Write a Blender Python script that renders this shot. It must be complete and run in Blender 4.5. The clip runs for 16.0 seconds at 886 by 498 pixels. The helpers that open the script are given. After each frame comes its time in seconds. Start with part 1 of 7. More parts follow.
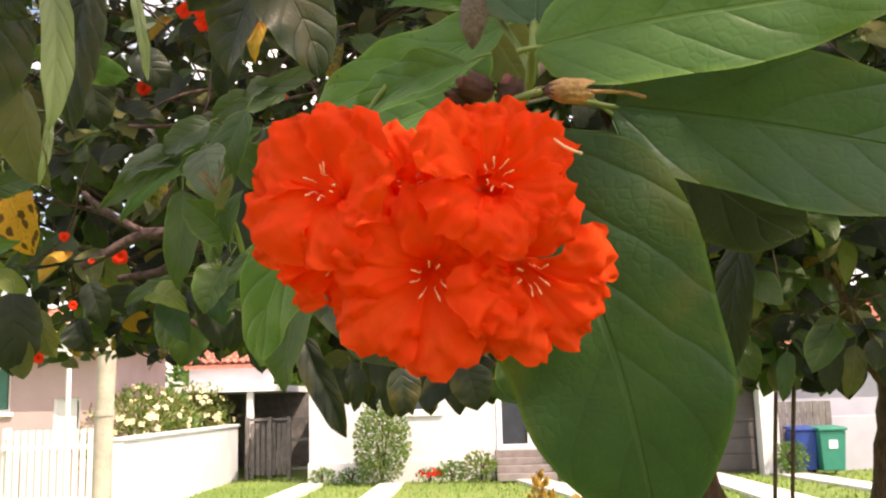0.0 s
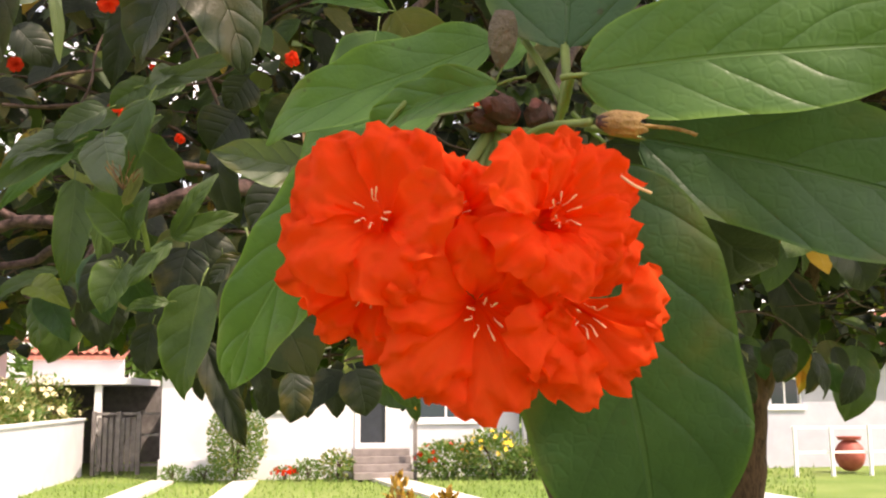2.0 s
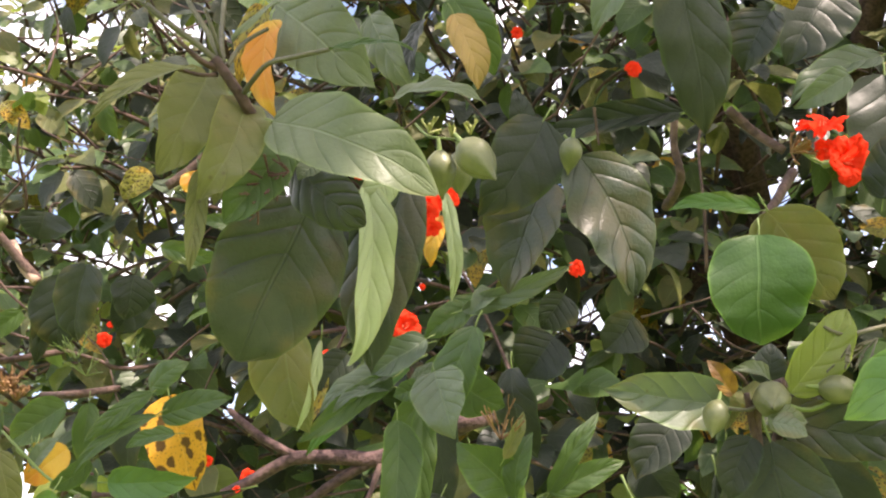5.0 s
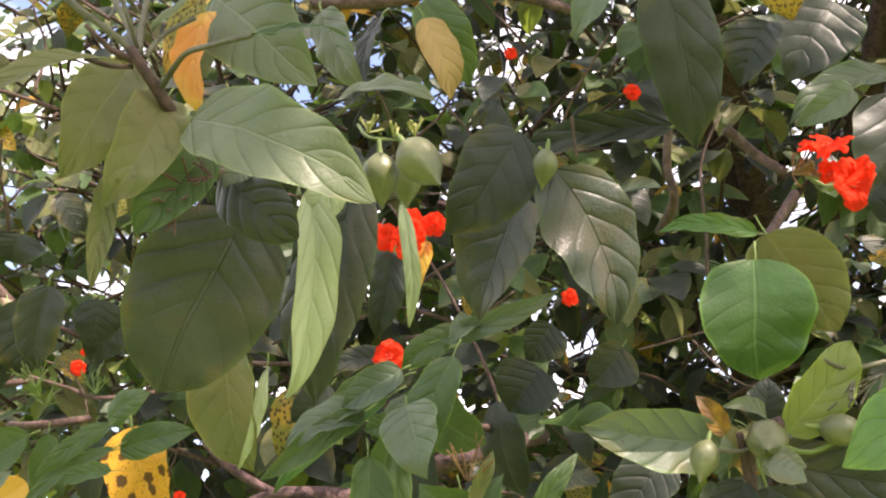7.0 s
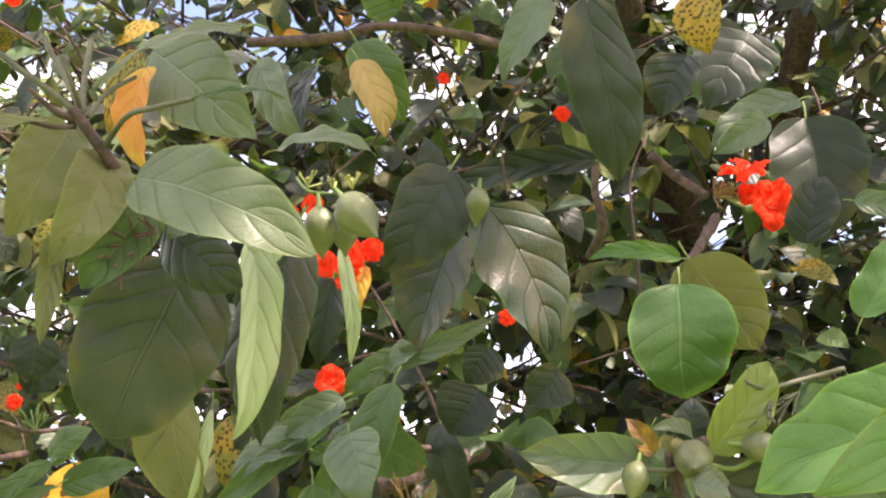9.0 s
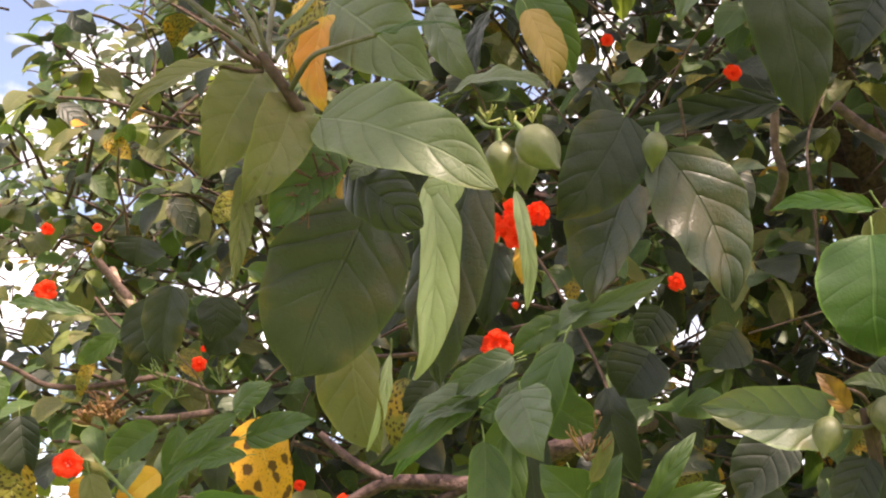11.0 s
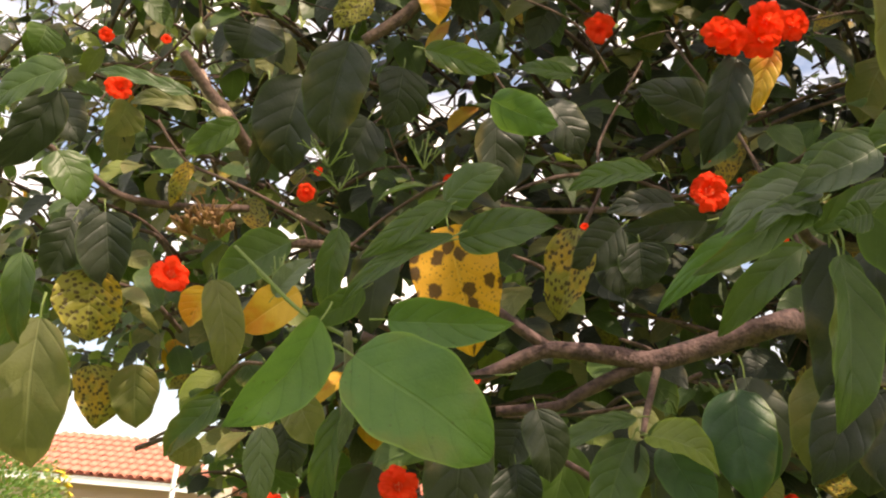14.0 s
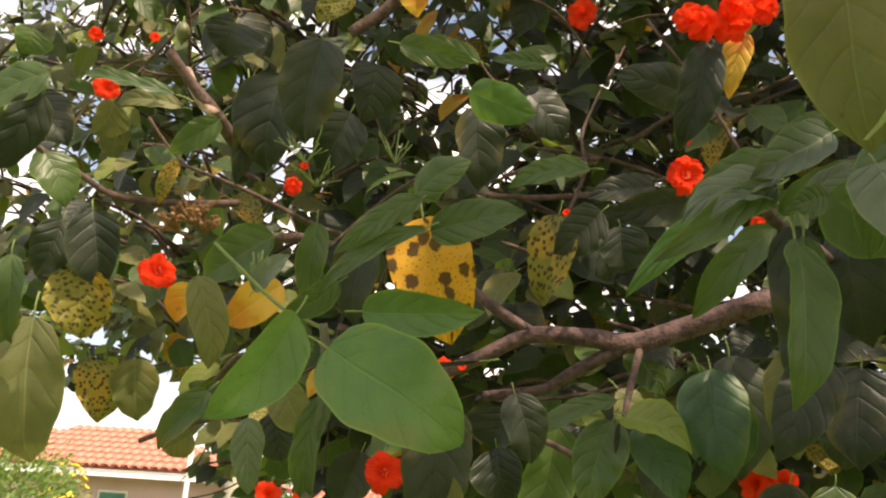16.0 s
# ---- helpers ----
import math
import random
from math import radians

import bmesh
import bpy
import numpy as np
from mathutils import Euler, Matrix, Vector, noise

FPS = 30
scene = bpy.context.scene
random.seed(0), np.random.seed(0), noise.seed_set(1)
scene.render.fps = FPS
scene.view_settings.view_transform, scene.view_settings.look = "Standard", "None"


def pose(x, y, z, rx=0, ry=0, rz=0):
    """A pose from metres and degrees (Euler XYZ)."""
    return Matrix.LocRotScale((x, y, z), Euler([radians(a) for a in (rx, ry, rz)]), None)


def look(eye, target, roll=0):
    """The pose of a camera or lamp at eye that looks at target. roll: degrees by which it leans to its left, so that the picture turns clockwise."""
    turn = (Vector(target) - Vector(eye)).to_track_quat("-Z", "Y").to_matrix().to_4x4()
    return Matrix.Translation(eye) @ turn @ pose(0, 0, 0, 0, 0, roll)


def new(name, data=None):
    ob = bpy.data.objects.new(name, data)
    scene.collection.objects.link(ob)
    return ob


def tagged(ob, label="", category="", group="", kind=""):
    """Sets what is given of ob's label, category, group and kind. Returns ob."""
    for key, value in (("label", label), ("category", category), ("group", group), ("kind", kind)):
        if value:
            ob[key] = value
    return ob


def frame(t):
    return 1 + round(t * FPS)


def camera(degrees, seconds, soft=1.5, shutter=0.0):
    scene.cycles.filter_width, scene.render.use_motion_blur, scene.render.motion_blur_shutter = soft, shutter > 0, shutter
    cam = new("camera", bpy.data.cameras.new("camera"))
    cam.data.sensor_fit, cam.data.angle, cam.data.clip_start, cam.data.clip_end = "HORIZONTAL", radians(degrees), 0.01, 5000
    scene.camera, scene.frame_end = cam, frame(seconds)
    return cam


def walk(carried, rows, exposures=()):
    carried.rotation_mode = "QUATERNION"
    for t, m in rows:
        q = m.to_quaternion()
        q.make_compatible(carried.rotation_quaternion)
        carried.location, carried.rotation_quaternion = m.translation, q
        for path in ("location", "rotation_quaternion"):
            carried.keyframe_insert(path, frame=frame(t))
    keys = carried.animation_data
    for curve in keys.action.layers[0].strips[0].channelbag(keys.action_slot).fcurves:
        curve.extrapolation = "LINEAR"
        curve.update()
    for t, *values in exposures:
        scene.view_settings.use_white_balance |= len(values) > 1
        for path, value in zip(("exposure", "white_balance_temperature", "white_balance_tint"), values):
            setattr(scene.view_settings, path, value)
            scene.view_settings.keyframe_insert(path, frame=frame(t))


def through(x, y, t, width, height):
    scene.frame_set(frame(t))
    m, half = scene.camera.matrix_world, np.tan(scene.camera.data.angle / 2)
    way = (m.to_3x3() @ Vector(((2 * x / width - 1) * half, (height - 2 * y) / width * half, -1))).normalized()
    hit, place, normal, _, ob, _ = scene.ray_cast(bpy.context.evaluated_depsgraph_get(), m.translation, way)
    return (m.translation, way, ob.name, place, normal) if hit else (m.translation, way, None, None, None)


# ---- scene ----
cam = camera(50.0, 16.0, soft=2.2)
PATH = [
    (0, (0.198, 0.164, 1.765), (0.182, 2.139, 2.077), -1.6),
    (0.5, (0.198, 0.156, 1.788), (0.232, 2.129, 2.116), -0.8),
    (1, (0.184, 0.158, 1.748), (0.312, 2.126, 2.106), -1.0),
    (1.5, (0.183, 0.163, 1.737), (0.397, 2.122, 2.105), 0.2),
    (2, (0.148, 0.182, 1.778), (0.417, 2.136, 2.081), -0.4),
    (2.3, (0.136, 0.196, 1.755), (0.383, 2.151, 2.048), -0.5),
    (2.5, (0.078, 0.223, 1.763), (0.306, 2.176, 2.042), -1.8),
    (3, (0.008, 0.226, 1.79), (0.122, 2.196, 2.12), -0.1),
    (3.5, (0.009, 0.287, 1.791), (-0.029, 2.221, 2.299), -0.5),
    (4, (0.006, 0.302, 1.81), (-0.043, 2.198, 2.447), -1.3),
    (4.5, (-0.03, 0.303, 1.831), (-0.097, 2.183, 2.51), -1.3),
    (7, (0.002, 0.373, 1.856), (-0.095, 2.218, 2.623), -0.2),
    (7.5, (-0.031, 0.363, 1.866), (0.014, 2.214, 2.622), -0.9),
    (8, (0.004, 0.357, 1.867), (0.112, 2.194, 2.65), -3.9),
    (10.5, (0.001, 0.331, 1.851), (-0.187, 2.161, 2.637), -0.2),
    (11, (-0.009, 0.357, 1.845), (-0.305, 2.185, 2.6), 0.2),
    (11.5, (-0.033, 0.441, 1.821), (-0.443, 2.248, 2.573), 2.4),
    (12, (-0.084, 0.49, 1.805), (-0.482, 2.319, 2.51), 4.1),
    (12.5, (-0.165, 0.582, 1.792), (-0.464, 2.456, 2.425), 4.3),
    (13, (-0.221, 0.619, 1.783), (-0.48, 2.51, 2.382), 3.8),
    (13.5, (-0.267, 0.635, 1.786), (-0.491, 2.522, 2.409), 4.5),
    (14, (-0.302, 0.631, 1.79), (-0.536, 2.507, 2.443), 5.5),
    (14.5, (-0.322, 0.623, 1.79), (-0.633, 2.486, 2.447), 5.6),
    (15, (-0.325, 0.622, 1.794), (-0.661, 2.488, 2.43), 5.2),
    (15.5, (-0.304, 0.627, 1.786), (-0.544, 2.518, 2.393), 5.0),
    (16, (-0.272, 0.613, 1.791), (-0.521, 2.498, 2.412), 4.1),
]
EXPOSURE = [(0, 1.0, 7900, 23), (2, 1.05, 7900, 23), (3, 0.9, 7500, 18), (3.5, 1.4, 7000, 15), (4, 1.95, 7200, 22), (4.5, 1.75, 7200, 24), (7, 1.7, 7200, 26), (7.5, 1.8, 7200, 26), (8, 1.9, 7200, 26), (10.5, 1.75, 7200, 26), (11.5, 1.2, 8500, 23), (12.5, 1.1, 8600, 20), (16, 1.0, 8400, 20)]
walk(cam, [(t, look(eye, target, roll)) for t, eye, target, roll in PATH], EXPOSURE)

# ---- light ----
SUN_AZ, SUN_EL = radians(132), radians(54)      # azimuth from +y towards +x
world = bpy.data.worlds.new("sky")
scene.world = world
world.use_nodes = True
wn, wl = world.node_tree.nodes, world.node_tree.links
sky = wn.new("ShaderNodeTexSky")
sky.sky_type, sky.sun_disc = "NISHITA", False
sky.sun_elevation, sky.sun_rotation = SUN_EL, SUN_AZ
sky.air_density, sky.dust_density = 1.0, 2.0
wn["Background"].inputs["Strength"].default_value = 0.15
# broken white cloud over the blue
cl_co = wn.new("ShaderNodeTexCoord")
cl_map = wn.new("ShaderNodeMapping")
cl_map.inputs["Scale"].default_value = (1.6, 1.6, 3.4)
cl_noise = wn.new("ShaderNodeTexNoise")
cl_noise.inputs["Scale"].default_value, cl_noise.inputs["Detail"].default_value = 2.2, 7.0
cl_ramp = wn.new("ShaderNodeValToRGB")
cl_ramp.color_ramp.elements[0].position, cl_ramp.color_ramp.elements[1].position = 0.44, 0.66
cl_mix = wn.new("ShaderNodeMix")
cl_mix.data_type = "RGBA"
cl_mix.inputs["B"].default_value = (8.6, 8.7, 8.9, 1)
wl.new(cl_co.outputs["Generated"], cl_map.inputs["Vector"])
wl.new(cl_map.outputs["Vector"], cl_noise.inputs["Vector"])
wl.new(cl_noise.outputs["Fac"], cl_ramp.inputs["Fac"])
wl.new(cl_ramp.outputs["Color"], cl_mix.inputs["Factor"])
wl.new(sky.outputs["Color"], cl_mix.inputs["A"])
wl.new(cl_mix.outputs["Result"], wn["Background"].inputs["Color"])

sun = new("sun", bpy.data.lights.new("sun", "SUN"))
sun.data.energy, sun.data.angle, sun.data.color = 3.5, radians(0.5), (1.0, 0.95, 0.86)
SUN_DIR = Vector((math.sin(SUN_AZ) * math.cos(SUN_EL), math.cos(SUN_AZ) * math.cos(SUN_EL), math.sin(SUN_EL)))
sun.matrix_world = look(SUN_DIR * 30, (0, 0, 0))


# ---- materials ----
class Mat:
    """A node material on a Principled shader, with short calls for its nodes."""

    def __init__(self, name, rough=0.6, metal=0.0, spec=0.5):
        self.m = bpy.data.materials.new(name)
        self.m.use_nodes = True
        self.n, self.l = self.m.node_tree.nodes, self.m.node_tree.links
        self.p = self.n["Principled BSDF"]
        self.p.inputs["Roughness"].default_value, self.p.inputs["Metallic"].default_value = rough, metal
        self.p.inputs["Specular IOR Level"].default_value = spec

    def put(self, sock, v):
        if isinstance(v, bpy.types.NodeSocket):
            self.l.new(v, sock)
        else:
            sock.default_value = v
        return self

    def math(self, op, a, b=0.0, c=0.0):
        q = self.n.new("ShaderNodeMath")
        q.operation = op
        for k, v in enumerate((a, b, c)):
            self.put(q.inputs[k], v)
        return q.outputs[0]

    def mix(self, f, a, b):
        q = self.n.new("ShaderNodeMix")
        q.data_type = "RGBA"
        for k, v in (("Factor", f), ("A", a), ("B", b)):
            self.put(q.inputs[k], (*v, 1) if isinstance(v, tuple) and len(v) == 3 else v)
        return q.outputs["Result"]

    def step(self, v, lo, hi):
        q = self.n.new("ShaderNodeMapRange")
        q.interpolation_type = "SMOOTHSTEP"
        for k, x in (("Value", v), ("From Min", lo), ("From Max", hi)):
            self.put(q.inputs[k], x)
        return q.outputs[0]

    def coord(self, kind="Object", scale=(1, 1, 1)):
        c, q = self.n.new("ShaderNodeTexCoord"), self.n.new("ShaderNodeMapping")
        q.inputs["Scale"].default_value = scale
        self.l.new(c.outputs[kind], q.inputs["Vector"])
        return q.outputs["Vector"]

    def noise(self, co, scale, detail=4.0, rough=0.55):
        q = self.n.new("ShaderNodeTexNoise")
        self.put(q.inputs["Vector"], co)
        q.inputs["Scale"].default_value, q.inputs["Detail"].default_value, q.inputs["Roughness"].default_value = scale, detail, rough
        return q.outputs["Fac"]

    def cells(self, co, scale, feature="F1"):
        q = self.n.new("ShaderNodeTexVoronoi")
        q.feature = feature
        self.put(q.inputs["Vector"], co)
        q.inputs["Scale"].default_value = scale
        return q.outputs["Distance"]

    def flat_cells(self, co, scale):
        q = self.n.new("ShaderNodeTexVoronoi")
        q.voronoi_dimensions = "2D"
        self.put(q.inputs["Vector"], co)
        q.inputs["Scale"].default_value = scale
        q.inputs["Randomness"].default_value = 1.0
        return q.outputs["Distance"]

    def bump(self, h, strength, dist):
        q = self.n.new("ShaderNodeBump")
        self.put(q.inputs["Height"], h)
        q.inputs["Strength"].default_value, q.inputs["Distance"].default_value = strength, dist
        self.l.new(q.outputs["Normal"], self.p.inputs["Normal"])
        return q.outputs["Normal"]

    def rnd(self):
        """A number per object and per loose piece of a joined mesh."""
        a = self.n.new("ShaderNodeObjectInfo").outputs["Random"]
        b = self.n.new("ShaderNodeNewGeometry").outputs["Random Per Island"]
        return self.math("FRACT", self.math("ADD", a, b))

    def colour(self, c):
        self.put(self.p.inputs["Base Color"], (*c, 1) if isinstance(c, tuple) and len(c) == 3 else c)
        return self.m


def plain(name, c1, c2, scale=8.0, rough=0.6, bump=0.3, metal=0.0, fine=60.0):
    """Two tones of one stuff, mottled at two scales."""
    k = Mat(name, rough, metal)
    co = k.coord()
    big, small = k.noise(co, scale), k.noise(co, fine)
    k.bump(small, bump, 0.004)
    f = k.math("ADD", k.math("MULTIPLY", big, 0.7), k.math("MULTIPLY", small, 0.3))
    return k.colour(k.mix(k.step(f, 0.3, 0.7), c1, c2))


def leaf_mat(name, dark, light, vein, thin, through=0.35, rough=0.42, blotch=None, spots=None, bumpy=0.55, groove=None, gloss=0.36):
    """A leaf with midrib and side veins by its own u (across) and v (along)."""
    k = Mat(name, rough, 0.0, gloss)
    uv = k.n.new("ShaderNodeSeparateXYZ")
    k.l.new(k.n.new("ShaderNodeUVMap").outputs["UV"], uv.inputs[0])
    u = k.math("ABSOLUTE", k.math("SUBTRACT", uv.outputs[0], 0.5))
    v = uv.outputs[1]
    co = k.coord()
    r = k.rnd()
    wob = k.math("MULTIPLY", k.noise(co, 24.0, 2.0), 0.55)
    ph = k.math("FRACT", k.math("ADD", k.math("SUBTRACT", k.math("MULTIPLY", v, 5.4), k.math("MULTIPLY", k.math("POWER", u, 1.15), 3.4)), wob))
    tri = k.math("MULTIPLY", k.math("ABSOLUTE", k.math("SUBTRACT", ph, 0.5)), 2.0)
    side = k.math("MULTIPLY", k.step(tri, 0.945, 1.0), k.step(u, 0.5, 0.36))
    mid = k.step(u, 0.022, 0.008)
    veins = mid if groove else k.math("MAXIMUM", k.math("MULTIPLY", side, 0.55), mid)
    mott = k.step(k.noise(co, 22.0, 5.0), 0.35, 0.7)
    c = k.mix(k.math("ADD", k.math("MULTIPLY", r, 0.42), k.math("ADD", k.math("MULTIPLY", mott, 0.46), k.math("ADD", k.math("MULTIPLY", k.math("SUBTRACT", 1.0, tri), 0.12), k.math("MULTIPLY", k.cells(co, 210.0), 0.14)))), dark, light)
    fleck = k.math("MULTIPLY", k.step(k.noise(co, 260.0, 3.0), 0.66, 0.74), k.step(k.noise(co, 30.0, 2.0), 0.5, 0.66))
    c = k.mix(k.math("MULTIPLY", fleck, 0.45), c, vein)
    if blotch:
        c = k.mix(k.step(k.noise(co, 17.0, 4.0), 0.50, 0.60), c, blotch)
    dust = k.step(k.noise(co, 9.0, 5.0, 0.65), 0.48, 0.72)
    c = k.mix(k.math("MULTIPLY", dust, 0.20), c, tuple(0.6 * a + 0.05 for a in light))
    rust = k.step(k.math("ADD", k.noise(co, 11.0, 5.0, 0.6), k.math("MULTIPLY", u, 0.35)), 0.66, 0.84)
    c = k.mix(k.math("MULTIPLY", rust, 0.5), c, (0.15, 0.105, 0.022))
    pits = k.math("MULTIPLY", k.step(k.cells(co, 120.0), 0.16, 0.09), k.step(k.noise(co, 20.0, 2.0), 0.5, 0.62))
    c = k.mix(k.math("MULTIPLY", pits, 0.6), c, (0.045, 0.028, 0.014))
    edge = k.math("MAXIMUM", k.math("MULTIPLY", k.step(u, 0.42, 0.5), k.step(k.noise(co, 26.0, 3.0), 0.42, 0.64)), k.step(u, 0.470, 0.490))
    c = k.mix(k.math("MULTIPLY", edge, 0.40), c, thin)
    if groove:
        c = k.mix(k.math("MULTIPLY", side, 0.28), c, groove)
    c = k.mix(k.math("MULTIPLY", veins, 0.42), c, vein)
    k.put(k.p.inputs["Roughness"], k.math("ADD", rough - 0.09, k.math("ADD", k.math("MULTIPLY", dust, 0.16), k.math("MULTIPLY", k.noise(co, 60.0, 4.0), 0.16))))
    if spots:
        sc = k.coord("UV", (1.0, 1.35, 1))
        for size, cut, amount in ((spots[1], spots[2], 0.92), (spots[1] * 4.2, spots[2] * 0.45, 0.6)):
            cell = k.math("ADD", k.flat_cells(sc, size), k.math("MULTIPLY", k.math("SUBTRACT", k.noise(co, 150.0), 0.5), 0.55))
            c = k.mix(k.math("MULTIPLY", k.step(cell, cut + 0.05, cut - 0.03), amount), c, spots[0])
    h = k.math("SUBTRACT", k.math("MULTIPLY", k.math("POWER", tri, 5.0), k.math("MULTIPLY", k.step(k.noise(co, 14.0, 2.0), 0.25, 0.75), -0.40 if groove else -0.66)), k.math("MULTIPLY", mid, 0.4))
    h = k.math("ADD", h, k.math("ADD", k.math("MULTIPLY", k.step(k.cells(co, 240.0, "DISTANCE_TO_EDGE"), 0.0, 0.20), 0.035), k.math("MULTIPLY", k.noise(co, 42.0, 4.0), 0.55)))
    nrm = k.bump(h, bumpy, 0.0031)
    k.colour(c)
    t = k.n.new("ShaderNodeBsdfTranslucent")
    k.put(t.inputs["Color"], k.mix(0.85 if spots else 0.35, thin, c))
    k.l.new(nrm, t.inputs["Normal"])
    ms = k.n.new("ShaderNodeMixShader")
    ms.inputs[0].default_value = through
    k.l.new(k.p.outputs[0], ms.inputs[1])
    k.l.new(t.outputs[0], ms.inputs[2])
    k.l.new(ms.outputs[0], k.n["Material Output"].inputs["Surface"])
    return k.m


LEAF = {
    "green": leaf_mat("leaf_green", (0.024, 0.052, 0.015), (0.068, 0.112, 0.034), (0.12, 0.17, 0.07), (0.17, 0.30, 0.04), 0.27, 0.42),
    # dark green leaf, deepened to near black to carry the crown's shade
    "dark": leaf_mat("leaf_dark_shade", (0.010, 0.017, 0.011), (0.033, 0.041, 0.026), (0.044, 0.055, 0.037), (0.06, 0.10, 0.03), 0.08, 0.44, bumpy=0.55, gloss=0.26),
    "slate": leaf_mat("leaf_slate_green", (0.020, 0.030, 0.020), (0.052, 0.064, 0.042), (0.065, 0.080, 0.055), (0.08, 0.12, 0.04), 0.10, 0.42, (0.060, 0.058, 0.036), bumpy=0.85, gloss=0.32),
    "deep": leaf_mat("leaf_deep_green", (0.014, 0.048, 0.017), (0.042, 0.102, 0.034), (0.050, 0.100, 0.036), (0.09, 0.18, 0.03), 0.10, 0.46, bumpy=0.6, groove=(0.012, 0.034, 0.012)),
    "fresh": leaf_mat("leaf_fresh", (0.036, 0.102, 0.024), (0.092, 0.190, 0.044), (0.11, 0.20, 0.06), (0.22, 0.38, 0.06), 0.26, 0.46, bumpy=0.55, groove=(0.024, 0.060, 0.018)),
    "mid": leaf_mat("leaf_mid_green", (0.022, 0.064, 0.011), (0.046, 0.108, 0.018), (0.09, 0.17, 0.05), (0.16, 0.32, 0.04), 0.18, 0.40, bumpy=0.5, groove=(0.018, 0.05, 0.012)),
    "olive": leaf_mat("leaf_olive", (0.072, 0.083, 0.026), (0.132, 0.138, 0.048), (0.22, 0.23, 0.11), (0.26, 0.28, 0.07), 0.24, 0.5, (0.15, 0.135, 0.05)),
    # pale underside, its colour lightened further to stand for sun on it
    "pale": leaf_mat("leaf_underside_pale", (0.30, 0.35, 0.21), (0.41, 0.46, 0.29), (0.40, 0.45, 0.28), (0.34, 0.42, 0.14), 0.28, 0.65),
    "grey": leaf_mat("leaf_grey_green", (0.056, 0.082, 0.050), (0.116, 0.146, 0.092), (0.18, 0.23, 0.14), (0.18, 0.28, 0.08), 0.22, 0.44, bumpy=0.6),
    "silver": leaf_mat("leaf_silvery_green", (0.072, 0.096, 0.050), (0.142, 0.168, 0.096), (0.24, 0.28, 0.18), (0.22, 0.30, 0.10), 0.24, 0.46, bumpy=0.6),
    "lime": leaf_mat("leaf_lime", (0.12, 0.15, 0.040), (0.19, 0.22, 0.065), (0.30, 0.36, 0.12), (0.40, 0.55, 0.05), 0.40, 0.45),
    "tan": leaf_mat("leaf_tan_dry", (0.30, 0.19, 0.075), (0.45, 0.30, 0.13), (0.42, 0.30, 0.15), (0.45, 0.28, 0.08), 0.22, 0.6, (0.22, 0.12, 0.04)),
    "spotted": leaf_mat("leaf_yellow_spotted", (0.64, 0.30, 0.022), (0.74, 0.38, 0.035), (0.72, 0.42, 0.08), (0.85, 0.42, 0.03), 0.36, 0.55, None, ((0.045, 0.022, 0.012), 3.7, 0.27)),
    "yellow": leaf_mat("leaf_yellow", (0.52, 0.28, 0.03), (0.66, 0.40, 0.06), (0.70, 0.48, 0.15), (0.80, 0.38, 0.03), 0.34, 0.55, (0.60, 0.22, 0.03)),
    "ochre": leaf_mat("leaf_ochre", (0.30, 0.17, 0.02), (0.44, 0.26, 0.035), (0.4, 0.28, 0.08), (0.5, 0.27, 0.02), 0.22, 0.55, (0.10, 0.05, 0.018)),
    "mottled": leaf_mat("leaf_mottled", (0.15, 0.15, 0.03), (0.25, 0.22, 0.04), (0.28, 0.27, 0.10), (0.42, 0.33, 0.03), 0.28, 0.5, (0.40, 0.24, 0.03), ((0.04, 0.025, 0.012), 8.5, 0.27)),
}


def petal_mat(name, a, b, glow=(1.0, 0.105, 0.022)):
    k = Mat(name, 0.72, 0.0, 0.10)
    uv = k.n.new("ShaderNodeSeparateXYZ")
    k.l.new(k.n.new("ShaderNodeUVMap").outputs["UV"], uv.inputs[0])
    co = k.coord()
    c = k.mix(k.step(uv.outputs[1], 0.10, 0.34), a, b)
    c = k.mix(k.math("MULTIPLY", k.noise(co, 90.0), 0.25), c, (0.98, 0.13, 0.02))
    k.bump(k.math("ADD", k.noise(k.coord("UV", (26, 2.5, 1)), 3.0, 3.0), k.math("MULTIPLY", k.noise(co, 420.0, 3.0), 0.5)), 0.22, 0.0009)
    k.colour(c)
    t = k.n.new("ShaderNodeBsdfTranslucent")
    k.put(t.inputs["Color"], (*glow, 1))
    ms = k.n.new("ShaderNodeMixShader")
    ms.inputs[0].default_value = 0.5
    k.l.new(k.p.outputs[0], ms.inputs[1])
    k.l.new(t.outputs[0], ms.inputs[2])
    k.l.new(ms.outputs[0], k.n["Material Output"].inputs["Surface"])
    return k.m


def bark_mat(name, a, b, stretch=1.0):
    k = Mat(name, 0.9)
    co = k.coord("Object", (1, 1, stretch))
    ridge = k.cells(co, 240.0)
    n = k.noise(co, 60.0, 6.0)
    k.bump(k.math("ADD", k.math("MULTIPLY", ridge, 0.55), k.math("MULTIPLY", n, 1.1)), 0.6, 0.003)
    return k.colour(k.mix(k.step(k.math("ADD", k.math("MULTIPLY", k.noise(co, 130.0, 5.0), 0.5), k.math("MULTIPLY", n, 0.5)), 0.36, 0.62), a, b))


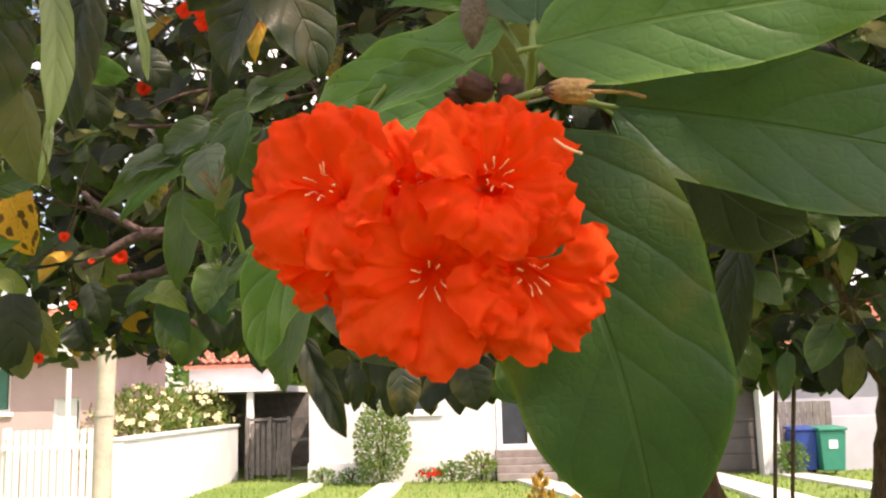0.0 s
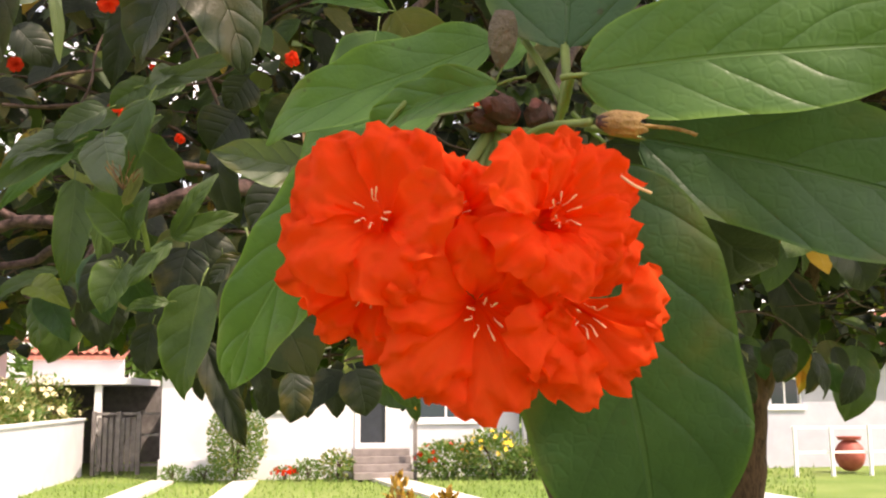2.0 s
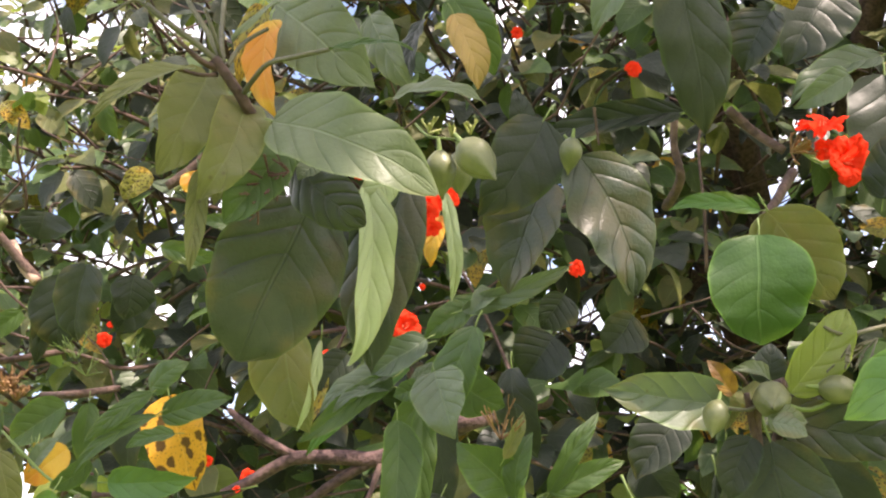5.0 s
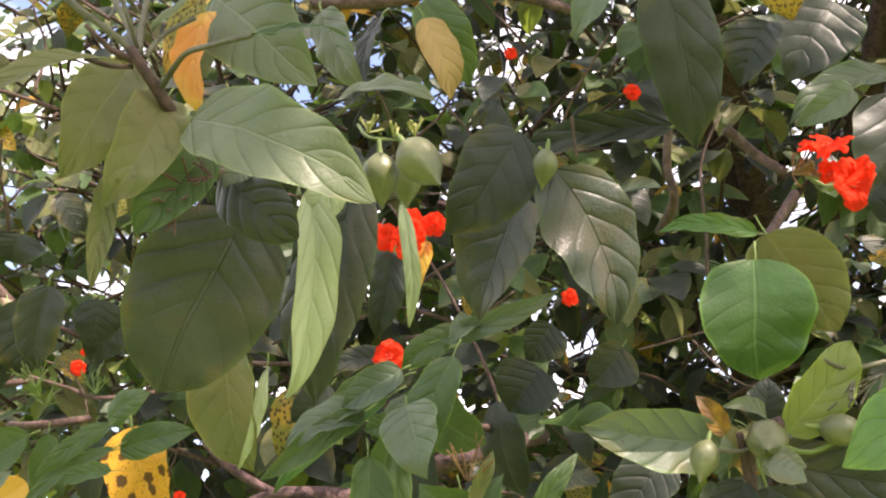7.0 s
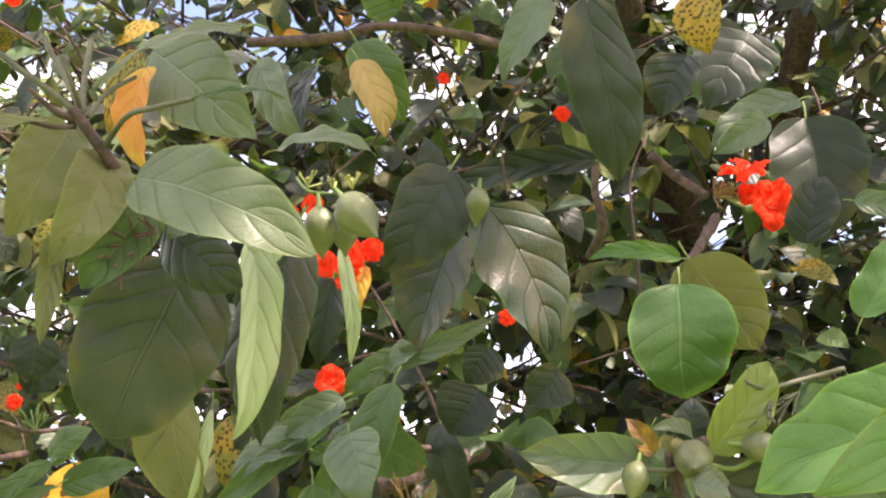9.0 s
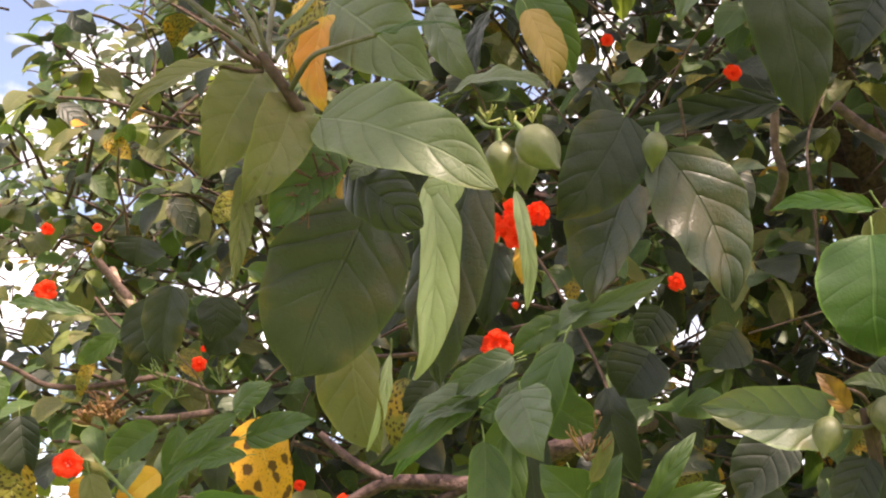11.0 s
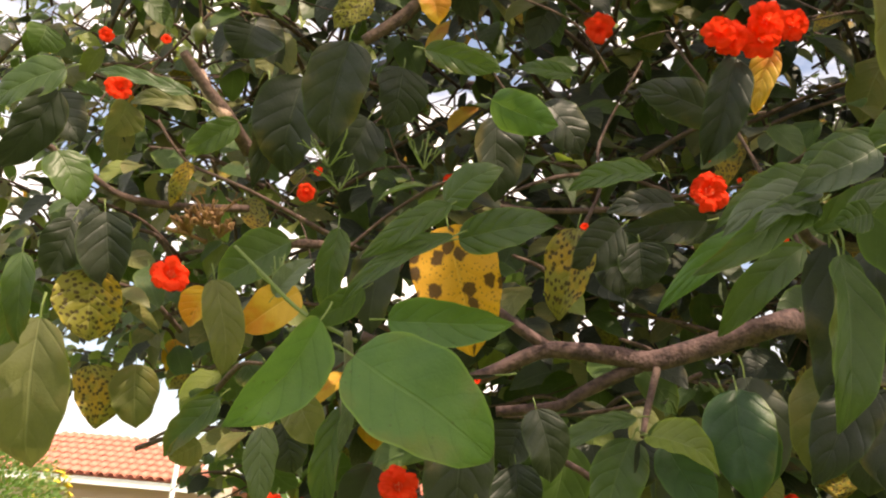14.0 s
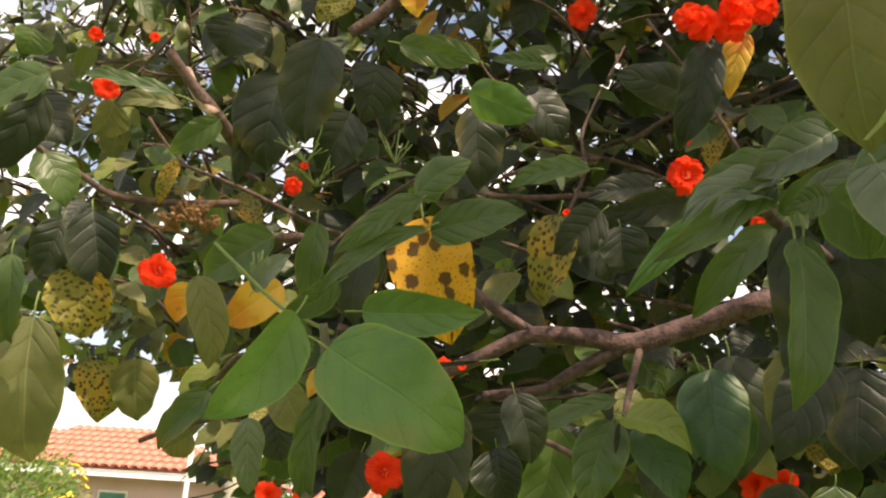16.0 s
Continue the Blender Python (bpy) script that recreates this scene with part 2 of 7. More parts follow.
PETAL = petal_mat("petal_orange", (0.84, 0.032, 0.010), (0.98, 0.086, 0.020))
PETAL_SCARLET = petal_mat("petal_scarlet", (0.78, 0.020, 0.010), (0.94, 0.050, 0.022), (0.96, 0.060, 0.024))
PETAL_RED = petal_mat("petal_red", (0.62, 0.012, 0.008), (0.80, 0.030, 0.012))
STAMEN = plain("stamen_pale", (0.88, 0.42, 0.24), (0.92, 0.58, 0.38), 30, 0.6, 0.1)
BARK = bark_mat("bark_brown", (0.034, 0.018, 0.017), (0.112, 0.064, 0.058))
TRUNK_BARK = bark_mat("bark_trunk", (0.048, 0.023, 0.016), (0.128, 0.066, 0.047), 0.3)
TWIG = bark_mat("bark_twig", (0.042, 0.024, 0.019), (0.105, 0.063, 0.050))
STALK = plain("stalk_green", (0.11, 0.16, 0.04), (0.17, 0.23, 0.06), 40, 0.6, 0.2)
SHOOT = plain("shoot_grey_green", (0.060, 0.058, 0.034), (0.115, 0.108, 0.060), 60, 0.7, 0.3, 0, 260)
LIMESTALK = plain("stalk_lime", (0.17, 0.19, 0.045), (0.26, 0.27, 0.08), 60, 0.6, 0.2)
PALEBARK = bark_mat("bark_pale", (0.22, 0.14, 0.10), (0.42, 0.29, 0.22))
DRY = plain("dry_bud_brown", (0.11, 0.05, 0.022), (0.30, 0.16, 0.06), 60, 0.8, 0.6, 0, 240)
TAN = plain("dry_calyx_tan", (0.17, 0.085, 0.03), (0.42, 0.25, 0.10), 90, 0.8, 0.6, 0, 340)
BUDCUP = plain("calyx_dark_brown", (0.045, 0.018, 0.014), (0.13, 0.048, 0.032), 90, 0.7, 0.5, 0, 320)
BUDSKIN = plain("bud_dark_red", (0.09, 0.022, 0.016), (0.20, 0.055, 0.035), 80, 0.6, 0.4, 0, 300)
FRUIT = plain("fruit_green", (0.070, 0.084, 0.030), (0.138, 0.145, 0.060), 70, 0.45, 0.15, 0, 160)
DRYTWIG = plain("dry_stalk_pink", (0.10, 0.048, 0.040), (0.18, 0.095, 0.08), 50, 0.85, 0.3)
WHITE = plain("white_render", (0.58, 0.58, 0.61), (0.66, 0.66, 0.69), 2.0, 0.8, 0.25)
# white render darkened and tinted lilac to carry the walls' shade
LILAC_SHADE = plain("lilac_shade_render", (0.42, 0.42, 0.49), (0.49, 0.49, 0.56), 2.0, 0.85, 0.25)
WHITE_TRIM = plain("white_paint", (0.78, 0.78, 0.77), (0.84, 0.84, 0.83), 4.0, 0.5, 0.1)
PINK = plain("pink_render", (0.57, 0.40, 0.40), (0.63, 0.46, 0.46), 2.0, 0.85, 0.25)
TILE = plain("roof_tile_terracotta", (0.40, 0.125, 0.085), (0.56, 0.235, 0.165), 7.0, 0.8, 0.3)
GREY_DOOR = plain("garage_door_grey", (0.085, 0.075, 0.075), (0.115, 0.10, 0.10), 3.0, 0.6, 0.1)
DARKWOOD = plain("grey_wood", (0.13, 0.115, 0.11), (0.22, 0.20, 0.19), 6.0, 0.8, 0.3)
STEP = plain("brown_steps", (0.19, 0.16, 0.15), (0.27, 0.235, 0.22), 5.0, 0.85, 0.3)
CONCRETE = plain("concrete", (0.55, 0.52, 0.47), (0.68, 0.65, 0.60), 2.0, 0.9, 0.3)
POLEWOOD = plain("pole_weathered", (0.36, 0.32, 0.26), (0.52, 0.47, 0.38), 6.0, 0.85, 0.4)
STEEL = plain("dark_steel", (0.04, 0.04, 0.042), (0.07, 0.068, 0.066), 10.0, 0.5, 0.1, 0.6)
BINGREEN = plain("bin_green_plastic", (0.012, 0.19, 0.14), (0.018, 0.23, 0.17), 5.0, 0.45, 0.1)
BINBLUE = plain("bin_blue_plastic", (0.015, 0.05, 0.26), (0.02, 0.065, 0.32), 5.0, 0.45, 0.1)
RUBBER = plain("black_rubber", (0.02, 0.02, 0.02), (0.035, 0.035, 0.035), 20.0, 0.8, 0.1)
SHUTTER = plain("green_shutter", (0.05, 0.18, 0.15), (0.07, 0.23, 0.19), 6.0, 0.6, 0.1)
GRASS = plain("grass_blades", (0.13, 0.23, 0.035), (0.21, 0.31, 0.065), 3.0, 0.7, 0.2)
POT = plain("red_pot", (0.30, 0.06, 0.045), (0.42, 0.10, 0.07), 8.0, 0.6, 0.1)
GLASS = Mat("window_glass", 0.06, 0.0, 0.6).colour((0.035, 0.05, 0.07))


def lawn_mat():
    k = Mat("lawn", 0.9)
    co = k.coord("Object")
    c = k.mix(k.step(k.noise(co, 0.35, 4.0), 0.35, 0.65), (0.13, 0.22, 0.035), (0.23, 0.30, 0.075))
    c = k.mix(k.math("MULTIPLY", k.noise(co, 45.0, 4.0), 0.6), c, (0.10, 0.17, 0.02))
    k.bump(k.noise(co, 60.0, 4.0), 0.8, 0.03)
    return k.colour(c)


LAWN = lawn_mat()
BUSH = leaf_mat("bush_leaf", (0.06, 0.13, 0.03), (0.14, 0.24, 0.06), (0.16, 0.26, 0.09), (0.22, 0.40, 0.04), 0.3)
BUSH_PALE = leaf_mat("bush_leaf_pale", (0.19, 0.22, 0.07), (0.34, 0.34, 0.14), (0.3, 0.36, 0.15), (0.45, 0.5, 0.10), 0.3)
BLOOM_WHITE = plain("bloom_cream", (0.58, 0.50, 0.26), (0.68, 0.62, 0.42), 30, 0.7, 0.1)
BLOOM_YELLOW = plain("bloom_yellow", (0.75, 0.50, 0.03), (0.80, 0.60, 0.06), 30, 0.7, 0.1)


# ---- building blocks ----
def mesh_ob(name, verts, faces, mats, parent=None, uvs=None, index=None, smooth=True, label=""):
    me = bpy.data.meshes.new(name)
    me.from_pydata([tuple(v) for v in verts], [], [tuple(f) for f in faces])
    for m in mats if isinstance(mats, (list, tuple)) else [mats]:
        me.materials.append(m)
    if uvs is not None:
        lay = me.uv_layers.new(name="UVMap")
        loop = np.zeros(len(me.loops), dtype=np.int32)
        me.loops.foreach_get("vertex_index", loop)
        lay.data.foreach_set("uv", np.asarray(uvs, dtype=np.float32)[loop].ravel())
    if index is not None:
        me.polygons.foreach_set("material_index", np.asarray(index, dtype=np.int32))
    me.polygons.foreach_set("use_smooth", np.full(len(me.polygons), smooth))
    me.update()
    ob = new(name, me)
    if parent:
        ob.parent = parent
    if label:
        ob["label"] = label
    return ob


def part(name, bm, material, parent=None, label="", smooth=False):
    me = bpy.data.meshes.new(name)
    bm.to_mesh(me)
    bm.free()
    me.materials.append(material)
    me.polygons.foreach_set("use_smooth", np.full(len(me.polygons), smooth))
    ob = new(name, me)
    if parent:
        ob.parent = parent
    if label:
        ob["label"] = label
    return ob


def thing(name, at, label, category, group="", kind=""):
    ob = new(name)
    ob.location = at
    return tagged(ob, label, category, group, kind)


def box(bm, x0, x1, y0, y1, z0, z1, bevel=0.0):
    m = Matrix.Translation(((x0 + x1) / 2, (y0 + y1) / 2, (z0 + z1) / 2)) @ Matrix.Diagonal((x1 - x0, y1 - y0, z1 - z0, 1))
    r = bmesh.ops.create_cube(bm, size=1, matrix=m)
    if bevel:
        bmesh.ops.bevel(bm, geom=list({e for v in r["verts"] for e in v.link_edges}), offset=bevel, segments=2, affect="EDGES", profile=0.6)
    return bm


def boxpart(name, material, parent, x0, x1, y0, y1, z0, z1, bevel=0.0, label=""):
    """A box in the world's metres, as a part of a thing that stands at parent.location."""
    o = parent.location if parent else Vector((0, 0, 0))
    return part(name, box(bmesh.new(), x0 - o.x, x1 - o.x, y0 - o.y, y1 - o.y, z0 - o.z, z1 - o.z, bevel), material, parent, label)


def frames_along(pts):
    """Points on a smooth line through pts, with tangents."""
    P = [Vector(p) for p in pts]
    out = []
    for i in range(len(P) - 1):
        a, b, c, d = P[max(i - 1, 0)], P[i], P[i + 1], P[min(i + 2, len(P) - 1)]
        n = 5
        for k in range(n):
            t = k / n
            out.append(0.5 * ((2 * b) + (c - a) * t + (2 * a - 5 * b + 4 * c - d) * t * t + (3 * b - a - 3 * c + d) * t ** 3))
    out.append(P[-1])
    return out


def tube_data(pts, r0, r1, sides=8, rough=0.0, seed=0):
    line = frames_along(pts)
    n = len(line)
    verts, faces = [], []
    up = Vector((0.31, 0.2, 0.93))
    for i, p in enumerate(line):
        tan = (line[min(i + 1, n - 1)] - line[max(i - 1, 0)]).normalized()
        s = tan.cross(up)
        if s.length < 0.1:
            s = tan.cross(Vector((1, 0, 0)))
        s.normalize()
        w = s.cross(tan)
        f = i / (n - 1)
        for j in range(sides):
            a = 2 * math.pi * j / sides
            r = (r0 + (r1 - r0) * f) * (1 + rough * noise.noise(p * 14 + Vector((math.cos(a), math.sin(a), seed)) * 1.5))
            verts.append(p + (s * math.cos(a) + w * math.sin(a)) * r)
    for i in range(n - 1):
        for j in range(sides):
            k = (j + 1) % sides
            faces.append((i * sides + j, i * sides + k, (i + 1) * sides + k, (i + 1) * sides + j))
    faces.append(tuple(range(sides - 1, -1, -1)))
    faces.append(tuple((n - 1) * sides + j for j in range(sides)))
    return verts, faces


def local(verts, parent):
    return [Vector(v) - parent.location for v in verts] if parent else verts


def tube(name, parent, pts, r0, r1, material, sides=8, rough=0.0, label="", base=None):
    v, f = tube_data(pts, r0, r1, sides, rough, len(pts))
    return mesh_ob(name, local(v, base or parent), f, material, parent, label=label)


# ---- the setting ----
def make_ground():
    n = 60
    xs = np.concatenate([np.linspace(-900, -40, 12), np.linspace(-36, 36, n), np.linspace(40, 900, 12)])
    ys = np.concatenate([np.linspace(-900, -24, 10), np.linspace(-20, 45, n), np.linspace(50, 1500, 14)])
    verts = [(x, y, 0.03 * noise.noise(Vector((x * 0.3, y * 0.3, 0))) - (0.03 if abs(x) < 40 else 0)) for y in ys for x in xs]
    nx = len(xs)
    faces = [(j * nx + i, j * nx + i + 1, (j + 1) * nx + i + 1, (j + 1) * nx + i) for j in range(len(ys) - 1) for i in range(nx - 1)]
    tagged(mesh_ob("ground", verts, faces, LAWN), "sunlit mown green lawn reaching to the houses", "ground", kind="structure")
    # short tufts on the near part of the lawn
    rng = random.Random(5)
    gv, gf = [], []
    for _ in range(9000):
        y = 13 + 11 * rng.random() ** 1.2
        x = rng.uniform(-0.32, 0.55) * y
        a, h = rng.uniform(0, 6.3), rng.uniform(0.025, 0.06)
        b = len(gv)
        d = Vector((math.cos(a), math.sin(a), 0)) * 0.02
        p = Vector((x, y, -0.03))
        gv += [p - d, p + d, p + Vector((d.y * 0.8, -d.x * 0.8, h + 0.03))]
        gf.append((b, b + 1, b + 2))
    tagged(mesh_ob("grass", gv, gf, GRASS, smooth=False), "short green grass blades of the lawn", "grass", kind="stuff")


def strip(name, corners, label):
    """A low concrete slab between four ground corners."""
    lo = [(x, y, -0.06) for x, y in corners]
    hi = [(x, y, 0.035) for x, y in corners]
    f = [(4, 5, 6, 7), (0, 1, 5, 4), (1, 2, 6, 5), (2, 3, 7, 6), (3, 0, 4, 7)]
    return tagged(mesh_ob(name, lo + hi, f, CONCRETE, smooth=False), label, "path", kind="structure")


make_ground()
strip("path_door", ((1.40, 21.2), (2.02, 21.2), (5.0, 8.0), (4.1, 8.0)), "pale concrete path to the front steps")
strip("drive_strip", ((-1.45, 21.2), (-0.95, 21.2), (-1.3, 8.0), (-2.0, 8.0)), "pale concrete paving strip across the lawn")
strip("drive_strip_far", ((-3.2, 21.4), (-2.7, 21.4), (-3.4, 8.0), (-4.1, 8.0)), "pale concrete paving strip across the lawn")
strip("garage_strip", ((5.2, 21.3), (5.9, 21.3), (6.1, 8.0), (5.1, 8.0)), "pale concrete driveway strip to the garage")
strip("garage_strip_far", ((6.8, 21.3), (7.4, 21.3), (9.4, 8.0), (8.5, 8.0)), "pale concrete driveway strip to the garage")


# ---- houses and yard ----
def wall_bm(x0, x1, y0, y1, z0, z1, holes, o):
    """A thick wall in one piece with openings cut through it."""
    bm = bmesh.new()
    xs = sorted({x0, x1, *[h[0] for h in holes], *[h[1] for h in holes]})
    zs = sorted({z0, z1, *[h[2] for h in holes], *[h[3] for h in holes]})
    nx, nz = len(xs) - 1, len(zs) - 1
    V = {}

    def vert(i, side, k):
        if (i, side, k) not in V:
            V[i, side, k] = bm.verts.new((xs[i] - o.x, (y0, y1)[side] - o.y, zs[k] - o.z))
        return V[i, side, k]

    def solid(i, k):
        if not (0 <= i < nx and 0 <= k < nz):
            return False
        cx, cz = (xs[i] + xs[i + 1]) / 2, (zs[k] + zs[k + 1]) / 2
        return not any(h[0] < cx < h[1] and h[2] < cz < h[3] for h in holes)

    for i in range(nx):
        for k in range(nz):
            if not solid(i, k):
                continue
            bm.faces.new([vert(i, 0, k), vert(i + 1, 0, k), vert(i + 1, 0, k + 1), vert(i, 0, k + 1)])
            bm.faces.new([vert(i, 1, k + 1), vert(i + 1, 1, k + 1), vert(i + 1, 1, k), vert(i, 1, k)])
            for di, dk, a, b in ((-1, 0, (i, k + 1), (i, k)), (1, 0, (i + 1, k), (i + 1, k + 1)), (0, -1, (i, k), (i + 1, k)), (0, 1, (i + 1, k + 1), (i, k + 1))):
                if not solid(i + di, k + dk):
                    bm.faces.new([vert(a[0], 0, a[1]), vert(a[0], 1, a[1]), vert(b[0], 1, b[1]), vert(b[0], 0, b[1])])
    return bm


def window(parent, x0, x1, y, z0, z1, mullions=1, shutter=None):
    w = boxpart("window", WHITE_TRIM, parent, x0 - 0.07, x1 + 0.07, y - 0.06, y + 0.02, z0 - 0.10, z0 - 0.002, 0.01, "white window sill and frame")
    inv = parent.location
    t = 0.05
    for name, a, b, c, d in (("frame", x0, x0 + t, z0, z1), ("frame", x1 - t, x1, z0, z1), ("frame", x0 + t, x1 - t, z1 - t, z1), ("frame", x0 + t, x1 - t, z0, z0 + t)):
        part(name, box(bmesh.new(), a - inv.x, b - inv.x, y + 0.03 - inv.y, y + 0.09 - inv.y, c - inv.z, d - inv.z, 0.006), WHITE_TRIM, w)
    n = mullions + 1
    step = (x1 - x0 - 2 * t) / n
    for i in range(n):
        a = x0 + t + i * step
        part("pane", box(bmesh.new(), a - inv.x, a + step - 0.045 - inv.x, y + 0.055 - inv.y, y + 0.065 - inv.y, z0 + t - inv.z, z1 - t - inv.z), shutter or GLASS, w)
        if i:
            part("mullion", box(bmesh.new(), a - 0.045 - inv.x, a - inv.x, y + 0.03 - inv.y, y + 0.08 - inv.y, z0 + t - inv.z, z1 - t - inv.z, 0.005), WHITE_TRIM, w)
    return w


def tile_mesh(length=0.42, r=0.10):
    v, f, n = [], [], 6
    for k, (y, rr) in enumerate(((0, r), (length, r * 0.86))):
        for j in range(n + 1):
            a = math.pi * j / n
            v.append((math.cos(a) * rr, y, math.sin(a) * rr * 0.75 + (0.02 if k == 0 else 0)))
        for j in range(n + 1):
            a = math.pi * j / n
            v.append((math.cos(a) * (rr - 0.015), y, math.sin(a) * (rr - 0.015) * 0.75 + (0.02 if k == 0 else 0)))
    m = n + 1
    for j in range(n):
        f.append((j, j + 1, 2 * m + j + 1, 2 * m + j))
        f.append((j + 1, j, m + j, m + j + 1))
    me = bpy.data.meshes.new("tile")
    me.from_pydata(v, [], f)
    me.materials.append(TILE)
    me.polygons.foreach_set("use_smooth", np.full(len(me.polygons), True))
    return me


TILE_ME = tile_mesh()


def tiled_slope(parent, x0, x1, y0, z0, y1, z1, ridge=None):
    """A roof slope rising from (y0, z0) to (y1, z1): a deck and rows of barrel tiles. ridge: where a hipped roof's ridge begins and ends."""
    o = parent.location
    a, b = ridge or (x0, x1)
    if ridge:
        yb = 2 * y1 - y0
        v = [(x0, y0, z0), (x1, y0, z0), (b, y1, z1), (a, y1, z1), (x0, yb, z0), (x1, yb, z0)]
        f = [(0, 1, 2, 3), (1, 5, 2), (5, 4, 3, 2), (4, 0, 3), (0, 4, 5, 1)]
    else:
        v = [(x0, y0, z0), (x1, y0, z0), (x1, y1, z1), (x0, y1, z1), (x0, y0, z0 - 0.12), (x1, y0, z0 - 0.12), (x1, y1, z1 - 0.12), (x0, y1, z1 - 0.12)]
        f = [(0, 1, 2, 3), (7, 6, 5, 4), (0, 4, 5, 1), (1, 5, 6, 2), (3, 2, 6, 7), (0, 3, 7, 4)]
    deck = mesh_ob("roof", [Vector(p) - o for p in v], f, TILE, parent, smooth=False, label="orange terracotta barrel tile roof")
    ln, ang = math.hypot(y1 - y0, z1 - z0), math.atan2(z1 - z0, y1 - y0)
    cols, rows = int((x1 - x0) / 0.21), int(ln / 0.36)
    rng = random.Random(3)
    for j in range(rows):
        d = j * 0.36
        g = d / ln
        for i in range(cols):
            x = x0 + 0.105 + i * 0.21
            if not (x0 + (a - x0) * g - 0.02 < x < x1 + (b - x1) * g + 0.02):
                continue
            p = Vector((x, y0 + d * math.cos(ang) - 0.03, z0 + d * math.sin(ang) + 0.004)) - o
            tob = new("tile", TILE_ME)
            tob.parent = deck
            tob.matrix_basis = Matrix.Translation(p) @ Euler((ang + rng.uniform(-0.012, 0.012), 0, rng.uniform(-0.02, 0.02))).to_matrix().to_4x4()
    return deck


def bush(name, at, radii, count, size, mats, label, blooms=None, seed=1, stem=0.03, category="bush"):
    rng = random.Random(seed)
    th = thing(name, at, label, category)
    for k in range(3):
        a = rng.uniform(0, 6.28)
        tube("stem", th, [Vector(at), Vector(at) + Vector((math.cos(a) * radii[0] * 0.2, math.sin(a) * radii[1] * 0.2, radii[2])), Vector(at) + Vector((math.cos(a) * radii[0] * 0.5, math.sin(a) * radii[1] * 0.5, radii[2] * 1.5))], stem, stem * 0.4, TWIG, 6)
    for mi, (mat, share) in enumerate(mats):
        v, f, uv = [], [], []
        for _ in range(int(count * share)):
            while True:
                q = Vector((rng.uniform(-1, 1), rng.uniform(-1, 1), rng.uniform(-1, 1)))
                if 0.25 < q.length < 1 + 0.22 * noise.noise(q * 2.5 + Vector((seed, mi, 0))):
                    break
            p = Vector((q.x * radii[0], q.y * radii[1], radii[2] + q.z * radii[2]))
            if p.z < 0.02:
                continue
            d = (q.normalized() + Vector((rng.uniform(-0.8, 0.8), rng.uniform(-0.8, 0.8), rng.uniform(-0.6, 0.9)))).normalized()
            s = d.cross(Vector((rng.uniform(-1, 1), rng.uniform(-1, 1), rng.uniform(-1, 1)))).normalized()
            L = size * rng.uniform(0.6, 1.3)
            b = len(v)
            n = d.cross(s)
            v += [p, p + d * L * 0.5 + s * L * 0.26 + n * L * 0.06, p + d * L, p + d * L * 0.5 - s * L * 0.26 + n * L * 0.06, p + d * L * 0.5]
            uv += [(0.5, 0), (1, 0.5), (0.5, 1), (0, 0.5), (0.5, 0.5)]
            f += [(b, b + 1, b + 4), (b + 1, b + 2, b + 4), (b + 2, b + 3, b + 4), (b + 3, b, b + 4)]
        tagged(mesh_ob("foliage", v, f, mat, th, uv), kind="stuff")
    if blooms:
        mat, nb, bs = blooms
        v, f = [], []
        for _ in range(nb):
            q = Vector((rng.gauss(0, 1), rng.gauss(0, 1) - 0.6, abs(rng.gauss(0, 1)) * 0.8)).normalized()
            p = Vector((q.x * radii[0] * 1.02, q.y * radii[1] * 1.02, radii[2] + q.z * radii[2] * 1.02))
            for k in range(5):
                a = k * 1.2566 + rng.random()
                e = (q.orthogonal().normalized() * math.cos(a) + q.cross(q.orthogonal()).normalized() * math.sin(a)) * bs
                b = len(v)
                v += [p, p + e * 0.6 + q.cross(e) * 0.35 + q * bs * 0.3, p + e + q * bs * 0.2, p + e * 0.6 - q.cross(e) * 0.35 + q * bs * 0.3]
                f += [(b, b + 1, b + 2, b + 3)]
        tagged(mesh_ob("blossoms", v, f, mat, th), kind="stuff")
    return th


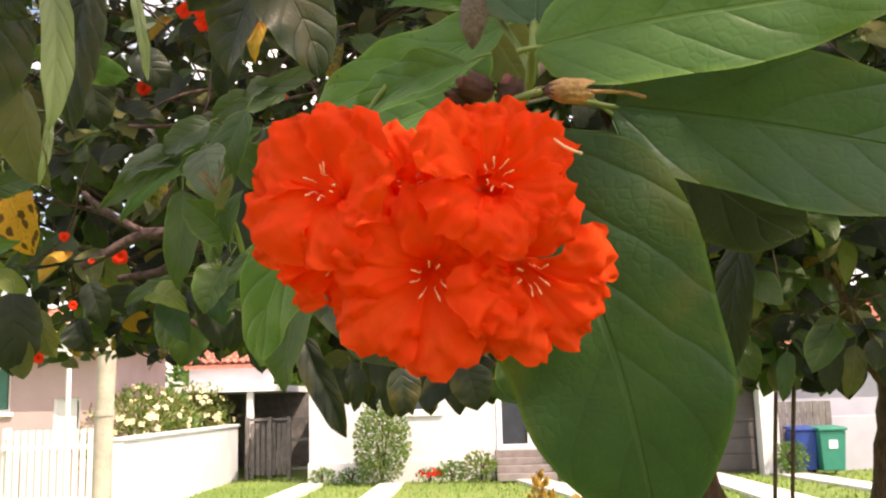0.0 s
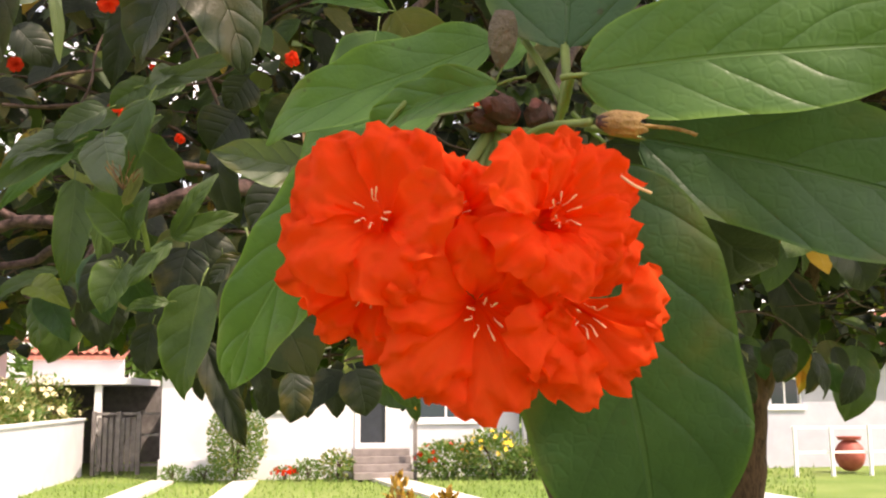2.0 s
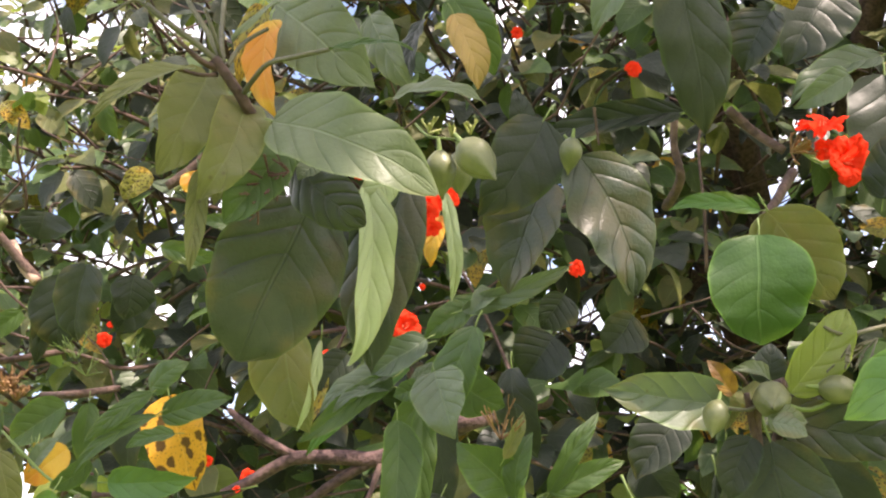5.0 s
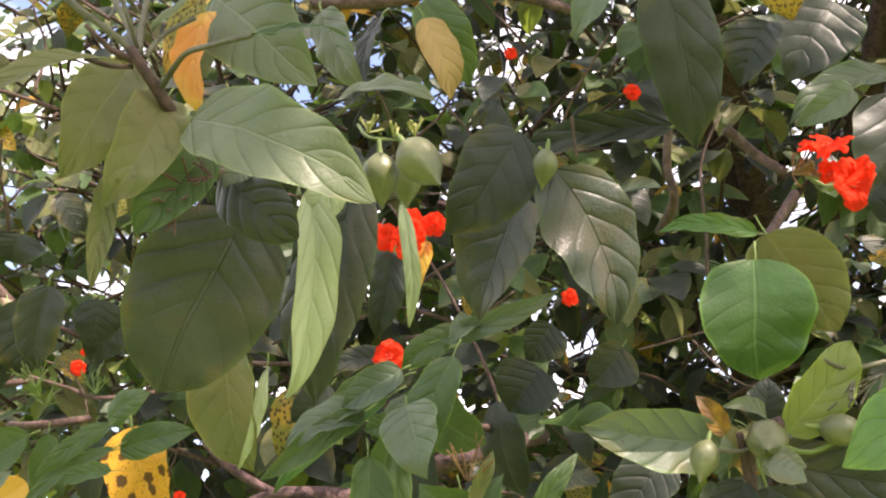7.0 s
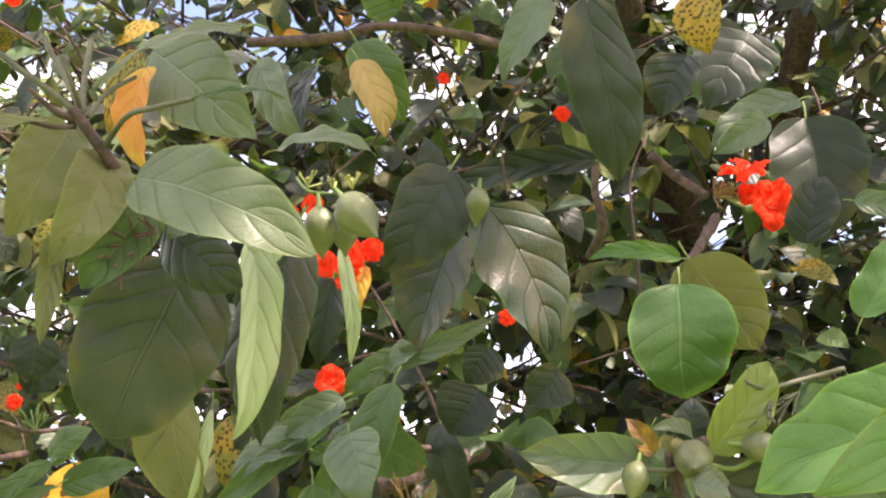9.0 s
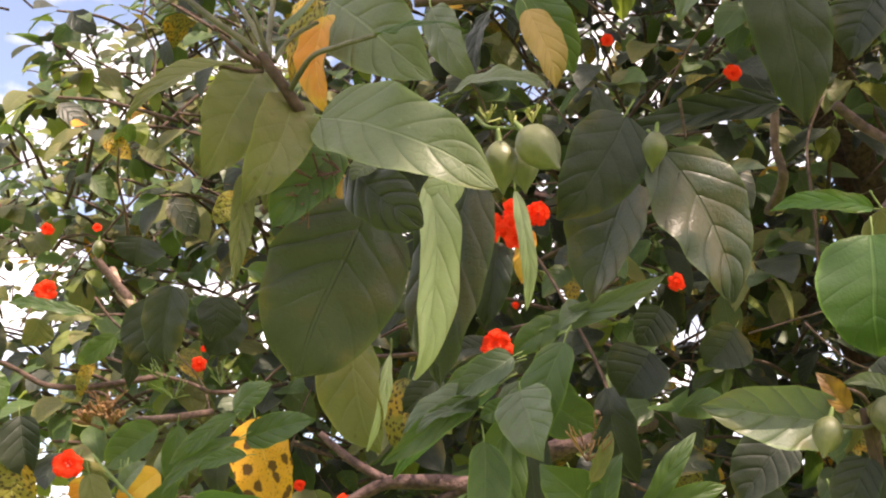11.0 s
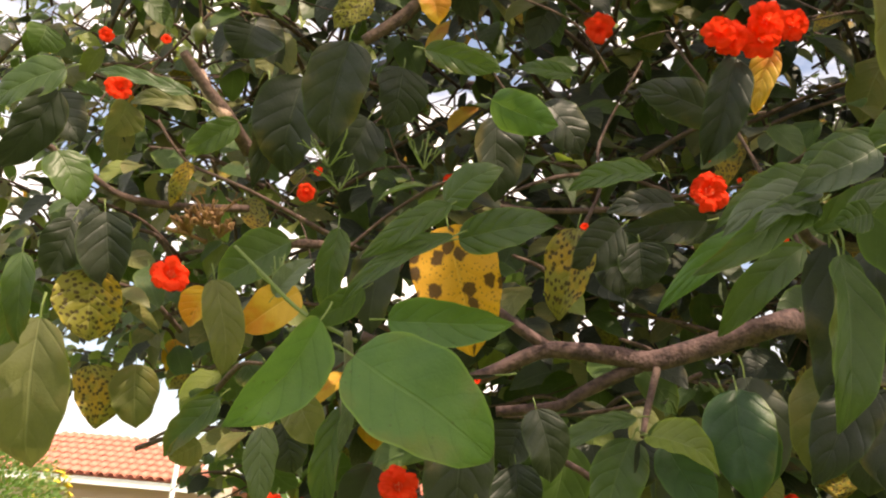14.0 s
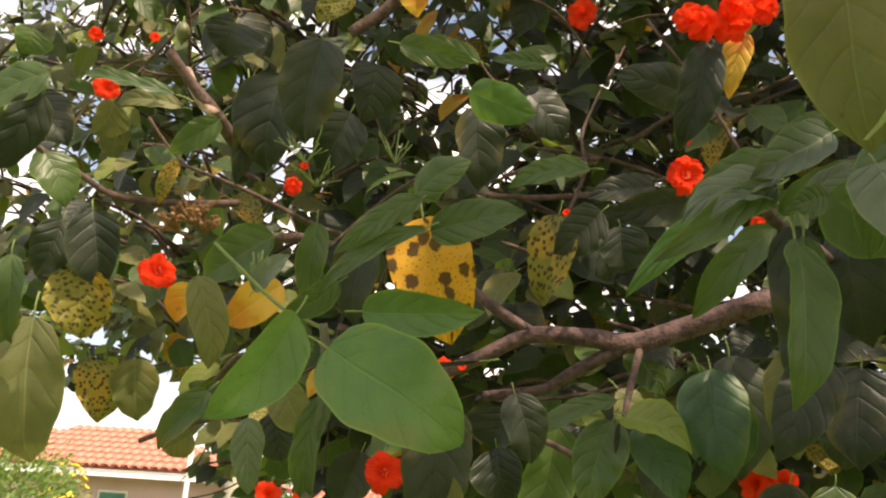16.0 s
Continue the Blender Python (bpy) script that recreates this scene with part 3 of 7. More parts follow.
def white_house():
    h = thing("house", (1.0, 22.2, 0), "low white rendered house with a red tile roof", "house")
    y = 22.0
    holes = [(1.12, 1.93, 0.60, 2.75), (2.49, 3.95, 1.22, 2.36), (-0.95, -0.15, 1.50, 2.36)]
    part("wall", wall_bm(-3.12, 4.90, y, y + 0.2, -0.05, 3.05, holes, h.location), WHITE, h, "white rendered front wall")
    for nm, a, b, c, d in (("wall", -3.12, -2.92, y + 0.2, y + 7.5), ("wall", 4.70, 4.90, y + 0.2, y + 7.5), ("wall", -2.92, 4.70, y + 7.3, y + 7.5)):
        boxpart(nm, WHITE, h, a, b, c, d, -0.05, 3.05)
    boxpart("plinth", WHITE, h, -3.15, 1.05, y - 0.05, y - 0.003, -0.05, 0.42, 0.01, "white plinth along the wall foot")
    for x0, x1 in ((1.12, 1.24), (1.81, 1.93)):
        boxpart("door_frame", WHITE_TRIM, h, x0, x1, y - 0.03, y + 0.10, 0.72, 2.75, 0.008)
    boxpart("door_sill", WHITE_TRIM, h, 1.12, 1.93, y - 0.06, y + 0.10, 0.602, 0.718, 0.01)
    door = boxpart("door", plain("door_dark", (0.02, 0.025, 0.035), (0.035, 0.04, 0.055), 4, 0.3, 0.05), h, 1.245, 1.805, y + 0.05, y + 0.09, 0.72, 2.72, 0.0, "dark glazed front door")
    part("door_handle", box(bmesh.new(), 0.74, 0.77, -0.21, -0.15, 1.60, 1.75, 0.008), STEEL, door)
    window(h, 2.49, 3.95, y, 1.22, 2.36, 1)
    window(h, -0.95, -0.15, y, 1.50, 2.36, 0)
    boxpart("floor_slab", CONCRETE, h, -2.9, 4.7, y + 0.22, y + 7.2, 0.0, 0.1)
    boxpart("ceiling_slab", WHITE, h, -2.9, 4.7, y + 0.22, y + 7.2, 2.9, 3.0)
    tiled_slope(h, -3.5, 4.9, y - 0.45, 3.0, y + 3.8, 4.3)
    st = thing("front_steps", (1.7, 21.5, 0), "brown-grey front steps up to the dark door", "steps")
    for i in range(4):
        boxpart("step", STEP, st, 1.06, 2.33, 20.9 + i * 0.27, 21.945, 0.0 if i == 0 else 0.15 * i + 0.002, 0.15 * (i + 1), 0.012)
    ra = thing("porch_post", (2.42, 21.2, 0), "short dark wooden porch post beside the steps", "post")
    boxpart("post", DARKWOOD, ra, 2.36, 2.44, 21.16, 21.24, -0.05, 1.2, 0.01)
    boxpart("post_cap", DARKWOOD, ra, 2.34, 2.46, 21.14, 21.26, 1.203, 1.25, 0.01)


def garage():
    g = thing("garage", (5.9, 22.2, 0), "garage with a dark grey door and red roof edge", "garage")
    y = 22.0
    part("wall", wall_bm(4.905, 7.2, y - 0.4, y - 0.2, -0.05, 2.15, [(4.98, 6.86, -0.05, 1.80)], g.location), WHITE, g)
    door = boxpart("garage_door", GREY_DOOR, g, 4.985, 6.855, y - 0.30, y - 0.26, 0.0, 1.795, 0.0, "dark grey panelled garage door")
    for i in range(5):
        part("panel", box(bmesh.new(), -0.90, 0.94, -0.53, -0.503, 0.05 + i * 0.35, 0.37 + i * 0.35, 0.008), GREY_DOOR, door)
    boxpart("column", WHITE, g, 6.74, 7.12, 20.95, 21.3, -0.05, 2.15, 0.01, "white square porch column")
    boxpart("fascia", WHITE_TRIM, g, 4.75, 7.25, y - 1.1, y - 0.95, 1.92, 2.12, 0.01)
    boxpart("soffit", WHITE_TRIM, g, 4.91, 7.2, y - 0.95, y - 0.41, 2.16, 2.22)
    tiled_slope(g, 4.92, 7.3, y - 1.15, 2.17, y + 2.5, 3.2)


def bin_thing(x, y, body, label, w=0.56):
    b = thing("wheelie_bin", (x, y, 0), label, "bin", "bins by the gate")
    bm = box(bmesh.new(), -w / 2, w / 2, -0.3, 0.3, 0.06, 0.88, 0.03)
    for v in bm.verts:
        k = 0.80 + 0.20 * v.co.z / 0.88
        v.co.x, v.co.y = v.co.x * k, v.co.y * k
    part("body", bm, body, b)
    lid = box(bmesh.new(), -w / 2 - 0.03, w / 2 + 0.03, -0.34, 0.32, 0.885, 0.95, 0.025)
    for v in lid.verts:
        v.co.z += 0.05 * (v.co.y + 0.34)
    part("lid", lid, body, b)
    part("handle", box(bmesh.new(), -w / 2 + 0.06, w / 2 - 0.06, 0.325, 0.37, 0.86, 0.90, 0.01), body, b)
    for s in (-1, 1):
        bm = bmesh.new()
        bmesh.ops.create_cone(bm, cap_ends=True, segments=18, radius1=0.10, radius2=0.10, depth=0.05, matrix=Matrix.Translation((s * (w / 2 - 0.04), 0.27, 0.10)) @ Matrix.Rotation(math.pi / 2, 4, "Y"))
        part("wheel", bm, RUBBER, b)
    return b


def right_side():
    gate = thing("side_gate", (7.8, 21.5, 0), "grey weathered wooden slatted side gate", "gate")
    for i in range(9):
        x = 7.22 + i * 0.14
        boxpart("slat", DARKWOOD, gate, x, x + 0.125, 21.48, 21.505, 0.02, 1.5, 0.004)
    for z in (0.35, 1.15):
        boxpart("rail", DARKWOOD, gate, 7.22, 8.46, 21.51, 21.55, z, z + 0.09, 0.004)
    g = bin_thing(8.10, 20.85, BINGREEN, "green plastic wheelie bin with closed lid")
    part("emblem", box(bmesh.new(), -0.09, 0.09, -0.288, -0.272, 0.52, 0.70, 0.004), WHITE_TRIM, g, "white printed patch")
    bin_thing(7.62, 21.08, BINBLUE, "blue plastic wheelie bin beside the green one", 0.5)
    h = thing("house", (10.5, 24.0, 0), "white rendered neighbouring house, shade in its lilac tint, with dark windows", "house")
    holes = [(10.6, 11.2, 1.45, 2.15), (11.35, 12.2, 1.45, 2.15), (8.58, 8.80, 1.85, 2.35)]
    part("wall", wall_bm(7.25, 18.0, 22.6, 22.8, -0.05, 2.9, holes, h.location), LILAC_SHADE, h)
    boxpart("wall", LILAC_SHADE, h, 17.8, 18.0, 22.8, 28.0, -0.05, 2.9)
    boxpart("wall", LILAC_SHADE, h, 7.25, 17.8, 27.8, 28.0, -0.05, 2.9)
    window(h, 10.6, 11.2, 22.6, 1.45, 2.15, 0)
    window(h, 11.35, 12.2, 22.6, 1.45, 2.15, 1)
    window(h, 8.58, 8.80, 22.6, 1.85, 2.35, 0)
    tiled_slope(h, 7.3, 18.3, 22.0, 2.9, 25.5, 4.0)
    low = thing("garden_wall", (9.3, 21.9, 0), "low white rendered garden wall, shade in its lilac tint", "wall")
    boxpart("wall", LILAC_SHADE, low, 8.5, 9.9, 21.8, 22.0, -0.05, 1.15, 0.02)
    r = thing("porch_railing", (12.0, 20.0, 0), "white painted metal porch railing", "railing")
    for x in (10.55, 11.4, 12.3, 13.4):
        boxpart("post", WHITE_TRIM, r, x, x + 0.07, 20.0, 20.07, -0.05, 1.05, 0.006)
    for z in (0.45, 0.98):
        boxpart("rail", WHITE_TRIM, r, 10.55, 13.47, 20.075, 20.12, z, z + 0.055, 0.006)
    p = thing("plant_pot", (12.3, 20.8, 0), "dark red round clay plant pot", "pot")
    bm = bmesh.new()
    bmesh.ops.create_uvsphere(bm, u_segments=20, v_segments=12, radius=0.33, matrix=Matrix.Translation((0, 0, 0.36)) @ Matrix.Diagonal((1, 1, 1.1, 1)))
    part("body", bm, POT, p, smooth=True)
    bm = bmesh.new()
    bmesh.ops.create_cone(bm, cap_ends=True, segments=20, radius1=0.24, radius2=0.27, depth=0.08, matrix=Matrix.Translation((0, 0, 0.74)))
    part("rim", bm, POT, p)


def left_side():
    w = thing("yard_wall", (-5.2, 19.5, 0), "sunlit white rendered yard wall with flat coping", "wall")
    boxpart("wall", WHITE, w, -5.30, -5.12, 15.6, 23.7, -0.05, 1.24, 0.0)
    boxpart("coping", WHITE, w, -5.34, -5.08, 15.58, 23.72, 1.243, 1.30, 0.012)
    f = thing("picket_fence", (-5.9, 15.2, 0), "white painted wooden picket fence", "fence")
    for i in range(13):
        x = -5.42 - i * 0.115
        bm = box(bmesh.new(), x - f.location.x, x + 0.075 - f.location.x, -0.03, -0.005, 0.03, 1.46)
        for v in bm.verts:
            if v.co.z > 1:
                v.co.z += 0.05 if abs(v.co.x - (x + 0.037 - f.location.x)) < 0.01 else 0
        part("picket", bm, WHITE_TRIM, f)
    for z in (0.35, 1.15):
        boxpart("rail", WHITE_TRIM, f, -6.9, -5.36, 15.2, 15.24, z, z + 0.08, 0.005)
    for x in (-5.40, -6.86):
        boxpart("post", WHITE_TRIM, f, x - 0.05, x + 0.05, 15.245, 15.34, -0.05, 1.5, 0.006)
    p = thing("utility_pole", (-3.78, 11.0, 0), "weathered pale wooden utility pole", "pole")
    tube("shaft", p, [(-3.78, 11, -0.1), (-3.77, 11, 1.2), (-3.75, 11, 2.4), (-3.74, 11, 3.4)], 0.105, 0.10, POLEWOOD, 14, 0.06)
    tube("band", p, [(-3.765, 11, 1.68), (-3.765, 11, 1.71), (-3.765, 11, 1.74)], 0.115, 0.115, POLEWOOD, 14)
    h = thing("house", (-10.5, 21.0, 0), "pink rendered bungalow with orange tile roof and teal shutters", "house")
    holes = [(-9.70, -9.02, 1.75, 2.70), (-8.12, -7.55, 1.1, 2.0)]
    part("wall", wall_bm(-13.0, -6.95, 20.0, 20.2, -0.05, 3.02, holes, h.location), PINK, h, "pink rendered wall")
    boxpart("wall", PINK, h, -7.15, -6.95, 20.2, 23.8, -0.05, 3.02)
    boxpart("wall", PINK, h, -13.0, -7.15, 23.6, 23.8, -0.05, 3.02)
    window(h, -9.70, -9.02, 20.0, 1.75, 2.70, 0, SHUTTER)
    window(h, -8.12, -7.55, 20.0, 1.1, 2.0, 0, WHITE_TRIM)
    boxpart("fascia", WHITE_TRIM, h, -13.2, -6.4, 19.42, 19.47, 2.93, 3.08, 0.005)
    tiled_slope(h, -13.2, -6.3, 19.40, 3.10, 21.9, 4.20, (-10.9, -9.9))
    d = thing("drainpipe_pole", (-7.55, 18.6, 0), "thin white pole before the pink house", "pole")
    tube("shaft", d, [(-7.25, 18.6, -0.05), (-7.25, 18.6, 1.5), (-7.25, 18.6, 3.62)], 0.05, 0.05, WHITE_TRIM, 12)
    lines = thing("power_line", (-45, 24, 0), "thin dark overhead cables on tall poles", "cable")
    for x in (-45, 34):
        tube("pole", lines, [(x, 24, -0.1), (x, 24, 6), (x, 24, 13.6)], 0.16, 0.11, POLEWOOD, 12)
    for z in (12.5, 10.65, 9.95):
        tube("cable", lines, [(-45, 23.9, z + 0.15), (-30, 23.8, z - 0.10), (-15.5, 23.8, z - 0.28), (4, 23.8, z - 0.20), (34, 23.9, z + 0.15)], 0.016, 0.016, STEEL, 6)
    c = thing("carport", (-4.8, 25.0, 0), "open carport with white roof edge and dark inside", "carport")
    boxpart("roof", WHITE_TRIM, c, -7.4, -4.15, 24.0, 28.5, 2.08, 2.24, 0.01, "flat white carport roof")
    for x in (-7.2, -5.0):
        boxpart("post", WHITE_TRIM, c, x, x + 0.16, 24.1, 24.26, -0.05, 2.078, 0.006)
    boxpart("back_wall", DARKWOOD, c, -7.4, -3.2, 28.3, 28.5, -0.05, 2.078)
    boxpart("side_wall", DARKWOOD, c, -7.4, -7.22, 24.3, 28.3, -0.05, 2.078)
    tiled_slope(c, -7.4, -4.9, 27.0, 2.9, 29.0, 3.6)
    boxpart("upper_wall", WHITE, c, -7.3, -4.95, 27.2, 27.4, 2.245, 2.9)
    ga = thing("yard_gate", (-4.2, 23.9, 0), "dark timber frame and gate in shade", "gate")
    for x in (-4.98, -4.42, -3.95):
        boxpart("post", DARKWOOD, ga, x, x + 0.09, 23.85, 23.95, -0.05, 1.45, 0.006)
    for z in (0.15, 0.85, 1.35):
        boxpart("rail", DARKWOOD, ga, -4.98, -3.2, 23.96, 24.0, z, z + 0.07, 0.005)
    for i in range(7):
        boxpart("slat", DARKWOOD, ga, -4.86 + i * 0.13, -4.76 + i * 0.13, 23.92, 23.945, 0.05, 1.3, 0.004)


white_house()
garage()
right_side()
left_side()
bush("shrub", (-1.42, 21.1, 0), (0.62, 0.5, 0.88), 3900, 0.085, [(BUSH, 0.75), (BUSH_PALE, 0.25)], "tall feathery shrub against the white wall", seed=4)
bush("low_shrub", (-2.75, 21.4, 0), (0.26, 0.25, 0.16), 420, 0.07, [(BUSH, 1.0)], "small clipped dark green shrub", seed=5)
bush("low_shrub", (-2.1, 21.4, 0), (0.30, 0.25, 0.15), 420, 0.07, [(BUSH, 1.0)], "small clipped dark green shrub", seed=6)
bush("low_shrub", (0.1, 21.4, 0), (0.36, 0.3, 0.20), 520, 0.08, [(BUSH, 1.0)], "small rounded green shrub by the wall", seed=7)
bush("low_shrub", (0.72, 21.3, 0), (0.34, 0.3, 0.30), 480, 0.10, [(BUSH_PALE, 0.5), (BUSH, 0.5)], "loose pale green shrub by the steps", seed=8)
bush("red_flower_shrub", (-0.4, 21.4, 0), (0.30, 0.2, 0.14), 260, 0.06, [(BUSH, 1.0)], "low green plant with red blooms", (PETAL_RED, 30, 0.05), 9)
bush("flower_bed_shrub", (3.1, 21.2, 0), (0.72, 0.45, 0.38), 1500, 0.11, [(BUSH, 0.8), (BUSH_PALE, 0.2)], "leafy green bed shrub with red blooms", (PETAL_RED, 26, 0.06), 10)
bush("flower_bed_shrub", (4.1, 21.0, 0), (0.70, 0.45, 0.52), 1600, 0.11, [(BUSH, 0.7), (BUSH_PALE, 0.3)], "leafy green bed shrub with yellow blooms", (BLOOM_YELLOW, 22, 0.06), 11)
bush("flower_bed_shrub", (4.9, 20.8, 0), (0.52, 0.4, 0.34), 1000, 0.11, [(BUSH, 0.8), (BUSH_PALE, 0.2)], "leafy green bed shrub", None, 12)
bush("gate_shrub", (7.2, 20.6, 0), (0.34, 0.3, 0.34), 700, 0.08, [(BUSH, 1.0)], "dark green shrub beside the bins", None, 13)
bush("hedge", (-6.6, 21.0, 0), (1.25, 1.6, 1.12), 5200, 0.13, [(BUSH, 0.5), (BUSH_PALE, 0.5)], "loose flowering hedge behind the white wall", (BLOOM_WHITE, 60, 0.08), 14)
bush("hedge", (-6.2, 24.2, 0), (0.9, 1.3, 1.15), 3000, 0.13, [(BUSH, 0.4), (BUSH_PALE, 0.6)], "loose hedge with cream blooms behind the wall", (BLOOM_WHITE, 50, 0.09), 15)
bush("garden_tree", (-9.3, 15.2, 0), (1.5, 1.4, 1.75), 7000, 0.12, [(BUSH, 0.85), (BUSH_PALE, 0.15)], "rounded green garden tree by the pink house", None, 16, 0.08, "tree")
bush("garden_bush", (-9.55, 18.4, 0), (0.55, 0.5, 1.55), 1800, 0.12, [(BUSH_PALE, 1.0)], "yellowish green bush below the tile roof", (BLOOM_YELLOW, 60, 0.08), 17)
bush("croton", (0.95, 9.0, 0), (0.16, 0.16, 0.52), 260, 0.12, [(LEAF["ochre"], 1.0)], "orange-leaved garden plant on the lawn", None, 18, 0.01)
bush("croton", (1.35, 9.2, 0), (0.15, 0.15, 0.46), 220, 0.12, [(LEAF["ochre"], 1.0)], "orange-leaved garden plant on the lawn", None, 19, 0.01)
bush("far_tree", (-1.0, 34.0, 0), (5.0, 3.0, 3.0), 5000, 0.4, [(BUSH, 1.0)], "broad green tree behind the white house", None, 21, 0.15, "tree")
bush("far_tree", (9.0, 36.0, 0), (5.5, 3.0, 3.2), 5000, 0.4, [(BUSH, 1.0)], "broad green tree behind the houses", None, 22, 0.15, "tree")
bush("far_tree", (-6.5, 33.0, 0), (3.2, 3.0, 2.6), 4000, 0.35, [(BUSH, 1.0)], "green tree behind the carport", None, 23, 0.15, "tree")


# ---- the flowering tree ----
TREE = thing("flowering_tree", (1.2, 3.5, 0), "broad-leaved flowering tree with orange flower clusters and green fruit", "tree")


def outline(v, shape):
    """Half width of a leaf at v along it, 1 at its widest."""
    if shape == "long":
        w = (v ** 0.55) * ((1 - v) ** 0.80) / 0.345
    elif shape == "broad":
        w = (v ** 0.38) * ((1 - v) ** 0.55) / 0.533
        w *= 1 - 0.35 * max(0.0, (v - 0.90) / 0.10)
    else:
        w = (v ** 0.42) * ((1 - v) ** 0.70) / 0.478
        w *= 1 - 0.45 * max(0.0, (v - 0.84) / 0.16) ** 1.2
    return min(w, 1.02)


def leaf_data(base, tip, width, normal, shape="ovate", fold=0.15, bend=0.06, seed=0, nv=14, nu=6, wave=0.02, stalk=0.16, hook=0.0, calm=1.0):
    """Vertices, faces, uvs and material slots of one leaf from base to tip that faces normal."""
    base, tip = Vector(base), Vector(tip)
    A = tip - base
    L = A.length
    N = Vector(normal)
    N = (N - A * (N.dot(A) / A.dot(A))).normalized()
    S = A.normalized().cross(N)
    verts, uvs, faces, slots = [], [], [], []
    us = [-1 + 2 * j / nu for j in range(nu + 1)]
    rng = random.Random(seed * 3 + 1)
    lift = {-1: fold * rng.uniform(0.5, 1.5), 1: fold * rng.uniform(0.5, 1.5)}
    cup, twist, lean = rng.uniform(-0.30, 0.28) * calm, rng.uniform(-0.55, 0.55) * calm, rng.uniform(-0.05, 0.05) * calm
    for i in range(nv + 1):
        v = 0.004 + 0.992 * i / nv
        hw = outline(v, shape) * width / 2
        hw *= 1 + 0.03 * noise.noise(Vector((v * 5, seed, 0)))
        mid = base + A * v + N * (bend * L * 4 * v * (1 - v)) - N * (hook * L * max(0, v - 0.75) ** 2 * 8)
        mid += S * (lean * L * 4 * v * (1 - v))
        th = twist * (v - 0.35)
        Sv, Nv = S * math.cos(th) + N * math.sin(th), N * math.cos(th) - S * math.sin(th)
        mid += S * (0.02 * L * noise.noise(Vector((v * 2.2, seed, 3.3))))
        for u in us:
            up = (lift[-1 if u < 0 else 1] * abs(u) + cup * u * u) * hw
            hu = hw * (1 + 0.10 * noise.noise(Vector((v * 4.5, seed * 2.3 + (5 if u < 0 else 0), 8.8))))
            rip = wave * L * abs(u) * noise.noise(Vector((v * 5.5 + (7 if u < 0 else 0), seed * 1.7, 1.1))) * (0.4 + 0.6 * abs(u))
            quilt = 0.0
            if nv >= 14:
                quilt = L * 0.0065 * abs(math.sin(math.pi * (v * 5.4 - (abs(u) / 2) ** 1.15 * 3.4 + 0.27))) * min(1.0, 5 * abs(u)) * (1 - abs(u) ** 3) * (0.35 + calm)
            verts.append(mid + Sv * (u * hu * math.cos(fold * 0.7)) + Nv * (up + rip + quilt))
            uvs.append((0.5 + 0.5 * u, v))
    m = nu + 1
    for i in range(nv):
        for j in range(nu):
            faces.append((i * m + j, i * m + j + 1, (i + 1) * m + j + 1, (i + 1) * m + j))
            slots.append(0)
    if stalk:
        b0 = len(verts)
        back = base - A.normalized() * L * stalk - N * L * stalk * 0.35
        tv, tf = tube_data([base + A * 0.03, base - A * stalk * 0.5 - N * L * stalk * 0.08, back], L * 0.007, L * 0.010, 5)
        verts += tv
        uvs += [(0.5, 0.0)] * len(tv)
        faces += [tuple(k + b0 for k in f) for f in tf]
        slots += [1] * len(tf)
    return verts, faces, uvs, slots


LEAF_COUNT = [0]
LEAF_LABEL = {"spotted": "yellow leaf with dark brown spots", "yellow": "orange-yellow withering leaf", "tan": "dry tan leaf", "ochre": "ochre withered leaf with brown blotches", "mottled": "yellow-green leaf with dark specks", "pale": "pale grey-green leaf underside"}


def leaf(base, tip, width, normal, mat="green", shape="ovate", fold=0.15, bend=0.06, wave=0.06, hook=0.16, stalk=0.16, label="", seed=None, fine=2, calm=1.0):
    LEAF_COUNT[0] += 1
    v, f, uv, sl = leaf_data(base, tip, width, normal, shape, fold, bend, LEAF_COUNT[0] if seed is None else seed, 14 * fine, 6 * fine, wave, stalk, hook, calm)
    return mesh_ob("leaf", local(v, TREE), f, [LEAF[mat], STALK], TREE, uv, sl, label=label or LEAF_LABEL.get(mat, ""))


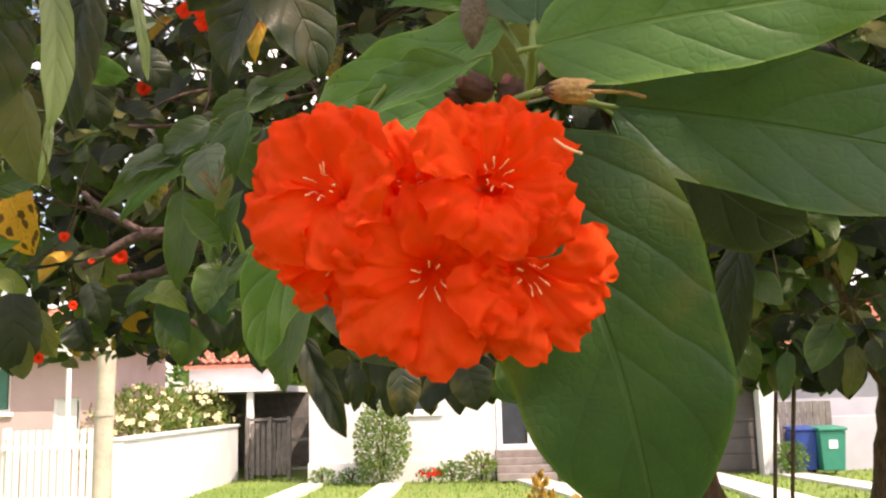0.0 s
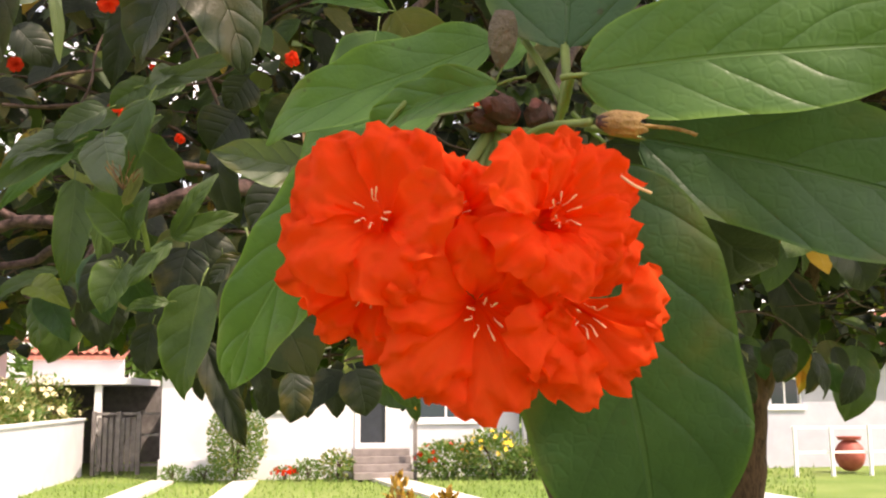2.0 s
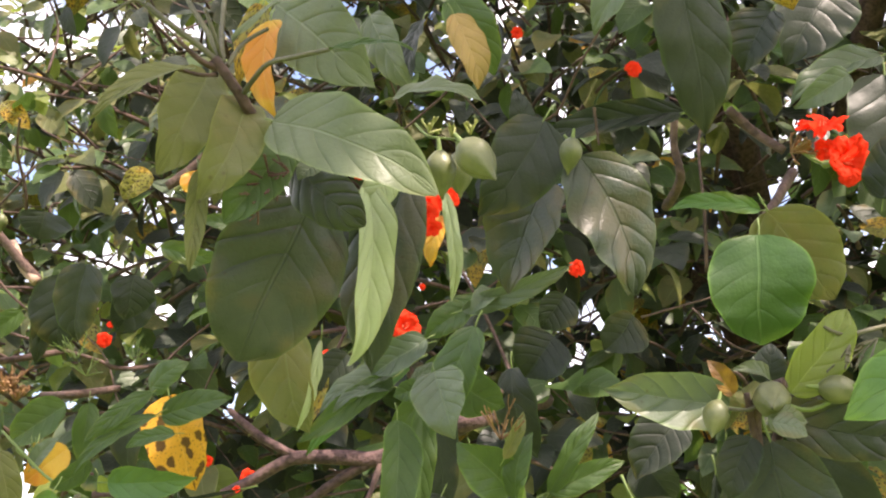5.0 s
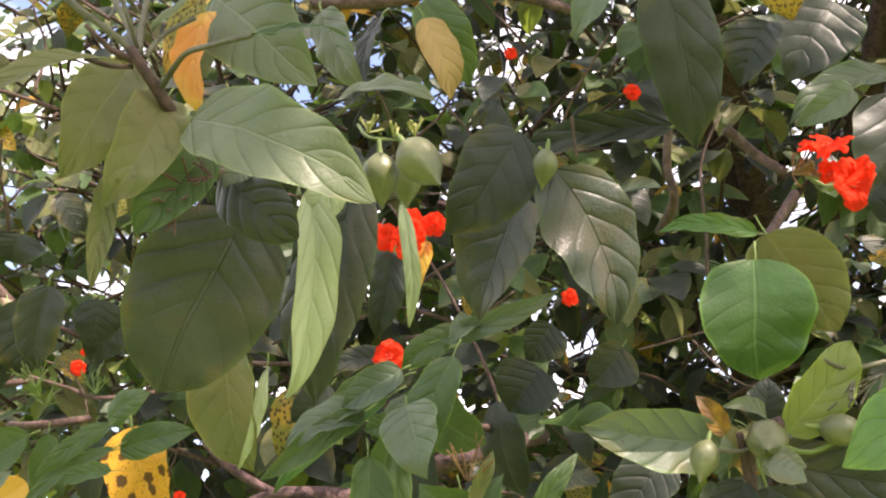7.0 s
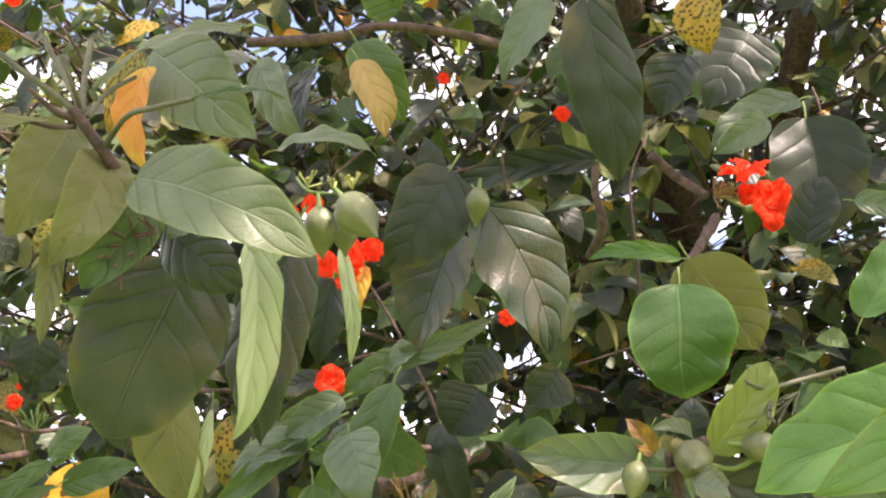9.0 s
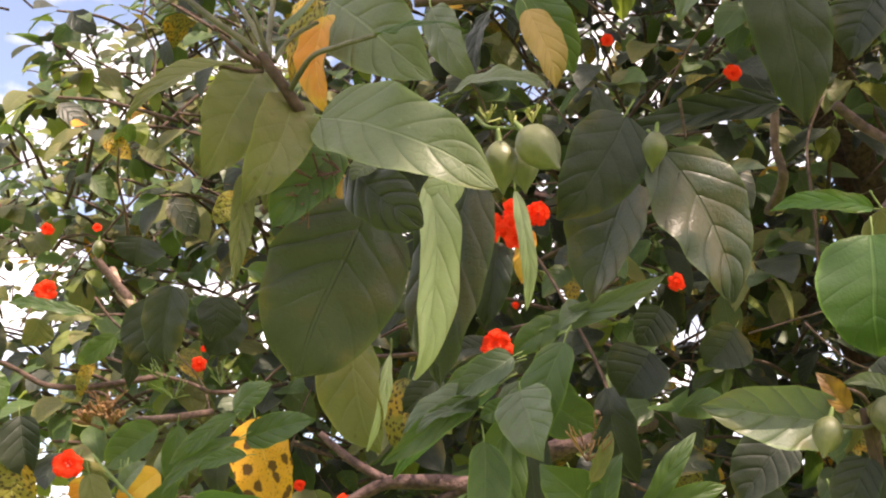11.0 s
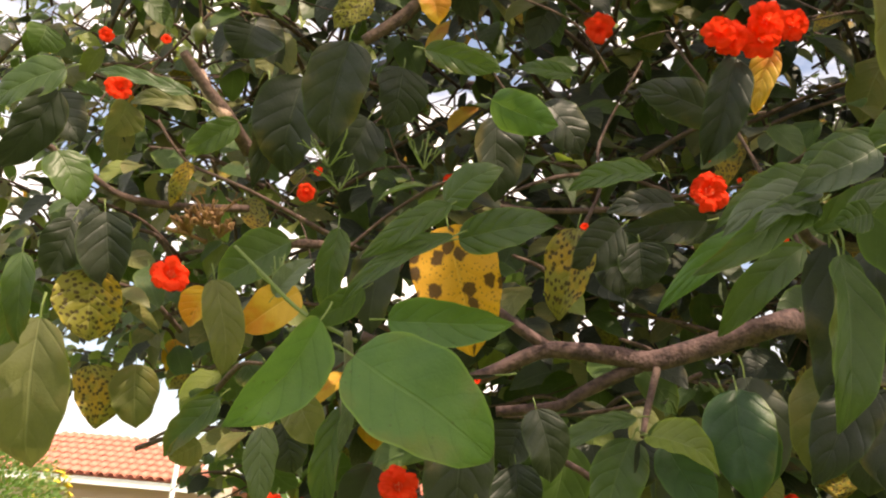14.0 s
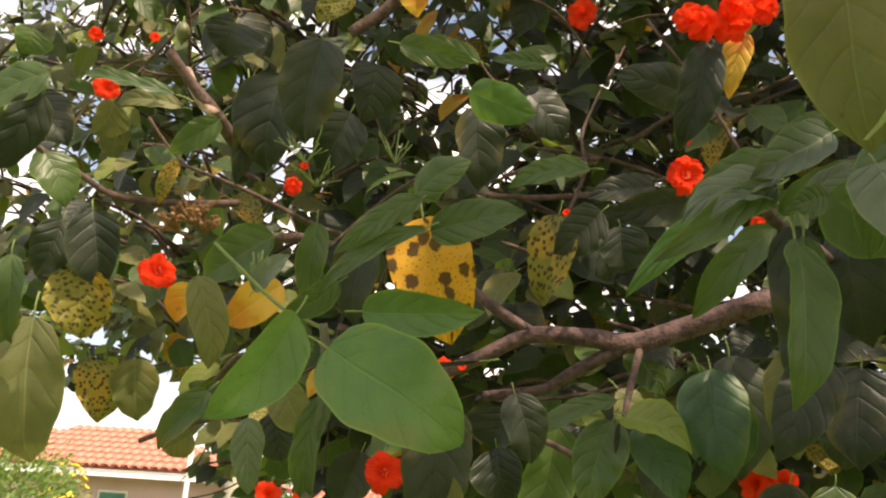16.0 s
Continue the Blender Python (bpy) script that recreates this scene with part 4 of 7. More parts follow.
def flower_data(seed, rings=10, seg=14, crinkle=1.0):
    """A funnel flower of unit diameter that faces +z: broad, soft, ruffled lobes that overlap round a deep throat."""
    rng = random.Random(seed)
    n = rng.choice((5, 6, 6))
    turn = rng.uniform(0, 6.28)
    verts, uvs, faces = [], [], []
    for p in range(n):
        mid = turn + 2 * math.pi * p / n + rng.uniform(-0.14, 0.14)
        half = math.pi / n * rng.uniform(1.25, 1.5)
        reach, droop, lean, off = 0.5 * rng.uniform(0.90, 1.12), rng.uniform(-0.10, 0.20), rng.uniform(0.02, 0.07), rng.uniform(0, 90)
        b = len(verts)
        for i in range(rings + 1):
            r = i / rings
            for j in range(seg + 1):
                u = -1 + 2 * j / seg
                a = mid + u * half * (0.72 + 0.28 * r)
                a += crinkle * 0.10 * r * r * noise.noise(Vector((u * 3.0, off + 20, r * 3.0)))
                c, s = math.cos(a), math.sin(a)
                edge = reach * (1 - 0.34 * abs(u) ** 3.2) * (1 + 0.12 * noise.noise(Vector((u * 1.9, off, 0))) + 0.07 * noise.noise(Vector((u * 4.6, off, 4))) + 0.022 * noise.noise(Vector((u * 11, off, 8))))
                rad = 0.0 if i == 0 else 0.045 + (edge - 0.045) * r ** 1.08
                flat = Vector((rad * c, rad * s, 0))
                z = -0.36 * (1 - r) ** 2.7 + 0.05 * math.sin(r * 3) + lean * u * r
                z -= droop * r ** 1.8 + 0.10 * max(0, r - 0.65) ** 1.2
                z += crinkle * r ** 1.5 * (0.13 * noise.noise(flat * 5.5 + Vector((off, 0, 0))) + 0.11 * noise.noise(flat * 11.0 + Vector((0, off, 0))))
                z += crinkle * r ** 2.2 * (0.085 * noise.noise(flat * 24.0 + Vector((0, 0, off))) + 0.05 * noise.noise(Vector((u * 6.0, off + 3, r * 2.0))))
                z += 0.03 * r * math.cos(math.pi * u)
                verts.append(Vector((rad * c, rad * s, z)))
                uvs.append(((p + j / seg) / n, r))
        m = seg + 1
        faces += [(b + i * m + j, b + i * m + j + 1, b + (i + 1) * m + j + 1, b + (i + 1) * m + j) for i in range(rings) for j in range(seg)]
    return verts, faces, uvs


def stamen_data(seed):
    rng = random.Random(seed)
    V, F = [], []
    for k in range(7):
        a = k * 2 * math.pi / 7 + rng.uniform(-0.35, 0.35)
        lie, ln = rng.uniform(0.4, 1.0), rng.uniform(0.02, 0.045)
        d = Vector((math.cos(a) * lie + rng.uniform(-0.3, 0.3), math.sin(a) * lie + rng.uniform(-0.3, 0.3), 0.75)).normalized()
        p = Vector((math.cos(a) * 0.062, math.sin(a) * 0.062, -0.05))
        e = p + d * ln
        for pts, r0, r1 in (([p - Vector((0, 0, 0.05)), p, e], 0.0030, 0.0030), ([e, e + d * 0.012, e + d * 0.028 + Vector((0, 0, 0.006))], 0.0060, 0.0048)):
            v, f = tube_data(pts, r0, r1, 6)
            b = len(V)
            V += v
            F += [tuple(q + b for q in g) for g in f]
    return V, F


def aim(pos, facing, spin=0.0, scale=1.0):
    q = Vector(facing).normalized().to_track_quat("Z", "Y")
    return Matrix.Translation(pos) @ q.to_matrix().to_4x4() @ Matrix.Rotation(spin, 4, "Z") @ Matrix.Scale(scale, 4)


def flower_tube(pos, facing, size):
    """Calyx and tube behind a flower."""
    f = Vector(facing).normalized()
    p = Vector(pos)
    return tube_data([p - f * size * 0.36, p - f * size * 0.58, p - f * size * 0.78], size * 0.040, size * 0.085, 8)


def cluster(pos, flowers, mat=None, fine=True, label="", stem_to=None):
    """A flower head: flowers = (offset from pos, facing, diameter, spin)."""
    pos = Vector(pos)
    V, F = [], []
    hub = pos if stem_to is None else Vector(stem_to)
    for off, facing, size, spin in flowers:
        v, f = flower_tube(pos + Vector(off), facing, size)
        b = len(V)
        V += v
        F += [tuple(k + b for k in g) for g in f]
        end = pos + Vector(off) - Vector(facing).normalized() * size * 0.75
        v, f = tube_data([end, end.lerp(hub, 0.5) + Vector((0, 0, -0.003)), hub], size * 0.035, size * 0.045, 6)
        b = len(V)
        V += v
        F += [tuple(k + b for k in g) for g in f]
    head = mesh_ob("flower_head", local(V, TREE), F, STALK, TREE, label=label)
    for n, (off, facing, size, spin) in enumerate(flowers):
        seed = n + int(abs(pos.x) * 977) + 3
        v, f, uv = flower_data(seed, *((18, 24, 1.0 if label else 0.5) if fine else (8, 11, 0.5)))
        m = aim(pos + Vector(off), facing, spin, size)
        fl = mesh_ob("flower", [m @ q - TREE.location for q in v], f, mat or (PETAL if label else PETAL_SCARLET), head, uv)
        if fine:
            v, f = stamen_data(seed)
            mesh_ob("stamen_tuft", [m @ q - TREE.location for q in v], f, STAMEN, head, label="pale stamens")
    return head


def fruit(pos, length, down=(0, 0, -1), label="pale green pointed fruit"):
    v, f = [], []
    n, m = 14, 18
    d = Vector(down).normalized()
    q = d.to_track_quat("Z", "Y").to_matrix()
    for i in range(n + 1):
        t = i / n
        r = 0.385 * max(0.0, math.sin(math.pi * min(1, t * 1.04 + 0.04))) ** 0.70 * (1 - 0.44 * t)
        r = max(r, 0.055 * (1 - max(0.0, t - 0.9) * 6)) if t > 0.5 else r
        for j in range(m):
            a = 2 * math.pi * j / m
            v.append(Vector(pos) + q @ Vector((math.cos(a) * r, math.sin(a) * r, t)) * (1 + 0.035 * math.cos(6 * a) * math.sin(math.pi * t)) * length)
    for i in range(n):
        for j in range(m):
            k = (j + 1) % m
            f.append((i * m + j, i * m + k, (i + 1) * m + k, (i + 1) * m + j))
    ob = mesh_ob("fruit", local(v, TREE), f, FRUIT, TREE, label=label)
    tv, tf = tube_data([Vector(pos) - d * length * 0.25, Vector(pos), Vector(pos) + d * length * 0.05], length * 0.035, length * 0.09, 7)
    mesh_ob("stalk", local(tv, TREE), tf, STALK, ob)
    return ob


def bud(pos, end, r, mat, label, cup=None, mouth=0.62):
    """A pointed bud from its stalk to its tip; cup: the ribbed, toothed calyx that holds it."""
    a, b = Vector(pos), Vector(end)
    d = b - a
    q = d.to_track_quat("Z", "Y").to_matrix()

    def skin(n, m, radius, reach, rib, ribs, low=0.0):
        v, f = [], []
        for i in range(n + 1):
            t = low + (1 - low) * i / n
            for j in range(m):
                w = 2 * math.pi * j / m
                rr = radius(t) * (1 + rib * math.cos(ribs * w))
                v.append(a + q @ Vector((math.cos(w) * rr, math.sin(w) * rr, reach(t, w) * d.length)))
        for i in range(n):
            for j in range(m):
                k = (j + 1) % m
                f.append((i * m + j, i * m + k, (i + 1) * m + k, (i + 1) * m + j))
        f.append(tuple(range(m - 1, -1, -1)))
        return v, f

    v, f = skin(12, 16, lambda t: r * (0.12 if cup else 0.35 * (1 - t ** 3)) + r * (0.88 if cup else 0.65) * math.sin(math.pi * (0.08 + 0.90 * t)) ** 0.8 * (1 - 0.25 * t), lambda t, w: t, 0.05, 5)
    ob = mesh_ob("bud", local(v, TREE), f, mat, TREE, label=label)
    if cup:
        v, f = skin(12, 40, lambda t: r * (0.30 + 0.78 * min(1.0, 2.6 * t) ** 0.7 + 0.12 * max(0, t - 0.85)), lambda t, w: t * mouth * (1 + 0.11 * t ** 6 * math.cos(5 * w)), 0.045, 10)
        mesh_ob("calyx", local(v, TREE), f, cup, ob, label="ribbed toothed calyx")
    return ob


def branch(pts, r0, r1, label="", mat=None, name="branch", sides=10, rough=0.35):
    return tube(name, TREE, pts, r0, r1, mat or BARK, sides, rough, label)


def florets(pos, seed, n=9, ln=0.05, mat=None, spread=1.0, up=(0, 0, 1), name="seed_head", label="", thick=0.00045):
    """A branched head of bare stalks with small ends."""
    rng = random.Random(seed)
    V, F = [], []
    u = Vector(up).normalized()
    for _ in range(n):
        d = (u + Vector((rng.uniform(-1, 1), rng.uniform(-1, 1), rng.uniform(-1, 1))) * spread).normalized()
        L = ln * rng.uniform(0.6, 1.2)
        p = Vector(pos)
        e = p + d * L + Vector((0, 0, -0.1 * L))
        for a, b, r in ((p, e, thick), (p.lerp(e, 0.6), p.lerp(e, 0.6) + (d + Vector((rng.uniform(-1, 1), rng.uniform(-1, 1), rng.uniform(-1, 1))) * 0.7).normalized() * L * 0.45, thick * 0.8)):
            v, f = tube_data([a, a.lerp(b, 0.5) + Vector((rng.uniform(-1, 1), 0, rng.uniform(-1, 1))) * L * 0.06, b], r, r * 1.5, 5)
            k0 = len(V)
            V += v
            F += [tuple(k + k0 for k in g) for g in f]
    return mesh_ob(name, local(V, TREE), F, mat or STALK, TREE, label=label)


# trunk and limbs
branch([(1.42, 3.62, -0.1), (1.30, 3.58, 0.6), (1.14, 3.54, 1.15), (1.02, 3.52, 1.5), (0.95, 3.46, 1.85), (0.90, 3.38, 2.3), (0.70, 3.2, 2.9)], 0.076, 0.05, "leaning reddish-brown tree trunk", TRUNK_BARK, "trunk", sides=16, rough=0.22)
branch([(1.60, 3.50, -0.1), (1.63, 3.47, 0.7), (1.65, 3.44, 1.3), (1.665, 3.40, 1.62), (1.68, 3.37, 1.86)], 0.080, 0.060, "grooved grey-brown tree stem", TRUNK_BARK, "trunk", sides=16, rough=0.25)
branch([(1.675, 3.38, 1.76), (1.77, 3.34, 1.96), (1.93, 3.2, 2.4), (2.1, 3.0, 3.1)], 0.052, 0.032, "forked limb", TRUNK_BARK)
branch([(1.67, 3.38, 1.76), (1.55, 3.34, 1.93), (1.36, 3.2, 2.15), (1.0, 2.9, 2.5)], 0.050, 0.032, "forked limb", TRUNK_BARK)
branch([(1.00, 3.0, 0.0), (1.07, 3.0, 0.9), (1.14, 3.0, 1.75), (1.22, 3.0, 2.5)], 0.0065, 0.006, "slender dark upright stem", TWIG, "stem", 8, 0.1)
branch([(1.055, 3.02, 0.0), (1.125, 3.02, 0.9), (1.20, 3.02, 1.75), (1.29, 3.02, 2.5)], 0.0065, 0.006, "slender dark upright stem", TWIG, "stem", 8, 0.1)

# crown limbs; those overhead and behind are added to carry unseen whorls
for end, bow in (((-1.3, 2.9, 3.4), 0.25), ((-0.2, 4.4, 4.0), 0.2), ((0.6, 2.6, 4.3), 0.1), ((2.6, 2.7, 3.9), 0.2), ((3.2, 4.0, 3.6), 0.2), ((1.4, 0.9, 3.7), 0.35), ((-0.5, 0.5, 3.5), 0.45), ((2.8, 0.6, 3.6), 0.4), ((2.0, -0.6, 3.4), 0.5), ((-1.6, 4.6, 3.9), 0.3), ((-0.9, -1.4, 3.3), 0.7), ((0.9, -2.2, 3.2), 0.8), ((2.6, -1.9, 3.3), 0.7)):
    a, b = Vector((0.95, 3.3, 2.6)) if end[0] < 1.3 else Vector((1.98, 3.15, 2.7)), Vector(end)
    branch([a, a.lerp(b, 0.35) + Vector((0, 0, bow)), a.lerp(b, 0.7) + Vector((0.05, 0.04, bow)), b], 0.038, 0.010, "long crown limb", name="limb", sides=8)

# ---- near leaves and flowers ----
FURRY = plain("bud_furry_grey", (0.10, 0.075, 0.06), (0.18, 0.14, 0.11), 60, 0.95, 0.8, 0, 400)
leaf((0.226, 0.446, 1.872), (0.333, 0.418, 1.875), 0.038, (-0.242, -0.964, -0.109), "fresh", fold=.12, bend=.05, stalk=.05, fine=2, calm=.5)
leaf((0.229, 0.473, 1.89), (0.24, 0.487, 1.99), 0.064, (-0.358, -0.873, 0.331), "deep", fold=.22, bend=.04, fine=2)
leaf((0.205, 0.466, 1.875), (0.164, 0.499, 1.862), 0.017, (-0.607, -0.788, 0.105), "fresh", "long", fold=.5, bend=.1, fine=2)
leaf((0.255, 0.478, 1.862), (0.396, 0.464, 1.825), 0.050, (-0.195, -0.962, -0.191), "deep", fold=.12, bend=.06, stalk=.12, fine=2, calm=.5)
leaf((0.23, 0.473, 1.852), (0.272, 0.514, 1.709), 0.080, (-0.151, -0.977, -0.149), "deep", fold=.14, bend=.05, stalk=.05, fine=2, calm=.5)
leaf((0.272, 0.569, 1.886), (0.365, 0.599, 1.832), 0.054, (-0.242, -0.739, -0.628), "dark", fold=.15, bend=.08)
leaf((0.34, 0.622, 1.839), (0.333, 0.656, 1.767), 0.021, (-0.619, -0.775, -0.127), "dark", "long", fold=0.21, bend=0.06)
leaf((0.218, 0.69, 1.936), (0.132, 0.75, 1.922), 0.050, (-0.25, -0.93, 0.25), "fresh", fold=.2, bend=.06, hook=.2, fine=2, calm=.3)
leaf((0.226, 0.576, 1.932), (0.116, 0.645, 1.903), 0.036, (-0.38, -0.91, 0.10), "fresh", fold=.2, bend=.06, hook=.2, fine=2, calm=.3)
leaf((0.169, 0.487, 1.863), (0.11, 0.56, 1.778), 0.036, (-0.433, -0.901, -0.029), "fresh", fold=0.14, bend=0.05, fine=2, calm=0.2)
leaf((0.206, 0.644, 1.832), (0.272, 0.653, 1.782), 0.040, (-0.209, -0.942, -0.262), "ochre", fold=.2, bend=0.05)
leaf((0.196, 0.601, 1.852), (0.18, 0.623, 1.783), 0.027, (-0.261, -0.963, -0.063), "grey", fold=.2, bend=0.12)
leaf((-0.124, 0.812, 2.061), (-0.166, 0.835, 1.972), 0.075, (0.307, -0.84, -0.447), "slate", "broad", fold=0.12, bend=0.05, fine=2, calm=0.5)
leaf((-0.072, 0.849, 2.091), (-0.099, 0.88, 1.975), 0.050, (-0.267, -0.963, -0.011), "slate", fold=.25, bend=.04)
leaf((-0.092, 0.825, 2.080), (-0.104, 0.858, 1.974), 0.024, (0.527, -0.84, -0.128), "pale", "long", fold=.5, bend=.08, wave=.04, fine=2)
leaf((-0.077, 0.823, 2.086), (-0.098, 0.833, 2.059), 0.022, (0.303, -0.887, -0.349), "pale", fold=.3, bend=0.07)
leaf((-0.165, 0.945, 2.036), (-0.152, 0.971, 1.954), 0.052, (-0.205, -0.968, -0.146), "olive", fold=.35, bend=.06, fine=2)
leaf((-0.138, 0.941, 2.014), (-0.154, 0.96, 1.954), 0.009, (0.614, -0.759, -0.215), "pale", "long", fold=0.20, bend=0.11)
leaf((0.023, 0.937, 2.176), (-0.026, 0.951, 2.107), 0.055, (0.239, -0.956, -0.17), "dark", fold=.15, bend=0.04)
leaf((0.026, 0.992, 2.152), (-0.009, 1.013, 2.068), 0.063, (-0.388, -0.915, 0.111), "slate", fold=.2, bend=0.05)
leaf((0.046, 0.932, 2.143), (0.089, 0.976, 2.05), 0.069, (0.342, -0.934, -0.103), "slate", fold=.15, bend=0.05, fine=2)
leaf((0.143, 1.009, 2.216), (0.014, 0.997, 2.187), 0.024, (0.15, -0.985, -0.081), "dark", "long", fold=.3, bend=0.03)
leaf((0.011, 1.033, 2.205), (0.006, 1.014, 2.248), 0.023, (-0.029, -0.97, -0.24), "dark", fold=0.22, bend=0.13)
leaf((-0.042, 0.959, 2.286), (-0.022, 0.985, 2.232), 0.031, (0.354, -0.928, -0.114), "tan", fold=.15, bend=0.11)
leaf((-0.044, 0.979, 2.317), (-0.009, 1.008, 2.258), 0.043, (0.057, -0.967, -0.249), "green", fold=0.45, bend=0.08)
leaf((0.13, 0.916, 2.302), (0.153, 0.972, 2.177), 0.057, (0.04, -0.971, -0.237), "dark", fold=.25, bend=0.03)
leaf((0.207, 1.065, 2.129), (0.203, 1.085, 2.039), 0.085, (-0.171, -0.913, -0.372), "mid", "broad", fold=0.16, bend=0.1, fine=2, calm=0.4)
leaf((0.227, 1.095, 2.163), (0.285, 1.133, 2.088), 0.075, (-0.44, -0.735, -0.516), "olive", fold=.15, bend=0.03)
leaf((0.152, 1.015, 1.975), (0.06, 0.99, 1.985), 0.043, (0.194, -0.93, -0.312), "grey", fold=.3, bend=0.05)
leaf((0.22, 1.094, 2.163), (0.141, 1.085, 2.165), 0.017, (0.107, -0.991, -0.082), "fresh", "long", fold=.3, bend=0.10)
leaf((-0.049, 0.877, 2.095), (-0.046, 0.906, 2.027), 0.010, (0.094, -0.97, -0.226), "pale", "long", fold=.5, bend=.1)
leaf((-0.034, 1.225, 2.102), (-0.066, 1.253, 2.005), 0.047, (-0.313, -0.95, 0.017), "green", fold=.15, bend=0.12)
leaf((-0.121, 1.267, 2.061), (-0.207, 1.233, 1.993), 0.025, (0.474, -0.88, 0.026), "green", "long", fold=.2, bend=0.11)
leaf((-0.085, 1.254, 2.098), (-0.142, 1.253, 2.062), 0.036, (0.082, -0.994, 0.079), "grey", fold=0.39, bend=0.08)
leaf((-0.04, 1.275, 2.137), (-0.087, 1.273, 2.105), 0.032, (0.096, -0.99, 0.102), "green", fold=0.36, bend=0.06)
leaf((-0.048, 1.266, 2.131), (0.069, 1.24, 2.168), 0.024, (0.056, -0.834, -0.548), "grey", "long", fold=0.44, bend=0.04)
leaf((-0.01, 1.263, 2.147), (-0.039, 1.248, 2.123), 0.025, (0.145, -0.852, 0.503), "grey", fold=0.44, bend=0.10)
leaf((-0.091, 1.253, 2.049), (-0.117, 1.245, 2.037), 0.024, (0.506, -0.8, -0.324), "green", fold=0.42, bend=0.04)
leaf((-0.491, 1.344, 2.226), (-0.508, 1.38, 2.139), 0.065, (-0.043, -0.978, -0.202), "dark", fold=0.35, bend=0.04)
leaf((-0.447, 1.382, 2.223), (-0.46, 1.403, 2.172), 0.060, (0.661, -0.705, -0.258), "dark", fold=0.34, bend=0.09)
leaf((-0.007, 0.906, 2.291), (-0.033, 0.896, 2.31), 0.033, (-0.411, -0.598, -0.688), "green", fold=0.43, bend=0.03)
leaf((0.102, 0.929, 2.315), (0.065, 0.95, 2.258), 0.034, (-0.274, -0.962, 0.01), "grey", fold=0.18, bend=0.11)
leaf((0.249, 1.071, 2.352), (0.221, 1.09, 2.301), 0.054, (-0.369, -0.929, 0.033), "dark", fold=0.41, bend=0.09)
leaf((0.262, 1.048, 2.408), (0.267, 1.072, 2.353), 0.047, (-0.656, -0.73, -0.19), "mottled", fold=0.21, bend=0.10)
leaf((0.321, 1.1, 2.3), (0.27, 1.108, 2.27), 0.030, (0.118, -0.96, -0.253), "grey", fold=0.42, bend=0.11)
leaf((-0.26, 1.02, 1.966), (-0.298, 1.02, 1.958), 0.012, (-0.017, -0.958, 0.285), "green", "long", fold=0.33, bend=0.04)
leaf((-0.436, 1.265, 1.929), (-0.336, 1.267, 1.868), 0.075, (0.236, -0.972, -0.015), "fresh", "broad", fold=.12, bend=.07, fine=2, calm=.3)
leaf((-0.465, 1.276, 1.956), (-0.518, 1.265, 1.872), 0.045, (0.705, -0.691, -0.161), "fresh", fold=.2, bend=.06, fine=2)
leaf((-0.423, 1.309, 1.968), (-0.329, 1.3, 1.969), 0.035, (-0.089, -0.971, -0.22), "fresh", fold=.15, bend=.06)
leaf((-0.395, 1.394, 2.077), (-0.367, 1.422, 1.969), 0.077, (-0.16, -0.98, -0.115), "spotted", fold=.08, bend=0.05, fine=2)
leaf((-0.377, 1.323, 2.04), (-0.301, 1.318, 2.057), 0.034, (0.002, -0.984, -0.177), "green", fold=.2, bend=0.04)
leaf((-0.389, 1.314, 2.065), (-0.346, 1.3, 2.093), 0.032, (-0.214, -0.977, 0.013), "green", fold=.2, bend=0.12)
leaf((-0.383, 1.305, 2.061), (-0.443, 1.283, 2.007), 0.019, (0.437, -0.898, 0.056), "green", "long", fold=.25, bend=0.12)
leaf((-0.38, 1.313, 2.038), (-0.457, 1.292, 1.974), 0.016, (0.213, -0.95, 0.228), "green", "long", fold=.25, bend=0.12)
leaf((-0.444, 1.31, 1.991), (-0.487, 1.313, 1.963), 0.024, (0.315, -0.863, -0.395), "green", fold=.3, bend=0.11)
leaf((-0.493, 1.404, 2.073), (-0.499, 1.427, 1.999), 0.029, (0.342, -0.93, -0.135), "green", fold=0.39, bend=0.05)
leaf((-0.457, 1.468, 2.085), (-0.473, 1.493, 2.001), 0.049, (-0.162, -0.983, -0.082), "dark", fold=0.20, bend=0.04)
leaf((-0.534, 1.455, 2.028), (-0.587, 1.461, 1.988), 0.043, (0.174, -0.966, -0.191), "yellow", fold=0.25, bend=0.08)
leaf((-0.616, 1.446, 2.022), (-0.635, 1.456, 1.987), 0.031, (-0.044, -0.998, -0.052), "yellow", fold=0.36, bend=0.03)
leaf((-0.598, 1.407, 2.02), (-0.585, 1.435, 1.94), 0.037, (0.539, -0.842, -0.02), "olive", fold=.3, bend=0.08)
leaf((-0.561, 1.495, 2.09), (-0.634, 1.5, 2.045), 0.050, (0.068, -0.997, -0.042), "green", fold=0.30, bend=0.04)
leaf((-0.522, 1.342, 1.99), (-0.493, 1.336, 2.021), 0.020, (0.023, -0.999, -0.042), "grey", fold=.4, bend=0.07)
leaf((-0.763, 1.503, 2.114), (-0.75, 1.53, 2.037), 0.059, (0.216, -0.969, -0.118), "dark", fold=0.45, bend=0.09)
leaf((-0.77, 1.521, 2.057), (-0.773, 1.544, 1.985), 0.070, (0.318, -0.939, -0.132), "mottled", fold=0.33, bend=0.06)
leaf((-0.854, 1.586, 2.018), (-0.861, 1.638, 1.859), 0.093, (0.128, -0.982, -0.136), "olive", fold=.2, bend=0.12)
leaf((-1.054, 2.116, 2.07), (-1.036, 2.151, 1.97), 0.089, (0.63, -0.776, 0.023), "mottled", fold=0.41, bend=0.11)
